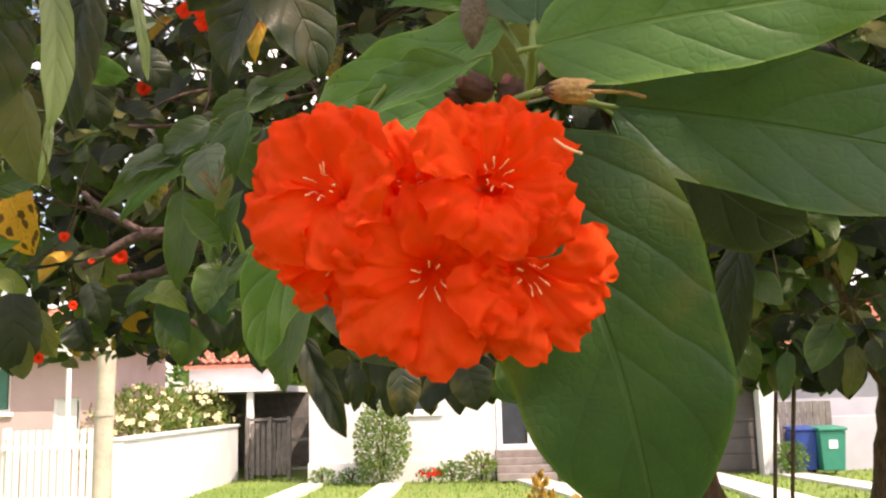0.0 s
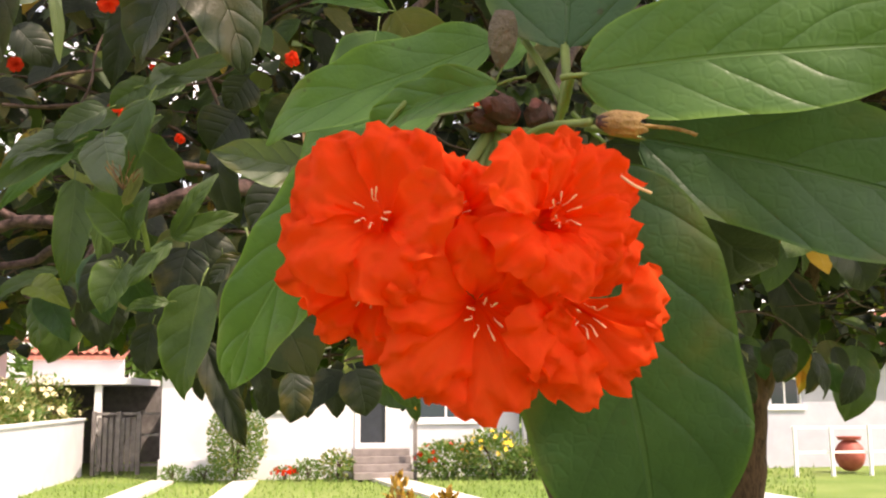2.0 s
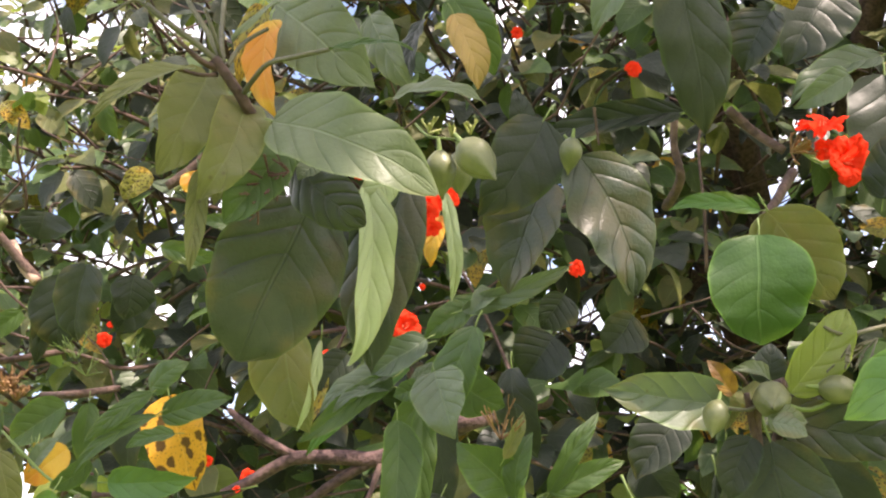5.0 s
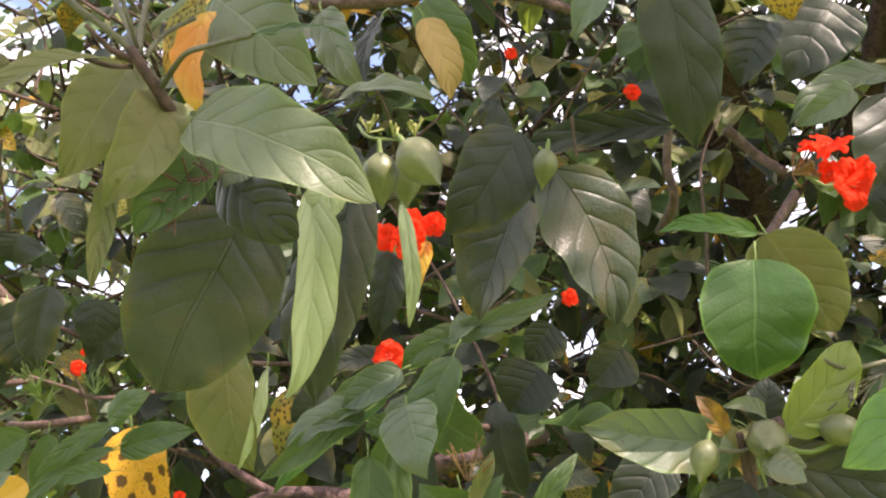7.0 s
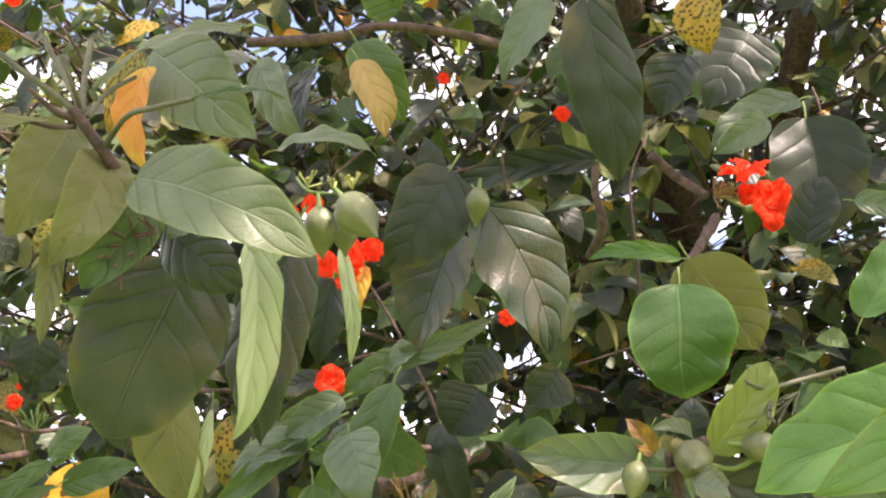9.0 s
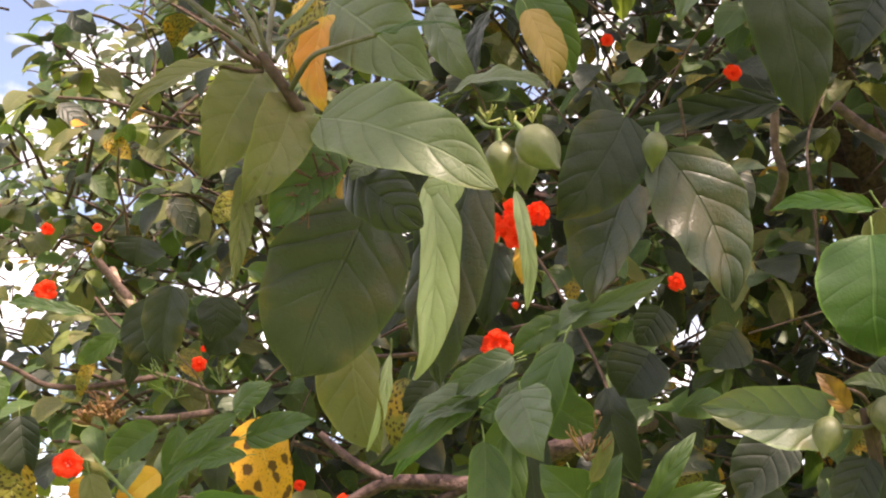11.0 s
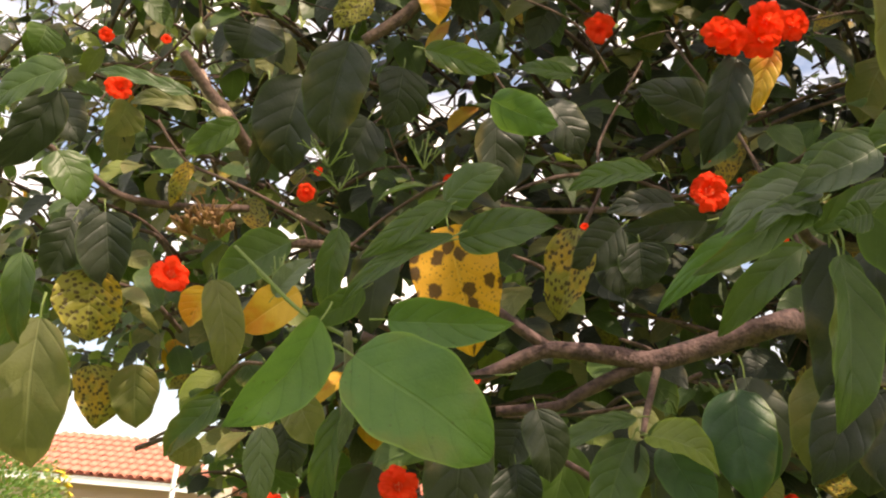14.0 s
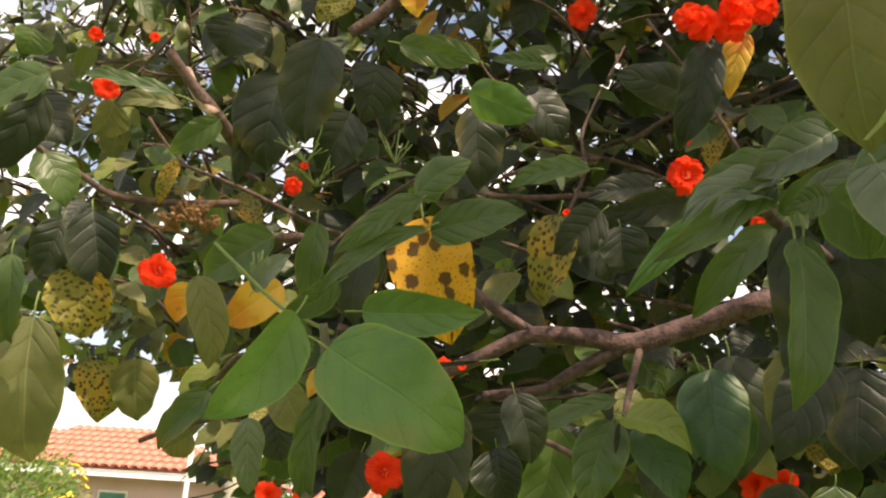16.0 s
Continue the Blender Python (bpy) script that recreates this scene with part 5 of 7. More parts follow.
leaf((-0.979, 2.123, 2.078), (-0.974, 2.157, 1.976), 0.080, (0.335, -0.936, -0.111), "olive", fold=0.28, bend=0.04)
leaf((-0.561, 1.462, 2.255), (-0.578, 1.492, 2.158), 0.077, (0.06, -0.99, -0.126), "dark", fold=.3, bend=0.10)
leaf((-0.598, 1.461, 2.242), (-0.606, 1.493, 2.142), 0.034, (0.667, -0.737, -0.104), "dark", fold=0.17, bend=0.04)
leaf((-0.383, 1.595, 2.309), (-0.306, 1.613, 2.286), 0.050, (-0.043, -0.82, -0.571), "fresh", fold=0.20, bend=0.12)
leaf((-0.634, 1.487, 2.215), (-0.686, 1.492, 2.177), 0.030, (0.352, -0.839, -0.414), "green", fold=0.32, bend=0.07)
leaf((-0.7, 1.517, 2.259), (-0.809, 1.49, 2.272), 0.019, (0.20, -0.95, 0.25), "green", "long", fold=0.25, bend=0.05, calm=0.2)
leaf((-0.786, 1.41, 2.227), (-0.859, 1.413, 2.186), 0.044, (0.085, -0.995, -0.06), "green", fold=0.20, bend=0.10)
leaf((-0.856, 1.5, 2.247), (-0.817, 1.521, 2.199), 0.055, (0.435, -0.889, 0.143), "dark", fold=0.24, bend=0.03)
leaf((-0.793, 1.554, 2.268), (-0.815, 1.564, 2.23), 0.051, (0.791, -0.488, -0.368), "olive", fold=0.43, bend=0.11)
leaf((-0.715, 1.565, 2.268), (-0.793, 1.554, 2.268), 0.026, (0.133, -0.991, 0.034), "olive", fold=0.39, bend=0.13)
leaf((-0.815, 1.478, 2.169), (-0.79, 1.498, 2.117), 0.052, (0.643, -0.739, 0.199), "green", fold=0.33, bend=0.08)
leaf((-0.795, 1.502, 2.103), (-0.823, 1.518, 2.045), 0.047, (0.395, -0.889, -0.233), "dark", fold=0.43, bend=0.11)
leaf((-0.789, 1.418, 2.038), (-0.79, 1.445, 1.957), 0.031, (0.097, -0.986, -0.137), "green", fold=0.19, bend=0.10)
leaf((-0.109, 1.361, 2.098), (-0.222, 1.337, 1.998), 0.025, (0.12, -0.954, 0.274), "fresh", "long", fold=.25, bend=0.09)
leaf((-0.093, 1.356, 2.119), (-0.178, 1.34, 2.071), 0.034, (0.125, -0.95, 0.288), "green", fold=.25, bend=0.12)
leaf((-0.072, 1.489, 2.11), (-0.148, 1.507, 2.025), 0.034, (0.017, -0.999, -0.042), "green", "long", fold=.2, bend=0.12)
leaf((-0.084, 1.373, 2.071), (-0.073, 1.401, 1.928), 0.050, (-0.329, -0.944, -0.021), "dark", fold=.05, bend=0.05, fine=2, calm=.2)
leaf((-0.096, 1.369, 2.08), (-0.037, 1.343, 2.119), 0.025, (-0.293, -0.956, -0.016), "green", fold=.3, bend=0.13)
leaf((-0.022, 1.417, 2.188), (-0.099, 1.419, 2.15), 0.036, (-0.063, -0.967, 0.247), "green", fold=.3, bend=0.07)
leaf((-0.068, 1.329, 2.083), (-0.007, 1.33, 2.039), 0.060, (-0.434, -0.789, -0.435), "green", fold=.2, bend=0.07)
leaf((-0.05, 1.876, 2.071), (-0.029, 1.931, 1.914), 0.101, (0.324, -0.941, -0.097), "dark", fold=.15, bend=0.08)
leaf((-0.201, 1.601, 1.944), (-0.126, 1.598, 1.919), 0.051, (-0.151, -0.978, -0.146), "green", fold=.5, bend=.12)
leaf((-0.212, 1.595, 1.958), (-0.295, 1.577, 1.916), 0.025, (0.022, -0.867, 0.498), "green", "long", fold=.3, bend=0.05)
leaf((-0.204, 1.593, 1.937), (-0.206, 1.598, 1.889), 0.035, (0.35, -0.934, 0.069), "dark", fold=0.44, bend=0.13)
leaf((-0.216, 1.591, 1.936), (-0.242, 1.596, 1.846), 0.060, (-0.397, -0.885, 0.243), "green", fold=0.33, bend=0.06)
leaf((-0.177, 1.619, 1.933), (-0.153, 1.629, 1.848), 0.057, (0.285, -0.947, 0.146), "dark", fold=0.23, bend=0.05)
leaf((-0.033, 1.527, 2.011), (-0.048, 1.561, 1.903), 0.062, (-0.626, -0.78, 0.028), "olive", fold=.2, bend=0.11)
leaf((0.015, 1.597, 1.98), (0.018, 1.623, 1.902), 0.061, (0.068, -0.988, -0.14), "dark", fold=0.22, bend=0.06)
leaf((0.01, 1.545, 2.135), (0.036, 1.587, 2.019), 0.072, (-0.675, -0.706, -0.215), "dark", fold=0.20, bend=0.11)
leaf((-0.277, 1.699, 2.197), (-0.295, 1.732, 2.091), 0.062, (-0.165, -0.982, -0.087), "mottled", fold=0.31, bend=0.13)
leaf((-0.227, 1.675, 2.193), (-0.282, 1.685, 2.142), 0.056, (0.24, -0.94, -0.242), "dark", fold=0.31, bend=0.05)
leaf((-0.379, 1.647, 2.314), (-0.373, 1.679, 2.218), 0.064, (0.473, -0.877, -0.079), "dark", fold=0.16, bend=0.06)
leaf((-0.324, 1.692, 2.361), (-0.273, 1.717, 2.303), 0.063, (0.278, -0.96, 0.002), "dark", fold=0.17, bend=0.13)
leaf((-0.531, 1.632, 2.297), (-0.57, 1.65, 2.229), 0.067, (0.453, -0.846, -0.281), "dark", fold=0.42, bend=0.10)
leaf((-0.287, 1.681, 2.407), (-0.35, 1.678, 2.393), 0.025, (0.12, -0.989, -0.092), "grey", fold=0.35, bend=0.13)
leaf((-0.382, 1.674, 2.391), (-0.462, 1.658, 2.409), 0.027, (0.17, -0.985, 0.034), "green", "long", fold=0.37, bend=0.09)
leaf((-0.158, 1.748, 2.257), (-0.242, 1.743, 2.238), 0.042, (0.093, -0.995, 0.022), "dark", fold=0.37, bend=0.09)
leaf((-0.13, 1.805, 2.257), (-0.114, 1.816, 2.23), 0.066, (-0.088, -0.964, -0.25), "dark", fold=0.20, bend=0.11)
leaf((-0.104, 1.72, 2.362), (-0.212, 1.697, 2.389), 0.056, (0.056, -0.925, -0.375), "dark", fold=0.17, bend=0.05)
leaf((-0.531, 1.485, 1.939), (-0.508, 1.503, 1.895), 0.040, (-0.018, -0.978, -0.208), "olive", fold=0.23, bend=0.07)
leaf((-0.556, 1.541, 1.919), (-0.543, 1.559, 1.872), 0.044, (0.162, -0.979, -0.126), "dark", fold=0.41, bend=0.06)
leaf((-0.546, 1.443, 1.9), (-0.544, 1.465, 1.833), 0.030, (0.438, -0.894, -0.098), "grey", fold=0.28, bend=0.03)
leaf((-0.449, 1.317, 1.903), (-0.459, 1.342, 1.821), 0.021, (-0.143, -0.984, -0.104), "green", "long", fold=.3, bend=0.13)
leaf((-0.652, 1.589, 1.898), (-0.684, 1.591, 1.879), 0.035, (0.288, -0.879, -0.381), "olive", fold=0.20, bend=0.11)
leaf((-0.636, 1.576, 1.944), (-0.69, 1.589, 1.881), 0.035, (-0.054, -0.998, 0.013), "green", fold=0.22, bend=0.09)
leaf((-0.465, 1.564, 1.888), (-0.486, 1.579, 1.833), 0.050, (0.152, -0.978, -0.143), "dark", fold=0.37, bend=0.05)
leaf((-0.392, 1.514, 1.908), (-0.379, 1.539, 1.837), 0.047, (-0.155, -0.971, -0.183), "olive", fold=0.45, bend=0.10)
leaf((-0.381, 1.624, 1.9), (-0.385, 1.642, 1.843), 0.035, (-0.322, -0.942, -0.092), "mottled", fold=0.43, bend=0.07)
leaf((-0.328, 1.716, 1.965), (-0.34, 1.731, 1.914), 0.071, (-0.313, -0.949, -0.03), "dark", fold=0.40, bend=0.09)
leaf((-0.354, 1.597, 1.992), (-0.478, 1.585, 1.978), 0.006, (0.154, -0.903, -0.401), "dark", fold=0.34, bend=0.12)
leaf((-0.241, 1.757, 2.197), (-0.211, 1.78, 2.138), 0.063, (0.171, -0.979, -0.114), "dark", fold=0.34, bend=0.12)
leaf((-0.57, 1.712, 2.524), (-0.615, 1.721, 2.477), 0.045, (0.252, -0.938, -0.239), "mottled", fold=0.16, bend=0.09)
leaf((-0.477, 1.633, 2.479), (-0.461, 1.648, 2.44), 0.042, (0.303, -0.951, -0.059), "yellow", fold=0.41, bend=0.10)
leaf((-0.688, 1.625, 2.417), (-0.701, 1.637, 2.376), 0.077, (0.566, -0.796, -0.214), "dark", fold=0.42, bend=0.09)
leaf((-0.998, 1.682, 2.443), (-1.012, 1.691, 2.409), 0.053, (0.673, -0.686, -0.278), "green", fold=0.40, bend=0.12)
leaf((0.184, 1.034, 1.953), (0.231, 1.069, 1.824), 0.091, (-0.55, -0.804, -0.225), "slate", fold=.12, bend=0.10, fine=2)
leaf((0.09, 1.103, 1.918), (0.147, 1.116, 1.794), 0.097, (-0.279, -0.959, -0.044), "slate", fold=.12, bend=0.08, fine=2)
leaf((0.039, 1.131, 1.886), (0.02, 1.139, 1.775), 0.065, (-0.467, -0.862, 0.196), "green", fold=.15, bend=0.04)
leaf((0.125, 1.068, 1.977), (0.088, 1.069, 1.931), 0.044, (-0.141, -0.953, 0.267), "dark", fold=0.30, bend=0.08)
leaf((0.165, 1.013, 1.953), (0.146, 1.024, 1.91), 0.031, (-0.271, -0.961, 0.057), "dark", fold=0.22, bend=0.05)
leaf((0.169, 0.971, 1.956), (0.193, 0.973, 1.947), 0.021, (0.132, -0.959, 0.251), "grey", fold=0.38, bend=0.12)
leaf((0.187, 1.029, 1.972), (0.293, 1.036, 1.954), 0.042, (-0.023, -0.955, -0.296), "slate", fold=0.19, bend=0.13)
leaf((0.252, 0.968, 1.973), (0.319, 0.985, 1.913), 0.047, (-0.388, -0.799, -0.46), "grey", fold=.25, bend=0.03)
leaf((0.238, 1.122, 1.976), (0.297, 1.156, 1.849), 0.069, (-0.516, -0.814, -0.269), "slate", fold=0.34, bend=0.09)
leaf((0.166, 1.14, 1.942), (0.162, 1.164, 1.848), 0.023, (0.292, -0.953, -0.076), "dark", "long", fold=0.37, bend=0.03)
leaf((0.082, 1.065, 1.906), (0.052, 1.071, 1.881), 0.022, (-0.069, -0.997, 0.027), "dark", fold=0.19, bend=0.07)
leaf((0.112, 1.174, 1.965), (0.138, 1.185, 1.926), 0.047, (-0.381, -0.873, -0.303), "dark", fold=0.37, bend=0.11)
leaf((-0.009, 1.039, 1.919), (-0.048, 1.019, 1.954), 0.039, (0.054, -0.953, -0.298), "green", fold=.2, bend=0.09)
leaf((-0.006, 1.03, 1.913), (0.007, 1.018, 1.961), 0.022, (-0.431, -0.9, 0.063), "green", fold=.3, bend=0.13)
leaf((-0.014, 1.012, 1.941), (0.002, 1.004, 1.973), 0.011, (0.24, -0.955, -0.173), "olive", "long", fold=.5, bend=0.06)
leaf((0.02, 1.06, 1.921), (0.061, 1.045, 1.979), 0.016, (0.113, -0.984, -0.136), "green", "long", fold=.4, bend=0.10)
leaf((0.02, 1.059, 1.922), (0.079, 1.055, 1.945), 0.021, (-0.039, -0.997, 0.069), "green", fold=.3, bend=0.03)
leaf((0.02, 1.061, 1.918), (-0.02, 1.06, 1.877), 0.019, (-0.174, -0.917, 0.359), "green", "long", fold=.3, bend=0.06)
leaf((-0.027, 1.105, 1.903), (-0.048, 1.096, 1.855), 0.042, (-0.074, -0.929, 0.363), "green", fold=0.27, bend=0.09)
leaf((0.014, 1.095, 1.866), (-0.027, 1.097, 1.856), 0.014, (-0.092, -0.918, 0.386), "green", fold=0.25, bend=0.09)
leaf((-0.271, 1.889, 1.97), (-0.306, 1.924, 1.834), 0.080, (0.369, -0.918, -0.144), "green", fold=0.30, bend=0.03)
leaf((-0.235, 1.989, 1.986), (-0.237, 2.02, 1.869), 0.081, (0.374, -0.925, -0.063), "dark", fold=0.24, bend=0.12)
leaf((-0.199, 1.779, 2.002), (-0.138, 1.803, 1.915), 0.058, (0.419, -0.879, 0.228), "olive", fold=0.38, bend=0.04)
leaf((-0.124, 1.892, 1.969), (-0.149, 1.916, 1.875), 0.062, (-0.407, -0.912, 0.056), "dark", fold=0.20, bend=0.04)
leaf((-0.094, 1.306, 2.038), (-0.098, 1.336, 1.923), 0.031, (0.381, -0.922, -0.07), "green", fold=0.43, bend=0.10)
leaf((-0.066, 1.504, 1.876), (-0.078, 1.522, 1.807), 0.049, (-0.344, -0.939, -0.002), "dark", fold=0.30, bend=0.04)
leaf((-0.027, 1.505, 1.876), (-0.035, 1.521, 1.814), 0.049, (0.166, -0.982, -0.091), "green", fold=0.29, bend=0.13)
leaf((0.383, 1.216, 2.221), (0.407, 1.198, 2.289), 0.052, (-0.533, -0.832, 0.157), "dark", fold=0.22, bend=0.11)
leaf((0.125, 1.239, 2.113), (0.095, 1.247, 2.079), 0.052, (0.275, -0.921, -0.276), "dark", fold=0.44, bend=0.06)
leaf((0.052, 1.339, 2.121), (0.018, 1.35, 2.077), 0.071, (-0.05, -0.998, -0.026), "dark", fold=0.35, bend=0.12)
leaf((0.065, 1.327, 2.165), (0.039, 1.337, 2.128), 0.051, (0.368, -0.884, -0.288), "dark", fold=0.40, bend=0.05)
leaf((0.315, 0.995, 2.07), (0.356, 0.98, 2.13), 0.035, (-0.437, -0.861, 0.258), "fresh", fold=0.21, bend=0.03)
leaf((0.296, 0.927, 2.132), (0.338, 0.93, 2.123), 0.020, (-0.011, -0.976, -0.216), "grey", fold=0.25, bend=0.13)
leaf((-0.311, 1.482, 1.94), (-0.294, 1.499, 1.878), 0.042, (0.179, -0.983, -0.031), "dark", fold=0.26, bend=0.13)
leaf((-0.37, 1.384, 1.916), (-0.378, 1.412, 1.808), 0.071, (0.616, -0.785, -0.066), "dark", fold=0.21, bend=0.13)
leaf((-0.326, 1.495, 1.892), (-0.313, 1.508, 1.844), 0.049, (-0.133, -0.985, -0.114), "dark", fold=0.36, bend=0.13)
leaf((-0.364, 1.399, 1.859), (-0.368, 1.413, 1.805), 0.038, (0.155, -0.984, -0.083), "olive", fold=0.40, bend=0.04)
leaf((-0.124, 1.536, 2.337), (-0.149, 1.571, 2.228), 0.050, (0.161, -0.975, -0.155), "dark", fold=.4, bend=0.08)
leaf((-0.441, 1.449, 2.284), (-0.365, 1.465, 2.272), 0.029, (0.11, -0.91, -0.4), "green", fold=0.31, bend=0.07)
leaf((-0.294, 1.503, 2.292), (-0.352, 1.492, 2.293), 0.020, (0.165, -0.98, -0.114), "green", fold=0.40, bend=0.11)
leaf((-0.12, 1.736, 2.23), (-0.221, 1.727, 2.208), 0.047, (0.241, -0.788, -0.567), "dark", fold=0.20, bend=0.05)
leaf((-0.205, 1.686, 2.179), (-0.196, 1.706, 2.127), 0.061, (0.161, -0.975, -0.156), "dark", fold=0.32, bend=0.05)
leaf((-0.132, 1.573, 1.987), (-0.084, 1.612, 1.898), 0.067, (-0.199, -0.926, -0.322), "deep", fold=.2, bend=0.07)
leaf((-0.719, 1.589, 2.211), (-0.742, 1.603, 2.161), 0.022, (0.173, -0.972, -0.159), "mottled", fold=0.43, bend=0.05)
leaf((-0.795, 1.435, 2.005), (-0.808, 1.45, 1.955), 0.031, (0.61, -0.764, -0.213), "green", fold=0.44, bend=0.05)
leaf((-0.793, 1.417, 2.206), (-0.848, 1.436, 2.126), 0.050, (0.768, -0.463, -0.442), "dark", fold=0.21, bend=0.11)
leaf((0.04, 1.172, 1.833), (0.082, 1.183, 1.725), 0.034, (-0.167, -0.986, 0.018), "dark", fold=.5, bend=0.08)
leaf((0.121, 1.521, 1.812), (0.121, 1.532, 1.74), 0.053, (0.409, -0.911, 0.049), "dark", fold=0.24, bend=0.10)
leaf((0.216, 1.713, 1.819), (0.234, 1.722, 1.744), 0.070, (0.035, -0.997, 0.07), "dark", fold=0.19, bend=0.07)
leaf((0.281, 1.602, 1.831), (0.298, 1.611, 1.756), 0.057, (-0.088, -0.995, 0.042), "green", fold=0.26, bend=0.07)
leaf((0.381, 0.673, 2.013), (0.319, 0.683, 2.019), 0.023, (-0.207, -0.792, -0.574), "pale", fold=.2, bend=0.11)
leaf((0.594, 0.887, 2.077), (0.623, 0.89, 2.034), 0.028, (-0.662, -0.687, -0.299), "green", fold=0.28, bend=0.04)
leaf((0.859, 1.376, 1.99), (0.898, 1.383, 1.913), 0.068, (-0.28, -0.959, -0.045), "dark", fold=0.32, bend=0.12)
bud((0.2085, 0.471, 1.9015), (0.2075, 0.475, 1.883), 0.0054, FURRY, "grey-brown furry bud")
bud((0.214, 0.477, 1.8675), (0.2015, 0.477, 1.873), 0.0046, BUDSKIN, "dark red closed bud", BUDCUP, 0.75)
bud((0.2215, 0.475, 1.863), (0.2185, 0.474, 1.8735), 0.0043, BUDSKIN, "dark red closed bud", BUDCUP, 0.7)
bud((0.208, 0.482, 1.866), (0.1985, 0.480, 1.868), 0.0034, BUDCUP, "dark shrivelled bud", BUDCUP, 1.0)
bud((0.2275, 0.436, 1.855), (0.2405, 0.436, 1.854), 0.0034, BUDCUP, "dried tan spent bud with a pale thread", TAN, 1.0)
branch([(0.234, 0.436, 1.8545), (0.243, 0.436, 1.854), (0.251, 0.436, 1.8535), (0.257, 0.435, 1.8515)], 0.0006, 0.0005, mat=TAN, name="stalk", sides=7)
branch([(0.226, 0.455, 1.875), (0.226, 0.467, 1.867), (0.222, 0.473, 1.862), (0.207, 0.478, 1.864)], 0.0015, 0.0014, mat=STALK, name="stalk", sides=7)
branch([(0.226, 0.438, 1.855), (0.22, 0.463, 1.861), (0.215, 0.473, 1.86)], 0.0012, 0.0015, mat=STALK, name="stalk", sides=7)
branch([(0.229, 0.473, 1.891), (0.227, 0.465, 1.878), (0.226, 0.467, 1.867)], 0.0016, 0.0017, mat=STALK, name="stalk", sides=7)
branch([(0.217, 0.482, 1.897), (0.223, 0.479, 1.886), (0.227, 0.471, 1.872)], 0.0012, 0.0014, mat=STALK, name="stalk", sides=7)
branch([(0.228, 0.476, 1.873), (0.236, 0.504, 1.889), (0.26, 0.558, 1.928), (0.325, 0.63, 1.976), (0.455, 0.719, 2.035)], 0.0016, 0.0043, mat=TWIG, name="twig", sides=7)
branch([(0.227, 0.415, 1.834), (0.23, 0.413, 1.831), (0.234, 0.412, 1.829)], 0.0004, 0.0004, mat=STAMEN, name="stalk", sides=7)
branch([(-0.152, 1.069, 2.386), (-0.077, 1.075, 2.391), (-0.028, 1.075, 2.402), (0.035, 1.084, 2.398), (0.093, 1.136, 2.416)], 0.0048, 0.0045, mat=TWIG, name="twig", sides=7)
branch([(0.178, 1.188, 2.315), (0.176, 1.203, 2.281), (0.182, 1.216, 2.252), (0.177, 1.274, 2.244)], 0.0040, 0.0054, mat=TWIG, name="twig", sides=7)
branch([(0.247, 1.239, 2.342), (0.275, 1.251, 2.32), (0.301, 1.244, 2.292)], 0.0054, 0.0041, mat=TWIG, name="twig", sides=7)
branch([(0.198, 1.044, 1.969), (0.193, 1.05, 1.954), (0.193, 1.084, 1.926)], 0.0036, 0.0050, mat=TWIG, name="twig", sides=7)
branch([(0.172, 0.993, 1.98), (0.206, 1.001, 1.969), (0.237, 0.975, 1.985)], 0.0015, 0.0018, mat=STALK, name="stalk", sides=7)
fruit((0.041, 0.917, 2.15), 0.0265, (-0.16, 0.376, -0.913))
florets((-0.237, 0.723, 2.155), 25, 10, .04, STALK, 0.9, (0, -0.2, 1))
branch([(0.061, 0.93, 2.15), (0.059, 0.923, 2.166), (0.058, 0.919, 2.175)], 0.0008, 0.0012, mat=TWIG, name="twig", sides=7)
cluster((-0.083, 1.177, 2.203), [((0.006, 0, 0.003), (0.473, -0.857, -0.206), 0.020, 3.69), ((-0.012, 0, 0.004), (-0.125, -0.986, -0.109), 0.019, 2.62), ((0.008, 0.01, -0.01), (0.047, -0.654, -0.755), 0.020, 1.71)], fine=False, stem_to=(-0.085, 1.196, 2.218))
cluster((0.245, 1.741, 2.698), [((0, 0, 0), (0.07, -0.817, -0.573), 0.028, 1.69)], fine=False, stem_to=(0.243, 1.767, 2.718))
cluster((0.042, 1.612, 2.695), [((0, 0, 0), (0.101, -0.961, -0.256), 0.021, 1.73)], fine=False, stem_to=(0.04, 1.63, 2.709))
cluster((-0.517, 1.346, 2.673), [((0, 0, 0), (0.287, -0.649, -0.704), 0.023, 5.12)], fine=False, stem_to=(-0.519, 1.366, 2.69))
cluster((0.384, 1.531, 2.202), [((0, 0, 0), (-0.084, -0.903, -0.422), 0.015, 0.48)], fine=False, stem_to=(0.382, 1.545, 2.213))
branch([(-0.407, 1.695, 1.996), (-0.362, 1.694, 2.017), (-0.327, 1.692, 2.036), (-0.298, 1.693, 2.046), (-0.233, 1.701, 2.046), (-0.188, 1.708, 2.044), (-0.136, 1.709, 2.062), (-0.085, 1.709, 2.082), (-0.022, 1.73, 2.109), (0.089, 2.116, 2.206)], 0.0079, 0.0152, mat=BARK, name="branch", sides=14, rough=0.16)
branch([(-0.4, 1.678, 2.115), (-0.379, 1.676, 2.096), (-0.348, 1.678, 2.072), (-0.305, 1.691, 2.048)], 0.0047, 0.0072, mat=BARK, name="branch", sides=14, rough=0.16)
branch([(-0.36, 1.739, 1.979), (-0.29, 1.734, 1.989), (-0.264, 1.722, 2.003), (-0.226, 1.709, 2.024), (-0.188, 1.708, 2.043)], 0.0060, 0.0085, mat=BARK, name="branch", sides=14, rough=0.16)
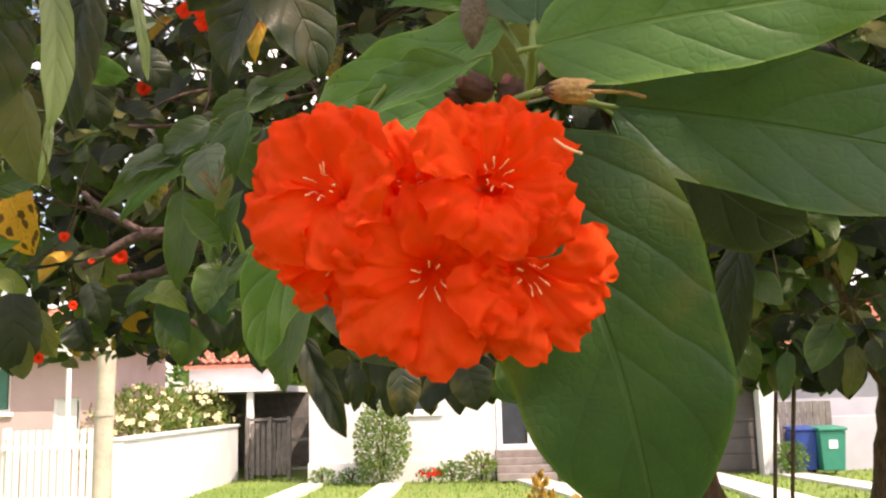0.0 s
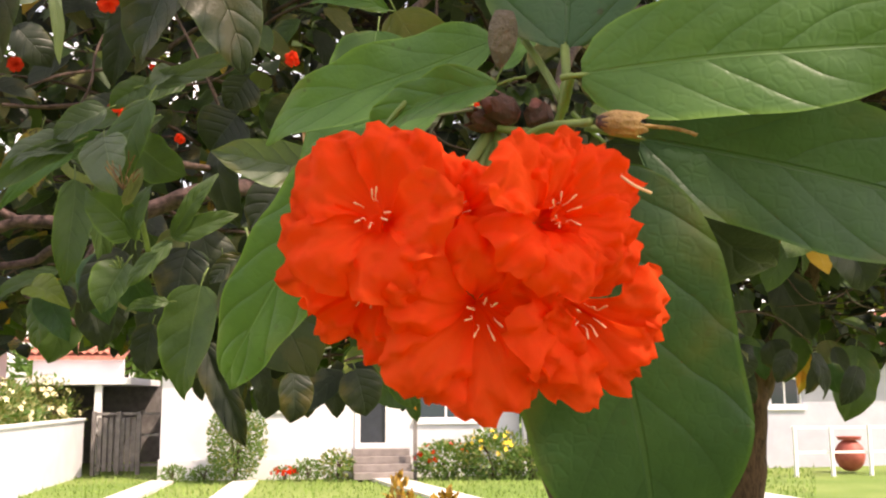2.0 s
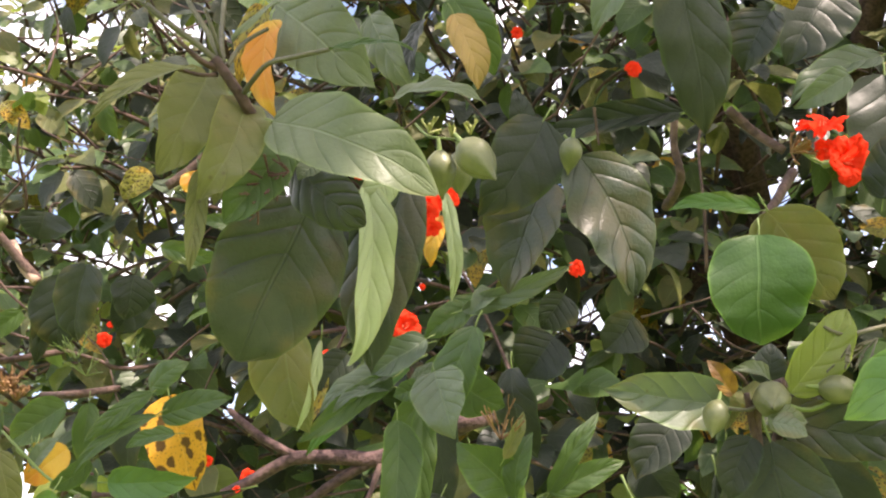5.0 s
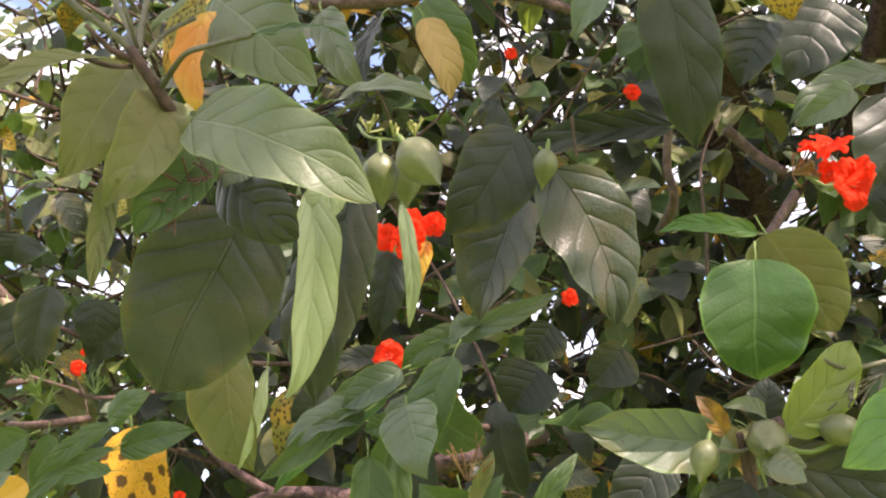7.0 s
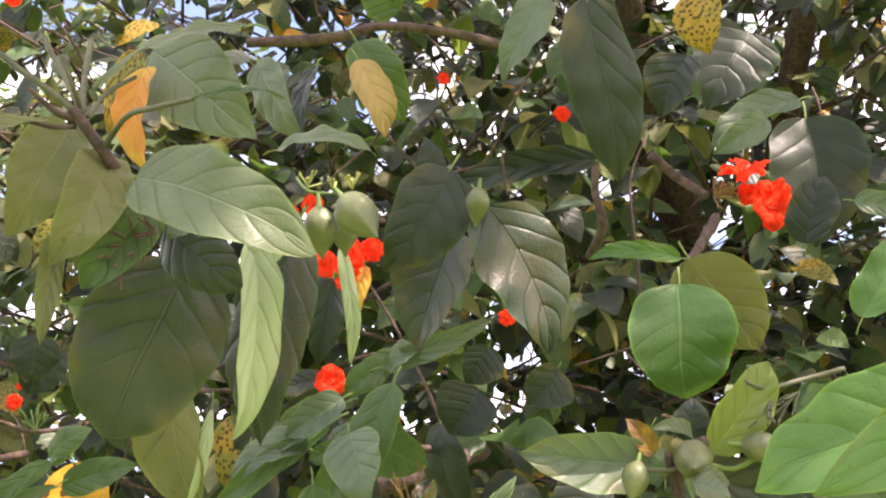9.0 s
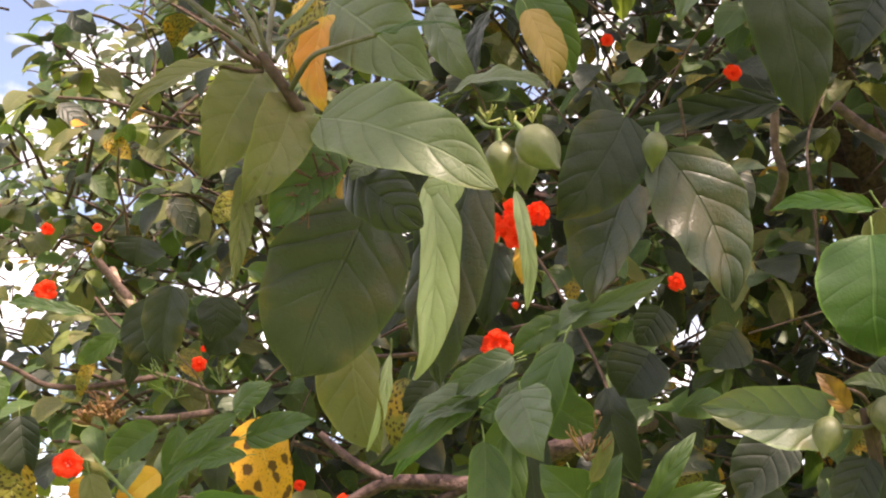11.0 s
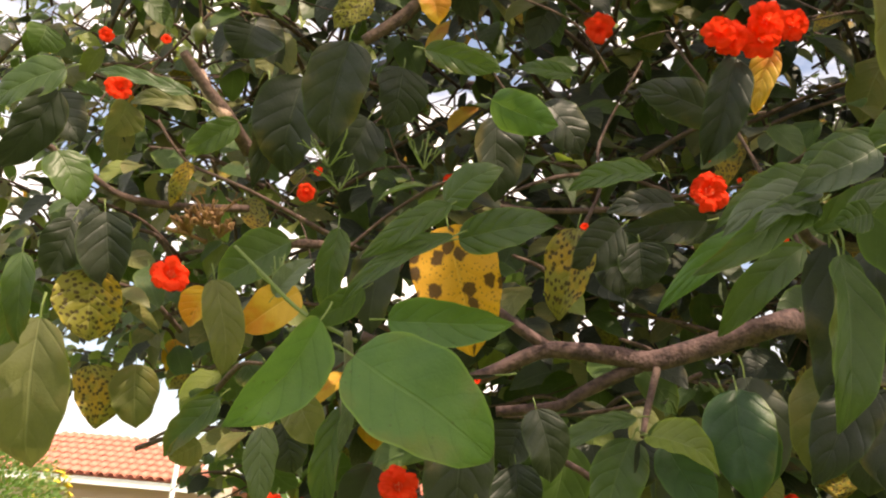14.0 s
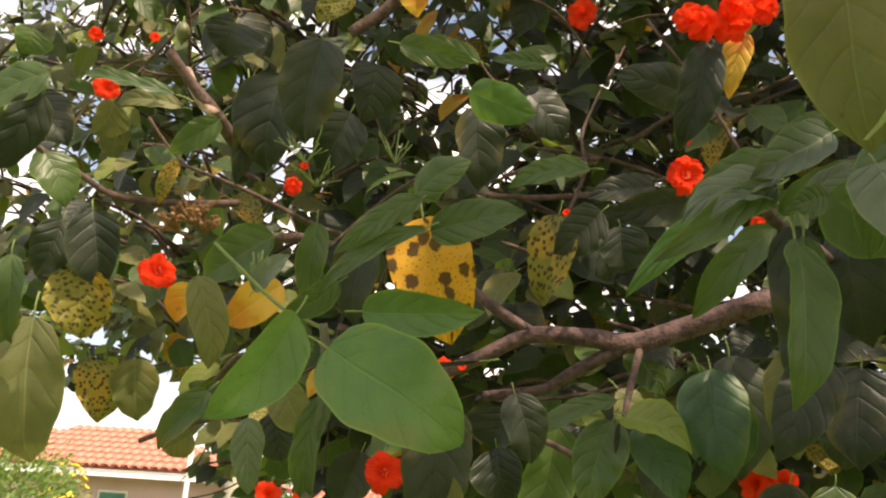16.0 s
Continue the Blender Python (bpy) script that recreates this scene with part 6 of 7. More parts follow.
branch([(-0.302, 1.749, 1.938), (-0.255, 1.741, 1.917), (-0.222, 1.754, 1.891)], 0.0033, 0.0046, mat=BARK, name="branch", sides=14, rough=0.16)
branch([(-0.202, 1.632, 1.946), (-0.194, 1.664, 1.982), (-0.178, 1.71, 2.043)], 0.0030, 0.0046, mat=TWIG, name="twig", sides=7)
branch([(-0.924, 1.599, 2.241), (-0.877, 1.644, 2.22), (-0.837, 1.677, 2.2), (-0.786, 1.733, 2.212), (-0.732, 1.833, 2.252)], 0.0034, 0.0056, mat=TWIG, name="twig", sides=7)
branch([(-0.813, 1.712, 2.426), (-0.781, 1.73, 2.385), (-0.749, 1.745, 2.35), (-0.734, 1.808, 2.328)], 0.0070, 0.0096, mat=TWIG, name="twig", sides=7)
branch([(-0.753, 1.674, 2.243), (-0.681, 1.691, 2.221), (-0.639, 1.751, 2.215), (-0.607, 1.809, 2.213), (-0.649, 2.289, 2.351)], 0.0021, 0.0043, mat=TWIG, name="twig", sides=7)
branch([(-0.676, 1.665, 2.141), (-0.607, 1.624, 2.132), (-0.568, 1.676, 2.151)], 0.0055, 0.0062, mat=TWIG, name="twig", sides=7)
branch([(-0.378, 1.821, 2.269), (-0.309, 1.83, 2.27), (-0.231, 1.884, 2.298)], 0.0031, 0.0048, mat=TWIG, name="twig", sides=7)
branch([(-0.637, 1.989, 2.621), (-0.581, 1.983, 2.661), (-0.527, 1.971, 2.719)], 0.0095, 0.0114, mat=TWIG, name="twig", sides=7)
branch([(-0.37, 1.909, 2.327), (-0.305, 1.908, 2.355), (-0.221, 1.961, 2.389)], 0.0025, 0.0034, mat=TWIG, name="twig", sides=7)
branch([(-0.562, 1.344, 2.031), (-0.531, 1.336, 2.005), (-0.493, 1.33, 1.974), (-0.447, 1.322, 1.953)], 0.0014, 0.0018, mat=STALK, name="stalk", sides=7)
branch([(-0.443, 1.321, 1.957), (-0.425, 1.344, 1.959), (-0.395, 1.48, 2.009)], 0.0040, 0.0054, mat=TWIG, name="twig", sides=7)
branch([(-0.11, 1.362, 2.095), (-0.102, 1.37, 2.074), (-0.059, 1.446, 2.087), (0.015, 1.606, 2.113)], 0.0037, 0.0059, mat=TWIG, name="twig", sides=7)
florets((-0.502, 1.376, 2.119), 31, 8, .035, STALK, 0.9, (0, -0.2, 1))
florets((-0.492, 1.384, 2.1), 32, 7, .03, STALK, 0.9, (0, -0.2, 1))
florets((-0.676, 1.563, 2.129), 33, 14, .04, DRY, 0.9, (0, -0.2, 1))
florets((-0.41, 1.322, 2.097), 34, 6, .03, STALK, 0.9, (0, -0.2, 1))
florets((-0.522, 1.34, 1.997), 35, 6, .03, STALK, 0.9, (0, -0.2, 1))
fruit((-0.074, 1.507, 2.057), 0.0056, (0.314, 0.334, -0.889))
fruit((-0.755, 1.618, 2.413), 0.0302, (-0.087, 0.301, -0.95))
cluster((-0.672, 1.484, 2.046), [((0, 0, 0), (0.377, -0.925, 0.048), 0.037, 5.07)], fine=True, stem_to=(-0.678, 1.523, 2.071))
cluster((-0.436, 1.542, 1.868), [((0, 0, 0), (0.409, -0.899, 0.154), 0.039, 5.51)], fine=True, stem_to=(-0.443, 1.583, 1.896))
cluster((-0.137, 1.615, 2.217), [((0, 0, 0), (0.141, -0.989, -0.042), 0.045, 0.02)], fine=True, stem_to=(-0.145, 1.665, 2.25))
cluster((-0.145, 1.507, 2.35), [((0, 0, 0), (-0.249, -0.858, -0.45), 0.034, 0.55)], fine=False, stem_to=(-0.151, 1.54, 2.372))
cluster((-0.11, 1.514, 2.343), [((0.01, 0.004, 0.008), (0.08, -0.942, -0.327), 0.041, 3.30), ((-0.023, 0.002, 0.006), (-0.599, -0.717, -0.357), 0.037, 0.62)], fine=True, stem_to=(-0.116, 1.553, 2.369))
cluster((-0.079, 1.512, 2.36), [((0.009, 0.006, 0.008), (-0.191, -0.85, -0.491), 0.035, 3.52), ((-0.02, -0.009, 0.002), (-0.291, -0.783, -0.55), 0.041, 0.94)], fine=True, stem_to=(-0.085, 1.548, 2.384))
leaf((-0.083, 1.554, 2.36), (-0.099, 1.565, 2.288), 0.035, (-0.336, -0.935, 0.113), "yellow", fold=.3, bend=0.07)
cluster((-0.252, 1.933, 2.624), [((0, 0, 0), (-0.129, -0.838, -0.531), 0.046, 3.15)], fine=False, stem_to=(-0.259, 1.975, 2.651))
cluster((-0.626, 1.743, 2.245), [((0, 0, 0), (0.292, -0.864, -0.409), 0.025, 1.02)], fine=False, stem_to=(-0.63, 1.767, 2.261))
cluster((-0.896, 1.718, 2.373), [((0, 0, 0), (0.464, -0.842, -0.275), 0.034, 3.48)], fine=False, stem_to=(-0.901, 1.75, 2.394))
cluster((-1.062, 1.943, 2.592), [((0, 0, 0), (0.465, -0.717, -0.519), 0.025, 4.10)], fine=False, stem_to=(-1.065, 1.964, 2.606))
cluster((-0.962, 1.955, 2.594), [((0, 0, 0), (0.56, -0.815, -0.15), 0.018, 2.00)], fine=False, stem_to=(-0.965, 1.973, 2.606))
cluster((0.094, 2.309, 1.943), [((0.015, -0.004, 0.008), (-0.187, -0.981, -0.053), 0.053, 1.25), ((-0.031, -0.003, 0.006), (-0.516, -0.856, -0.029), 0.058, 1.89)], fine=False, stem_to=(0.086, 2.363, 1.979))
cluster((-0.601, 1.717, 1.851), [((0, 0, 0), (0.459, -0.872, 0.17), 0.030, 5.01)], fine=False, stem_to=(-0.606, 1.748, 1.872))
cluster((-0.12, 1.734, 2.314), [((0, 0, 0), (-0.285, -0.811, -0.511), 0.011, 0.20)], fine=False, stem_to=(-0.122, 1.744, 2.32))
cluster((-0.079, 1.747, 2.291), [((0, 0, 0), (-0.443, -0.889, -0.12), 0.007, 3.93)], fine=False, stem_to=(-0.081, 1.755, 2.297))
cluster((-1.103, 1.83, 2.595), [((0, 0, 0), (0.501, -0.687, -0.527), 0.016, 5.80)], fine=False, stem_to=(-1.105, 1.847, 2.606))
branch([(0.172, 1.026, 1.942), (0.169, 1.01, 1.965), (0.171, 0.996, 1.98), (0.186, 0.984, 1.985)], 0.0040, 0.0039, mat=TWIG, name="twig", sides=7)
branch([(0.001, 1.053, 1.907), (-0.003, 1.036, 1.932), (-0.012, 1.018, 1.96)], 0.0023, 0.0022, mat=STALK, name="stalk", sides=7)
branch([(0.225, 1.126, 2.158), (0.257, 1.167, 2.2), (0.294, 1.206, 2.25)], 0.0032, 0.0054, mat=TWIG, name="twig", sides=7)
florets((-0.016, 1.014, 1.955), 41, 8, .03, DRY, 0.9, (0, -0.2, 1))
florets((-0.029, 1.086, 1.896), 42, 7, .016, STALK, 0.9, (0, -0.2, 1))
cluster((-0.107, 1.191, 2.277), [((0, 0, 0), (0.047, -0.851, -0.522), 0.023, 4.39)], fine=False, stem_to=(-0.108, 1.215, 2.29))
cluster((0.11, 1.605, 2.291), [((0, 0, 0), (-0.183, -0.865, -0.468), 0.024, 0.58)], fine=False, stem_to=(0.11, 1.628, 2.305))
cluster((-0.058, 1.634, 2.168), [((0, 0, 0), (-0.201, -0.882, -0.427), 0.018, 2.61)], fine=False, stem_to=(-0.058, 1.651, 2.177))
cluster((-0.422, 1.661, 2.04), [((0, 0, 0), (0.421, -0.905, -0.061), 0.016, 2.06)], fine=False, stem_to=(-0.422, 1.676, 2.048))
cluster((-0.381, 1.672, 2.001), [((0, 0, 0), (0.184, -0.983, 0.031), 0.010, 2.18)], fine=False, stem_to=(-0.381, 1.683, 2.008))
cluster((-0.415, 1.689, 1.932), [((0, 0, 0), (0.422, -0.906, 0.019), 0.015, 5.62)], fine=False, stem_to=(-0.416, 1.704, 1.94))
cluster((-0.268, 1.723, 2.209), [((0, 0, 0), (0.148, -0.986, -0.076), 0.010, 0.52)], fine=False, stem_to=(-0.268, 1.733, 2.216))
cluster((-0.602, 1.704, 2.257), [((0, 0, 0), (0.31, -0.875, -0.372), 0.012, 1.72)], fine=False, stem_to=(-0.602, 1.718, 2.265))
cluster((-0.505, 2.281, 2.498), [((0, 0, 0), (0.08, -0.96, -0.267), 0.035, 4.55)], fine=False, stem_to=(-0.504, 2.316, 2.515))
cluster((-0.685, 2.184, 1.877), [((0, 0, 0), (0.541, -0.83, 0.136), 0.027, 4.30)], fine=False, stem_to=(-0.685, 2.214, 1.891))
cluster((-0.434, 1.948, 2.051), [((0, 0, 0), (0.512, -0.859, -0.019), 0.032, 5.55)], fine=False, stem_to=(-0.434, 1.981, 2.066))
branch([(-0.131, 0.8, 2.085), (-0.141, 0.775, 2.088), (-0.146, 0.755, 2.088), (-0.15, 0.745, 2.094), (-0.158, 0.738, 2.105), (-0.162, 0.736, 2.111)], 0.0036, 0.0027, mat=TWIG, name="twig", sides=8, rough=0.2)
branch([(-0.161, 0.739, 2.107), (-0.168, 0.73, 2.107), (-0.178, 0.722, 2.115)], 0.0021, 0.0010, mat=TWIG, name="twig", sides=8, rough=0.2)
branch([(-0.16, 0.74, 2.11), (-0.171, 0.735, 2.119), (-0.185, 0.73, 2.129), (-0.198, 0.727, 2.14)], 0.0017, 0.0016, mat=SHOOT, name="stalk", sides=8, rough=0.2)
branch([(-0.159, 0.74, 2.111), (-0.169, 0.742, 2.131), (-0.18, 0.745, 2.15), (-0.186, 0.747, 2.163)], 0.0014, 0.0014, mat=SHOOT, name="stalk", sides=8, rough=0.2)
branch([(-0.159, 0.74, 2.112), (-0.164, 0.75, 2.137), (-0.167, 0.76, 2.168)], 0.0014, 0.0014, mat=SHOOT, name="stalk", sides=8, rough=0.2)
branch([(-0.16, 0.74, 2.114), (-0.162, 0.73, 2.123), (-0.166, 0.725, 2.135)], 0.0012, 0.0010, mat=SHOOT, name="stalk", sides=8, rough=0.2)
branch([(-0.157, 0.742, 2.11), (-0.153, 0.745, 2.122), (-0.148, 0.75, 2.132), (-0.14, 0.755, 2.141)], 0.0013, 0.0011, mat=SHOOT, name="stalk", sides=8, rough=0.2)
branch([(-0.149, 0.745, 2.094), (-0.141, 0.735, 2.097), (-0.131, 0.725, 2.1), (-0.115, 0.715, 2.097), (-0.097, 0.708, 2.096)], 0.0016, 0.0011, mat=SHOOT, name="stalk", sides=8, rough=0.2)
branch([(-0.162, 0.74, 2.104), (-0.167, 0.73, 2.098), (-0.176, 0.722, 2.097)], 0.0013, 0.0010, mat=TWIG, name="stalk", sides=8, rough=0.2)
branch([(-0.198, 0.727, 2.14), (-0.206, 0.727, 2.143), (-0.214, 0.725, 2.135)], 0.0010, 0.0008, mat=SHOOT, name="stalk", sides=8, rough=0.2)
leaf((-0.132, 0.745, 2.078), (-0.048, 0.725, 2.03), 0.041, (0.028, -0.999, 0.034), "silver", "broad", fold=0.16, bend=0.12, stalk=0.06, calm=0.3, hook=0.22, fine=2)
leaf((-0.075, 0.8, 2.12), (-0.021, 0.79, 2.112), 0.019, (-0.069, -0.861, 0.503), "silver", fold=0.35, bend=0.14, calm=0.5, fine=2)
leaf((-0.147, 0.8, 2.19), (-0.087, 0.785, 2.122), 0.053, (-0.295, -0.951, -0.088), "silver", fold=0.2, bend=0.06, calm=0.5, fine=2)
leaf((-0.091, 0.78, 2.188), (-0.154, 0.735, 2.127), 0.012, (0.054, -0.882, 0.467), "silver", "long", fold=0.35, bend=0.08, fine=2)
leaf((-0.093, 0.83, 2.199), (-0.067, 0.82, 2.138), 0.027, (-0.531, -0.814, -0.236), "silver", fold=0.3, bend=0.05)
leaf((-0.06, 0.85, 2.208), (-0.069, 0.84, 2.149), 0.016, (-0.467, -0.82, -0.332), "dark", fold=0.3, bend=0.05)
leaf((-0.097, 0.708, 2.096), (-0.056, 0.7, 2.092), 0.005, (0.064, -0.958, 0.281), "green", "long", fold=0.35, bend=0.06)
leaf((-0.146, 0.785, 2.167), (-0.141, 0.78, 2.1), 0.025, (-0.309, -0.881, -0.358), "yellow", fold=0.2, bend=0.06, fine=2)
leaf((-0.154, 0.795, 2.185), (-0.164, 0.79, 2.128), 0.016, (0.266, -0.892, -0.366), "mottled", fold=0.3, bend=0.05)
leaf((-0.168, 0.722, 2.097), (-0.204, 0.69, 2.057), 0.014, (0.141, -0.95, 0.277), "olive", fold=0.3, bend=0.08, stalk=0.02, fine=2)
leaf((-0.173, 0.762, 2.118), (-0.189, 0.745, 2.053), 0.033, (0.266, -0.892, -0.366), "olive", "broad", fold=0.22, bend=0.1, hook=0.2, wave=0.14, fine=2)
leaf((-0.15, 0.757, 2.097), (-0.164, 0.74, 2.035), 0.030, (0.309, -0.88, -0.362), "olive", "broad", fold=0.28, bend=0.1, hook=0.2, wave=0.16, fine=2)
leaf((-0.13, 0.765, 2.072), (-0.156, 0.755, 2.027), 0.027, (0.174, -0.911, -0.374), "green", "broad", fold=0.25, bend=0.06, fine=2)
leaf((-0.165, 0.785, 2.098), (-0.169, 0.775, 2.047), 0.021, (0.174, -0.911, -0.374), "olive", fold=0.3, bend=0.06)
leaf((-0.174, 0.76, 2.058), (-0.172, 0.755, 2.001), 0.012, (0.495, -0.803, -0.332), "olive", "long", fold=0.45, bend=0.05, fine=2)
leaf((-0.127, 0.785, 2.071), (-0.088, 0.775, 2.032), 0.032, (0.077, -0.923, -0.378), "slate", "broad", fold=0.15, bend=0.05, stalk=0.08, fine=2)
leaf((-0.115, 0.782, 2.071), (-0.124, 0.775, 2.059), 0.014, (0.135, -0.933, 0.332), "silver", fold=0.2, bend=0.1)
fruit((-0.046, 0.748, 2.059), 0.0252, (0.037, 0.278, -0.96))
fruit((-0.034, 0.742, 2.06), 0.0300, (0.535, -0.233, -0.812))
fruit((-0.037, 0.775, 2.071), 0.0251, (0.018, 0.199, -0.98))
branch([(-0.059, 0.765, 2.084), (-0.052, 0.752, 2.07), (-0.043, 0.748, 2.066), (-0.034, 0.744, 2.063)], 0.0008, 0.0006, mat=STALK, name="stalk", sides=6, rough=0.2)
florets((-0.051, 0.745, 2.068), 60, 6, .008, LIMESTALK, 0.8, (0, -0.2, 1), thick=0.0004)
florets((-0.039, 0.745, 2.065), 61, 6, .008, LIMESTALK, 0.8, (0, -0.2, 1), thick=0.0004)
florets((-0.03, 0.745, 2.066), 62, 6, .008, LIMESTALK, 0.8, (0, -0.2, 1), thick=0.0004)
florets((-0.126, 0.762, 2.057), 70, 11, .015, DRYTWIG, 1.0, (-0.8, -0.2, -0.3), thick=0.0004)
florets((-0.134, 0.762, 2.05), 71, 11, .015, DRYTWIG, 1.0, (-0.8, -0.2, -0.3), thick=0.0004)
florets((-0.142, 0.762, 2.043), 72, 11, .015, DRYTWIG, 1.0, (-0.8, -0.2, -0.3), thick=0.0004)
branch([(-0.13, 0.79, 2.076), (-0.131, 0.77, 2.056), (-0.141, 0.765, 2.043)], 0.0010, 0.0005, mat=DRYTWIG, name="stalk", sides=6, rough=0.2)
fruit((0.18, 1, 1.981), 0.0407, (-0.293, -0.86, -0.417))
fruit((0.138, 0.985, 1.974), 0.0285, (-0.324, -0.175, -0.93))
fruit((0.21, 0.99, 1.983), 0.0327, (0.97, -0.153, -0.187))
leaf((0.193, 1, 1.981), (0.242, 0.99, 2.041), 0.037, (-0.215, -0.814, -0.539), "lime", fold=0.2, bend=0.06, stalk=0.05)
leaf((0.155, 1.01, 1.983), (0.137, 1, 2.007), 0.017, (0.266, -0.892, -0.366), "ochre", fold=0.4, bend=0.05)
leaf((0.186, 1.02, 1.996), (0.153, 0.99, 1.998), 0.015, (-0.016, -0.988, 0.152), "silver", fold=0.3, bend=0.1)
leaf((0.19, 1.05, 1.999), (0.197, 1.04, 2.029), 0.029, (-0.213, -0.96, -0.183), "dark", fold=0.3, bend=0.08)
leaf((0.169, 0.98, 1.961), (0.192, 0.97, 1.955), 0.022, (-0.02, -0.995, -0.096), "silver", fold=0.3, bend=0.06)
branch([(0.296, 1, 2.035), (0.263, 1, 2.028), (0.234, 0.99, 2.021), (0.216, 0.985, 2.027)], 0.0018, 0.0013, mat=SHOOT, name="stalk", sides=8, rough=0.2)
florets((0.235, 0.985, 2.012), 81, 5, .024, SHOOT, 0.8, (-0.4, -0.2, -0.9), thick=0.0006)
florets((0.255, 0.985, 2.016), 82, 5, .024, SHOOT, 0.8, (-0.4, -0.2, -0.9), thick=0.0006)
branch([(0.146, 1, 1.971), (0.162, 1, 1.97), (0.174, 1, 1.976)], 0.0015, 0.0015, mat=SHOOT, name="stalk", sides=8, rough=0.2)
branch([(0.17, 1.02, 1.944), (0.166, 1.01, 1.961), (0.162, 1, 1.982)], 0.0031, 0.0023, mat=TWIG, name="twig", sides=8, rough=0.2)
cluster((0.351, 1.245, 2.314), [((-0.005, 0, 0.012), (-0.1, -0.55, 0.75), 0.052, 0.4), ((0.018, 0, -0.034), (0.3, -0.9, -0.3), 0.052, 1.9), ((-0.006, 0, -0.022), (-0.6, -0.5, -0.4), 0.024, 1.1)], fine=True, stem_to=(0.333, 1.295, 2.322))
florets((0.314, 1.26, 2.298), 90, 16, .022, DRY, 0.8, (0.3, -0.3, 0.2), thick=0.0009)
leaf((0.45, 1.3, 2.413), (0.438, 1.32, 2.261), 0.108, (-0.218, -0.904, -0.368), "dark", fold=0.3, bend=0.06)
leaf((0.363, 1.2, 2.465), (0.305, 1.2, 2.374), 0.089, (-0.021, -0.982, -0.189), "dark", fold=0.2, bend=0.05)
leaf((0.382, 1.16, 2.354), (0.282, 1.15, 2.302), 0.035, (-0.012, -0.941, 0.338), "grey", fold=0.3, bend=0.08)
leaf((0.325, 1.3, 2.451), (0.386, 1.28, 2.469), 0.052, (-0.02, -0.995, -0.096), "green", fold=0.3, bend=0.08)
florets((-0.674, 1.555, 2.121), 95, 12, .026, DRY, 1.0, (0, -0.4, 0.5), thick=0.0018)
florets((-0.658, 1.555, 2.111), 96, 12, .026, DRY, 1.0, (0, -0.4, 0.5), thick=0.0018)
florets((-0.691, 1.555, 2.112), 97, 12, .026, DRY, 1.0, (0, -0.4, 0.5), thick=0.0018)
branch([(-0.802, 1.75, 2.417), (-0.772, 1.74, 2.369), (-0.747, 1.74, 2.344)], 0.0078, 0.0083, mat=PALEBARK, name="branch", sides=10, rough=0.3)
leaf((-0.133, 1.5, 1.974), (-0.119, 1.48, 1.874), 0.062, (-0.089, -0.97, -0.226), "deep", fold=0.2, bend=0.06)
leaf((-0.2, 1.47, 1.915), (-0.163, 1.46, 1.85), 0.044, (0.107, -0.971, -0.216), "deep", fold=0.2, bend=0.06)
leaf((-0.213, 1.46, 1.92), (-0.162, 1.43, 1.897), 0.042, (0.149, -0.944, 0.293), "lime", fold=0.35, bend=0.12, hook=0.5)
leaf((-0.114, 1.25, 2.015), (-0.115, 1.24, 1.898), 0.044, (0.393, -0.877, -0.277), "green", fold=0.3, bend=0.05, fine=2)
leaf((-0.075, 1.33, 1.95), (-0.114, 1.32, 1.874), 0.048, (0.013, -0.948, -0.317), "dark", fold=0.25, bend=0.05)
leaf((-0.015, 1.45, 1.971), (-0.023, 1.44, 1.885), 0.070, (-0.085, -0.944, -0.32), "dark", fold=0.25, bend=0.05)
leaf((-0.074, 1.2, 2.051), (-0.056, 1.18, 1.985), 0.055, (-0.182, -0.982, -0.046), "grey", fold=0.25, bend=0.06, fine=2)
leaf((-0.123, 1.27, 2.052), (-0.172, 1.22, 2.023), 0.023, (0.062, -0.935, 0.349), "grey", fold=0.3, bend=0.08)
leaf((-0.12, 1.27, 2.071), (-0.191, 1.24, 2.025), 0.029, (0.062, -0.935, 0.349), "grey", fold=0.3, bend=0.08, fine=2)
leaf((-0.102, 1.27, 2.052), (-0.071, 1.24, 2.069), 0.022, (0.062, -0.935, 0.349), "grey", fold=0.3, bend=0.1, fine=2)
leaf((1.324, 2.95, 1.951), (1.349, 2.97, 1.728), 0.133, (-0.107, -0.977, -0.184), "dark", fold=0.25, bend=0.06)
leaf((1.264, 3, 2.006), (1.276, 3.02, 1.806), 0.115, (0.183, -0.967, -0.175), "green", fold=0.25, bend=0.06)
leaf((1.707, 3.1, 1.999), (1.673, 3.12, 1.807), 0.128, (-0.388, -0.905, -0.177), "green", fold=0.25, bend=0.06)
leaf((1.796, 2.9, 1.918), (1.756, 2.92, 1.686), 0.143, (-0.3, -0.937, -0.181), "green", fold=0.25, bend=0.06)
leaf((1.752, 3, 1.941), (1.769, 3.02, 1.785), 0.106, (0.09, -0.98, -0.179), "olive", fold=0.25, bend=0.06)
leaf((1.785, 3.2, 1.936), (1.774, 3.22, 1.769), 0.064, (-0.107, -0.977, -0.184), "yellow", fold=0.25, bend=0.06)
leaf((1.51, 3.1, 2.091), (1.547, 3.12, 1.929), 0.080, (-0.107, -0.977, -0.184), "grey", fold=0.25, bend=0.06)
leaf((1.211, 2.9, 2.132), (1.174, 2.92, 1.93), 0.118, (0.183, -0.967, -0.175), "dark", fold=0.25, bend=0.06)
leaf((1.499, 2.8, 2.124), (1.617, 2.82, 1.928), 0.133, (-0.3, -0.937, -0.181), "dark", fold=0.25, bend=0.06)
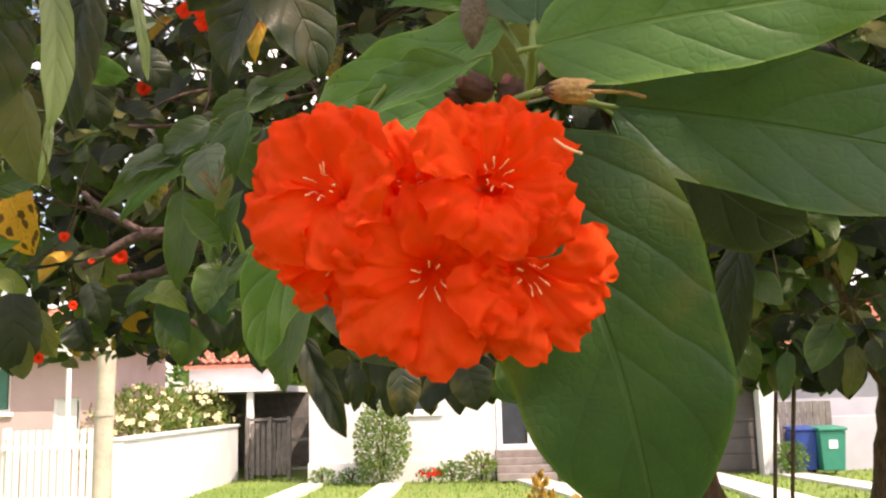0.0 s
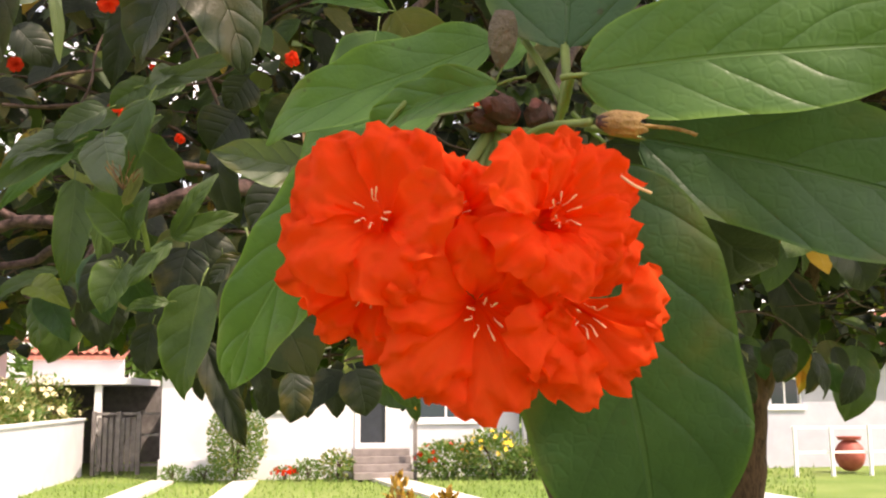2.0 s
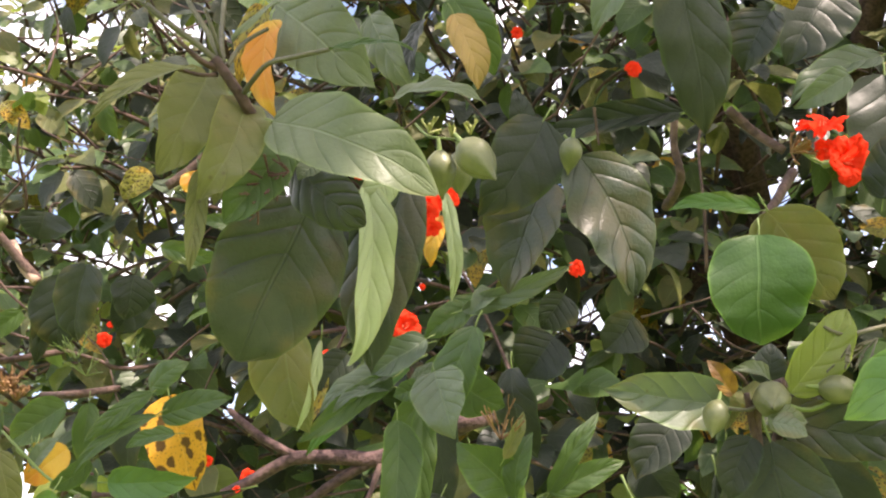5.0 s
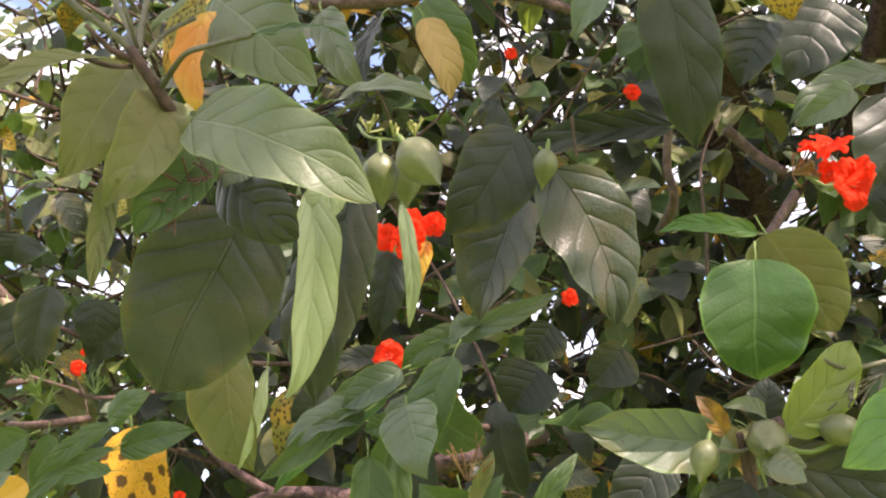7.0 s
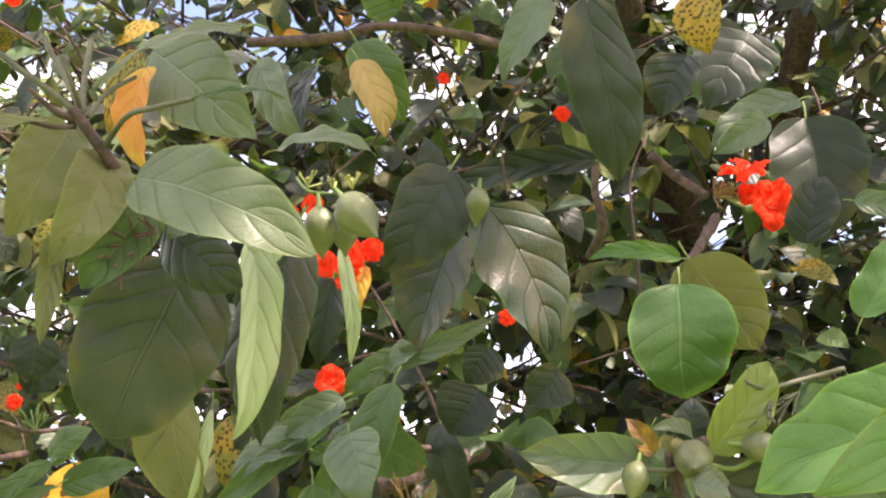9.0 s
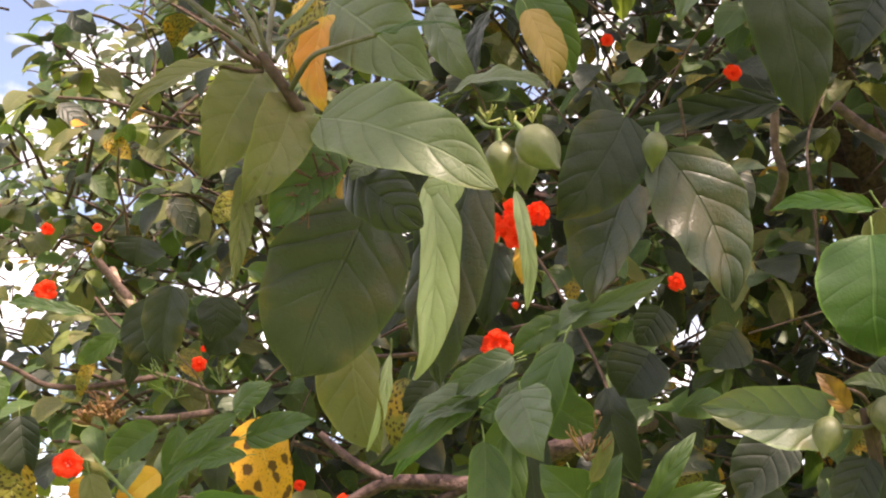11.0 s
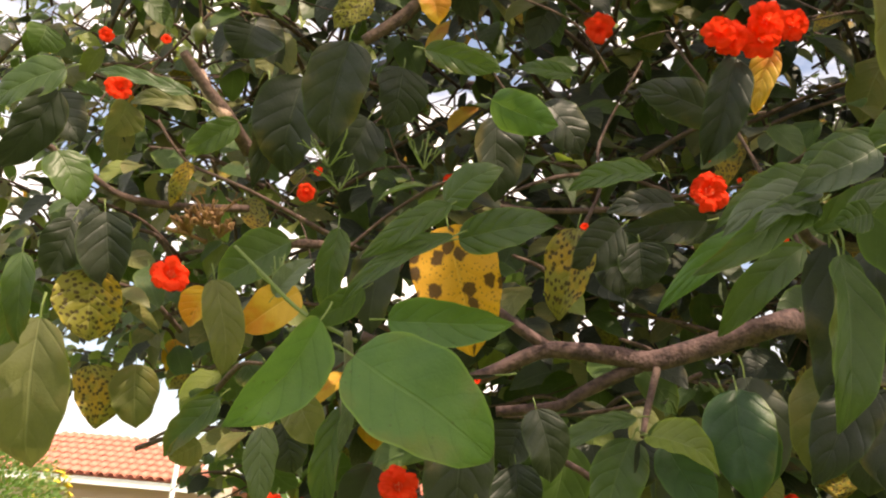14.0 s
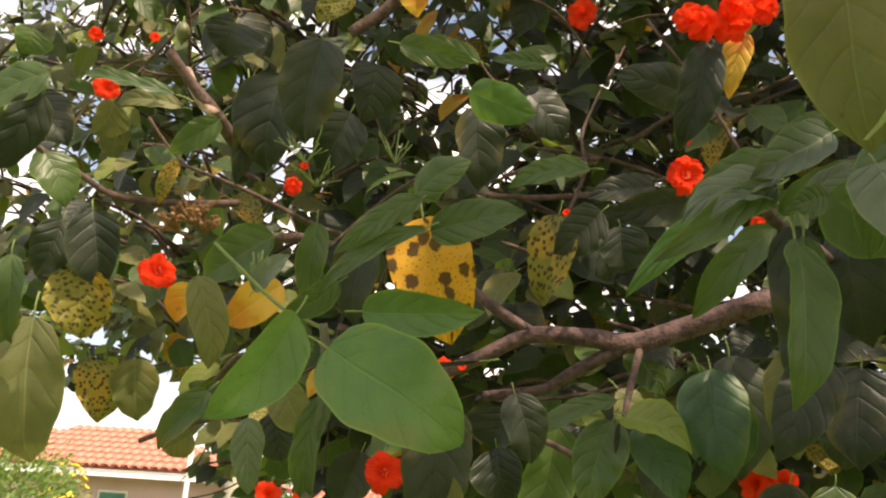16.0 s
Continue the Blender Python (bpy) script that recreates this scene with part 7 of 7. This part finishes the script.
branch([(-0.45, 1.3, 1.955), (-0.447, 1.31, 1.926), (-0.45, 1.32, 1.894), (-0.455, 1.33, 1.858), (-0.459, 1.34, 1.818)], 0.0033, 0.0046, mat=SHOOT, name="stem", sides=8, rough=0.2)
leaf((-0.442, 1.3, 1.915), (-0.447, 1.31, 1.868), 0.011, (0.393, -0.802, -0.45), "grey", "long", fold=0.4, bend=0.05)
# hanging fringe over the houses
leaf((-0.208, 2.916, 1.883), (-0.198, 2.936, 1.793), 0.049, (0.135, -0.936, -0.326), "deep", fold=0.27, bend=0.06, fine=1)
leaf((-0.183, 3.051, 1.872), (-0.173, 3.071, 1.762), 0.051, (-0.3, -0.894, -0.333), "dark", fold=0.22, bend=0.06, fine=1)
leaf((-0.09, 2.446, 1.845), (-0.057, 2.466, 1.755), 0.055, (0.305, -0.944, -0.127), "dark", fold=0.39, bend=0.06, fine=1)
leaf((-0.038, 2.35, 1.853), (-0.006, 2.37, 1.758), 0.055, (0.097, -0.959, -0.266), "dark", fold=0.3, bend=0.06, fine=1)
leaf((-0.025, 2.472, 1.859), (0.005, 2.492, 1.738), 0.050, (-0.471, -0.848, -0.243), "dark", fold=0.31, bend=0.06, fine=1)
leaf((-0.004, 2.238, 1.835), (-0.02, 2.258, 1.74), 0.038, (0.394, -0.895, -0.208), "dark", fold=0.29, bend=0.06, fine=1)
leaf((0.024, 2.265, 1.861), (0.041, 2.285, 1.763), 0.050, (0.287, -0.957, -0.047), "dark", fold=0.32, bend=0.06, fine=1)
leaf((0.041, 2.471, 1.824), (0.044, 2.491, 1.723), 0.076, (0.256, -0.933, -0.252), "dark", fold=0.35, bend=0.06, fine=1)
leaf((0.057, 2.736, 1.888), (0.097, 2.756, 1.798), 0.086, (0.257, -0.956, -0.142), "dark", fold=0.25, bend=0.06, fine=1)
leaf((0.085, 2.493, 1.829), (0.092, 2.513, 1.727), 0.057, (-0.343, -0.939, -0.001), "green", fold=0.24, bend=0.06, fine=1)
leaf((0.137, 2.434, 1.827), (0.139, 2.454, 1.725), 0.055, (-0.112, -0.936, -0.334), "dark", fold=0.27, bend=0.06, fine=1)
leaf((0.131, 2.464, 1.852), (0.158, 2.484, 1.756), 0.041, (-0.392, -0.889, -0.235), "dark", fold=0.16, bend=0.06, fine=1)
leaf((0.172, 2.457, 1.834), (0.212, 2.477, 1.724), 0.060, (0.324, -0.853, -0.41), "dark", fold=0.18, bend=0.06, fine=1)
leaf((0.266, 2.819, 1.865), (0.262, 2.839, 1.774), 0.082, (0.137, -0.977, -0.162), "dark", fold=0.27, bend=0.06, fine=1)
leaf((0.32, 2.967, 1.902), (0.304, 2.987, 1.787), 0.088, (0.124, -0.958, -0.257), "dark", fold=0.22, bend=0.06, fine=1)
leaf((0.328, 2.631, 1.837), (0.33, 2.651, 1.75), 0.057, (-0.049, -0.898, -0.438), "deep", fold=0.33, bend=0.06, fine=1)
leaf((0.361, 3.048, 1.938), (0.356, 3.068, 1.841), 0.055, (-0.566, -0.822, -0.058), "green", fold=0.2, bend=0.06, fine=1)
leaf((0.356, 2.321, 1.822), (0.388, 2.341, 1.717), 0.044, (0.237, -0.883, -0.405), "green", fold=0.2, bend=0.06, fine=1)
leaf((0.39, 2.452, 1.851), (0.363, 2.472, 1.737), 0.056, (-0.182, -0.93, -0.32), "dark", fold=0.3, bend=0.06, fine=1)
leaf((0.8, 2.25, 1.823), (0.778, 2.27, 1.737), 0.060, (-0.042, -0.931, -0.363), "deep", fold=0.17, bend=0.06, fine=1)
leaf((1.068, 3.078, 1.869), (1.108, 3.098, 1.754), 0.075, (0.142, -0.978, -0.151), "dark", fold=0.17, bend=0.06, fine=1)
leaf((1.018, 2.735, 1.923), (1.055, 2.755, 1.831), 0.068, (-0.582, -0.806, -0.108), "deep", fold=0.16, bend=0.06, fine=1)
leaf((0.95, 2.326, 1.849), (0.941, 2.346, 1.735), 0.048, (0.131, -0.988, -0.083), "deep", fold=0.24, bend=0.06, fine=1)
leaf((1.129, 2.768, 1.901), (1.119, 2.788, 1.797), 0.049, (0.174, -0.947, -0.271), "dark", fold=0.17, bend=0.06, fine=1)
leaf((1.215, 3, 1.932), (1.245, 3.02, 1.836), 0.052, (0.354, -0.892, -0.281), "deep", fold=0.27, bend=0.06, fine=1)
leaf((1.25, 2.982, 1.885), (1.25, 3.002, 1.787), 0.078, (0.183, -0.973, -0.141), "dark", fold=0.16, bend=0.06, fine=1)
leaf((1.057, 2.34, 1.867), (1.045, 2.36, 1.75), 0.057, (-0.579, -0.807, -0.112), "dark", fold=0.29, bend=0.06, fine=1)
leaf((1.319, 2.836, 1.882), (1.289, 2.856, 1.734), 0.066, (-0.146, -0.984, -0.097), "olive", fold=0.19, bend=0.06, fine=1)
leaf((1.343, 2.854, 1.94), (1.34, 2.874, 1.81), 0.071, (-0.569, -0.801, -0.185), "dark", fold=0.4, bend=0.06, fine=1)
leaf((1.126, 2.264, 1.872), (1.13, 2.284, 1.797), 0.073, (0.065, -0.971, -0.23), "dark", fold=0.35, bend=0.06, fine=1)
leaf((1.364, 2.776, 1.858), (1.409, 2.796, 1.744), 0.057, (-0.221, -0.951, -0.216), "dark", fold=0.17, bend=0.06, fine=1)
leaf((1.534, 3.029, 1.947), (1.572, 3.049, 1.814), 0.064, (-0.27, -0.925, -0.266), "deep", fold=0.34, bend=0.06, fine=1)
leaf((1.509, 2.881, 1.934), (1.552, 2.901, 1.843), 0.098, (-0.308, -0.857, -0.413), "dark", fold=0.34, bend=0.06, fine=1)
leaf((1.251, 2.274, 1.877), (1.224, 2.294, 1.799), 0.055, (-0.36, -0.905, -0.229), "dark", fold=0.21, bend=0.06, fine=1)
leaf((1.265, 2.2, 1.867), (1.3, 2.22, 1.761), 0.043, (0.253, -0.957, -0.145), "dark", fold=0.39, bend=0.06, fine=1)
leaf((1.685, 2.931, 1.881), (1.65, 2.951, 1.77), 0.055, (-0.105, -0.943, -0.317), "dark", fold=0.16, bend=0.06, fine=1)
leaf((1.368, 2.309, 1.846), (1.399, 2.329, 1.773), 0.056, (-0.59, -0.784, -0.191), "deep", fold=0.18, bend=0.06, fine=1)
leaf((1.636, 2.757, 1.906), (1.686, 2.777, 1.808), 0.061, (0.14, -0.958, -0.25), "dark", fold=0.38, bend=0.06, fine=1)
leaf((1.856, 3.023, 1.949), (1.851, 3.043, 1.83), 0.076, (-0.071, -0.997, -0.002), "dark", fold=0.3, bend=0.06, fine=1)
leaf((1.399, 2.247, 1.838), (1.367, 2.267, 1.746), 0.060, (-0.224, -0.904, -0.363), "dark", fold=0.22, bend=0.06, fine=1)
cluster((0.192, 0.434, 1.816), [
    ((-0.030, -0.015, 0.009), (-0.298, -0.954, 0.03), 0.0500, 0.1),
    ((0.0195, -0.022, 0.008), (0.25, -0.967, 0.045), 0.0460, 0.9),
    ((0.000, -0.012, -0.019), (-0.031, -0.934, -0.356), 0.0523, 1.7),
    ((0.029, -0.01, -0.019), (0.237, -0.883, -0.405), 0.0498, 2.6),
    ((-0.0055, 0.001, 0.013), (-0.02, -0.99, 0.12), 0.0400, 0.4),
    ((-0.03, 0.012, -0.01), (-0.477, -0.748, -0.461), 0.0445, 3.1),
    ((0.015, 0.02, -0.02), (0.051, -0.833, -0.551), 0.0424, 0.8),
    ((0.007, 0.013, 0.001), (0.097, -0.979, -0.182), 0.0460, 2.2),
    ((-0.019, 0.02, -0.001), (-0.117, -0.958, -0.26), 0.0492, 5.1),
    ((0.027, -0.004, 0.015), (0.5, -0.85, 0.15), 0.0360, 1.1),
    ((-0.002, 0.015, -0.032), (-0.077, -0.667, -0.741), 0.0352, 2.0)],
    label="large head of orange crinkled flowers", stem_to=(0.209, 0.487, 1.869))

# ---- the rest of the crown ----
def crown():
    """Whorls of hanging leaves on twigs; the front ones as single leaves, those behind joined."""
    rng = random.Random(11)
    # the large dark share puts the inner crown's deep shade into leaf colour
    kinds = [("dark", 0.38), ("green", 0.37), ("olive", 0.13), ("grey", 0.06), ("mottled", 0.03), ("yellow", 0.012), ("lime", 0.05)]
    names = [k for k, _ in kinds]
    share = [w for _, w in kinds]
    # lime stands for backlit leaves in colour; outer takes more of it, less dark
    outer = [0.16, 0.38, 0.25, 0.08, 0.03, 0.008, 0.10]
    shapes = {}
    for n in names:
        shapes[n] = []
        for s in range(4):
            v, f, uv, sl = leaf_data((0, 0, 0), (0, 0, -1), rng.uniform(0.52, 0.72), (0, -1, 0.25), "ovate", rng.uniform(0.05, 0.35), rng.uniform(-0.03, 0.14), 100 + s * 7, 8, 4, 0.05, 0.18)
            ob = mesh_ob("leaf", v, f, [LEAF[n], STALK], None, uv, sl)
            shapes[n].append(ob.data)
            bpy.data.objects.remove(ob)
    lo = {n: leaf_data((0, 0, 0), (0, 0, -1), 0.62, (0, -1, 0.25), "ovate", 0.22, 0.08, 100, 5, 2, 0.03, 0.16) for n in names}
    joined = {n: ([], [], [], []) for n in names}
    tv, tf = [], []
    singles = 0
    spots = []
    while len(spots) < 3900:
        x, y, z = rng.uniform(-2.0, 3.8), 1.95 + 3.0 * rng.random() ** 1.1, rng.uniform(1.72, 5.0)
        edge = 1.0 if x > -1.1 else max(0.2, 1 - (-1.1 - x) * 0.75)
        if rng.random() > edge or z < 1.8 + 0.25 * rng.random():
            continue
        # the skirt is open towards the tiled roof
        if -0.35 - 0.58 * (y - 0.6) < x < -0.08 - 0.37 * y and z < 1.99 + 0.12 * (y - 0.6):
            continue
        if (z > 3.2 or x > 2.2 or y > 4.2) and ((x - 0.9) / 2.9) ** 2 + ((y - 3.3) / 2.1) ** 2 + ((z - 2.6) / 2.3) ** 2 > 1:
            continue
        spots.append((Vector((x, y, z)), y < 2.5 and x < 1.6 and z < 3.2))
    # thinner, further off to one side
    while len(spots) < 4700:
        y = rng.uniform(2.6, 5.6)
        x, z = -0.30 * y - 0.2 - 1.8 * rng.random(), rng.uniform(2.15, 5.4)
        if z > 1.99 + 0.12 * (y - 0.6) and noise.noise(Vector((x, y, z)) * 1.1) > 0.0:
            spots.append((Vector((x, y, z)), False))
    # unseen whorls added overhead to block and dapple the sun
    while len(spots) < 4930:
        x, y, z = rng.uniform(-1.2, 3.4), rng.uniform(-1.1, 2.2), rng.uniform(2.5, 4.4)
        if z > 2.15 + 0.9 * max(0.0, y + 0.1) and noise.noise(Vector((x, y, z)) * 1.9) > 0.05 and (x > 1.05 or rng.random() < 0.12):
            spots.append((Vector((x, y, z)), False))
    # a few unseen whorls added to shade the near leaves
    for _ in range(9):
        spots.append((Vector((1.38 + rng.uniform(-0.2, 0.2), 0.20 + rng.uniform(-0.2, 0.2), 3.0 + rng.uniform(-0.1, 0.25))), False))
    # unseen boughs added up the sun's path, shading flower head, fork and fruiting twigs
    for at, wide, count in (((0.22, 0.46, 1.80), 0.36, 8), ((-0.18, 0.74, 2.10), 0.15, 26), ((-0.42, 1.30, 1.96), 0.30, 60), ((0.05, 1.02, 2.10), 0.24, 22)):
        for _ in range(count):
            p = Vector(at) + SUN_DIR * rng.uniform(1.25, 2.7) + Vector((rng.uniform(-1, 1), rng.uniform(-1, 1), rng.uniform(-0.6, 0.6))) * wide
            spots.append((p, False))
    # more unseen whorls for shade above the flowering side, a low dark skirt behind
    goal = len(spots) + 211
    while len(spots) < goal:
        x, y, z = rng.uniform(0.3, 3.4), rng.uniform(0.75, 2.1), rng.uniform(2.6, 4.6)
        if z > 2.2 + 0.9 * y:
            spots.append((Vector((x, y, z)), False))
    goal = len(spots) + 120
    while len(spots) < goal:
        x, y, z = rng.uniform(-1.5, -0.2), rng.uniform(2.2, 4.5), rng.uniform(1.88, 2.45)
        if not -0.35 - 0.58 * (y - 0.6) < x < -0.08 - 0.37 * y or z > 1.99 + 0.12 * (y - 0.6):
            spots.append((Vector((x, y, z)), False))
    goal = len(spots) + 170
    while len(spots) < goal:
        spots.append((Vector((rng.uniform(-0.6, 1.6), rng.uniform(2.3, 4.0), rng.uniform(1.88, 2.3))), False))
    for _ in range(150):
        spots.append((Vector((rng.uniform(1.1, 3.8), rng.uniform(3.5, 4.9), rng.uniform(1.92, 2.6))), False))
    # and unseen whorls behind the viewer, added to cut the sky's fill light
    goal = len(spots) + 60
    while len(spots) < goal:
        x, y, z = rng.uniform(-2.4, 3.2), rng.uniform(-3.0, -0.25), rng.uniform(2.0, 4.3)
        if ((x - 0.5) / 3.0) ** 2 + ((y - 0.2) / 3.2) ** 2 + ((z - 2.2) / 2.2) ** 2 < 1:
            spots.append((Vector((x, y, z)), False))
    for c, near in spots:
        # clear of the forked stem
        if 1.2 < c.x < 2.3 and c.y < 3.5 and c.z < 2.2:
            continue
        # whorls left out along the sun's path, to light the fruit and nearby leaves
        gap = False
        for spot, wide in ((Vector((-0.01, 0.75, 2.03)), 0.13), (Vector((0.10, 1.0, 1.98)), 0.10), (Vector((0.15, 0.94, 2.25)), 0.08)):
            w = c - spot
            gap = gap or (c.y < 1.2 and c.z > 2.2 and (w - SUN_DIR * w.dot(SUN_DIR)).length < wide)
        if gap:
            continue
        grow = Vector((rng.uniform(-0.6, 0.6), -rng.uniform(0.0, 0.7), rng.uniform(0.0, 0.8))).normalized()
        side_whorl = c.x < -0.25 - 0.22 * c.y
        sparse = c.x < -0.05 - 0.55 * c.y and c.z < 1.75 + 0.43 * c.y and noise.noise(c * 1.7) < -0.04
        n = rng.choice((4, 5, 6, 7))
        a0 = rng.uniform(0, 6.28)
        back = c - grow * 0.24 + Vector((rng.uniform(-0.16, 0.16), 0.10, rng.uniform(-0.06, 0.05)))
        back.z = max(back.z, c.z - 0.02)
        kept = 0
        for k in range(n):
            a = a0 + k * 2.4
            side = Vector((math.cos(a), math.sin(a) - 0.25, 0))
            d = (side * rng.uniform(0.35, 1.0) + Vector((0, 0, -rng.uniform(0.15, 1.1)))).normalized()
            L = rng.uniform(0.065, 0.118) * (0.85 if side_whorl else 1.0)
            p = c + side * 0.025 - grow * rng.uniform(0, 0.07)
            low = 1.70 + 0.23 * min(1.0, max(0.0, (-0.05 - (c.x - 0.01) / (c.y - 0.29)) / 0.08)) if c.y > 1.5 else 1.7
            if p.z + d.z * L < low:
                continue
            kept += 1
            face = Vector((rng.uniform(-0.5, 0.5), -0.6 - 0.4 * rng.random(), rng.uniform(0.2, 1.2)))
            zax = -d
            nrm = (face - d * face.dot(d)).normalized()
            sid = nrm.cross(zax)
            R = Matrix((sid, -nrm, zax)).transposed()
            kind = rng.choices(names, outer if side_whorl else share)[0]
            if sparse:
                rng.random()
                continue
            if near and singles < 150:
                singles += 1
                ob = new("leaf", rng.choice(shapes[kind]))
                ob.parent = TREE
                ob.matrix_basis = Matrix.Translation(p - TREE.location) @ R.to_4x4() @ Matrix.Diagonal((L * rng.uniform(0.85, 1.15), L, L, 1))
            else:
                v, f, uv, sl = lo[kind]
                J = joined[kind]
                b = len(J[0])
                w = rng.uniform(0.85, 1.2)
                J[0].extend(p - TREE.location + R @ Vector((q.x * L * w, q.y * L, q.z * L)) for q in v)
                J[1].extend(tuple(x + b for x in g) for g in f)
                J[2].extend(uv)
                J[3].extend(sl)
        if kept > 2 and not sparse:
            v, f = tube_data([c, c.lerp(back, 0.5) + Vector((0, 0, 0.02)), back], 0.0028, 0.0058, 5)
            b = len(tv)
            tv += v
            tf += [tuple(k + b for k in g) for g in f]
    # bare crooked twigs between the leaves
    for _ in range(620):
        p = Vector((rng.uniform(-1.6, 2.2), 1.75 + 2.2 * rng.random(), rng.uniform(1.95, 3.6)))
        if -0.35 - 0.58 * (p.y - 0.6) < p.x < -0.08 - 0.37 * p.y and p.z < 2.05 + 0.12 * (p.y - 0.6) or p.x < -0.05 - 0.55 * p.y:
            continue
        d = Vector((rng.uniform(-1, 1), rng.uniform(-0.5, 0.5), rng.uniform(-0.5, 1))).normalized() * rng.uniform(0.10, 0.26)
        pts = [p]
        for _ in range(3):
            pts.append(pts[-1] + d * 0.5 + Vector((rng.uniform(-1, 1), rng.uniform(-1, 1), rng.uniform(-1, 1))) * d.length * 0.2)
        r = rng.uniform(0.0014, 0.0042)
        v, f = tube_data(pts, r, r * 0.6, 5)
        b = len(tv)
        tv += v
        tf += [tuple(k + b for k in g) for g in f]
    for n in names:
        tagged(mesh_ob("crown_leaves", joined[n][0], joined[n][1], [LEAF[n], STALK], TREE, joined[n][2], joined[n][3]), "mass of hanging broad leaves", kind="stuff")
    tagged(mesh_ob("twig_mass", local(tv, TREE), tf, TWIG, TREE), "thin brown twigs of the crown", kind="stuff")


crown()
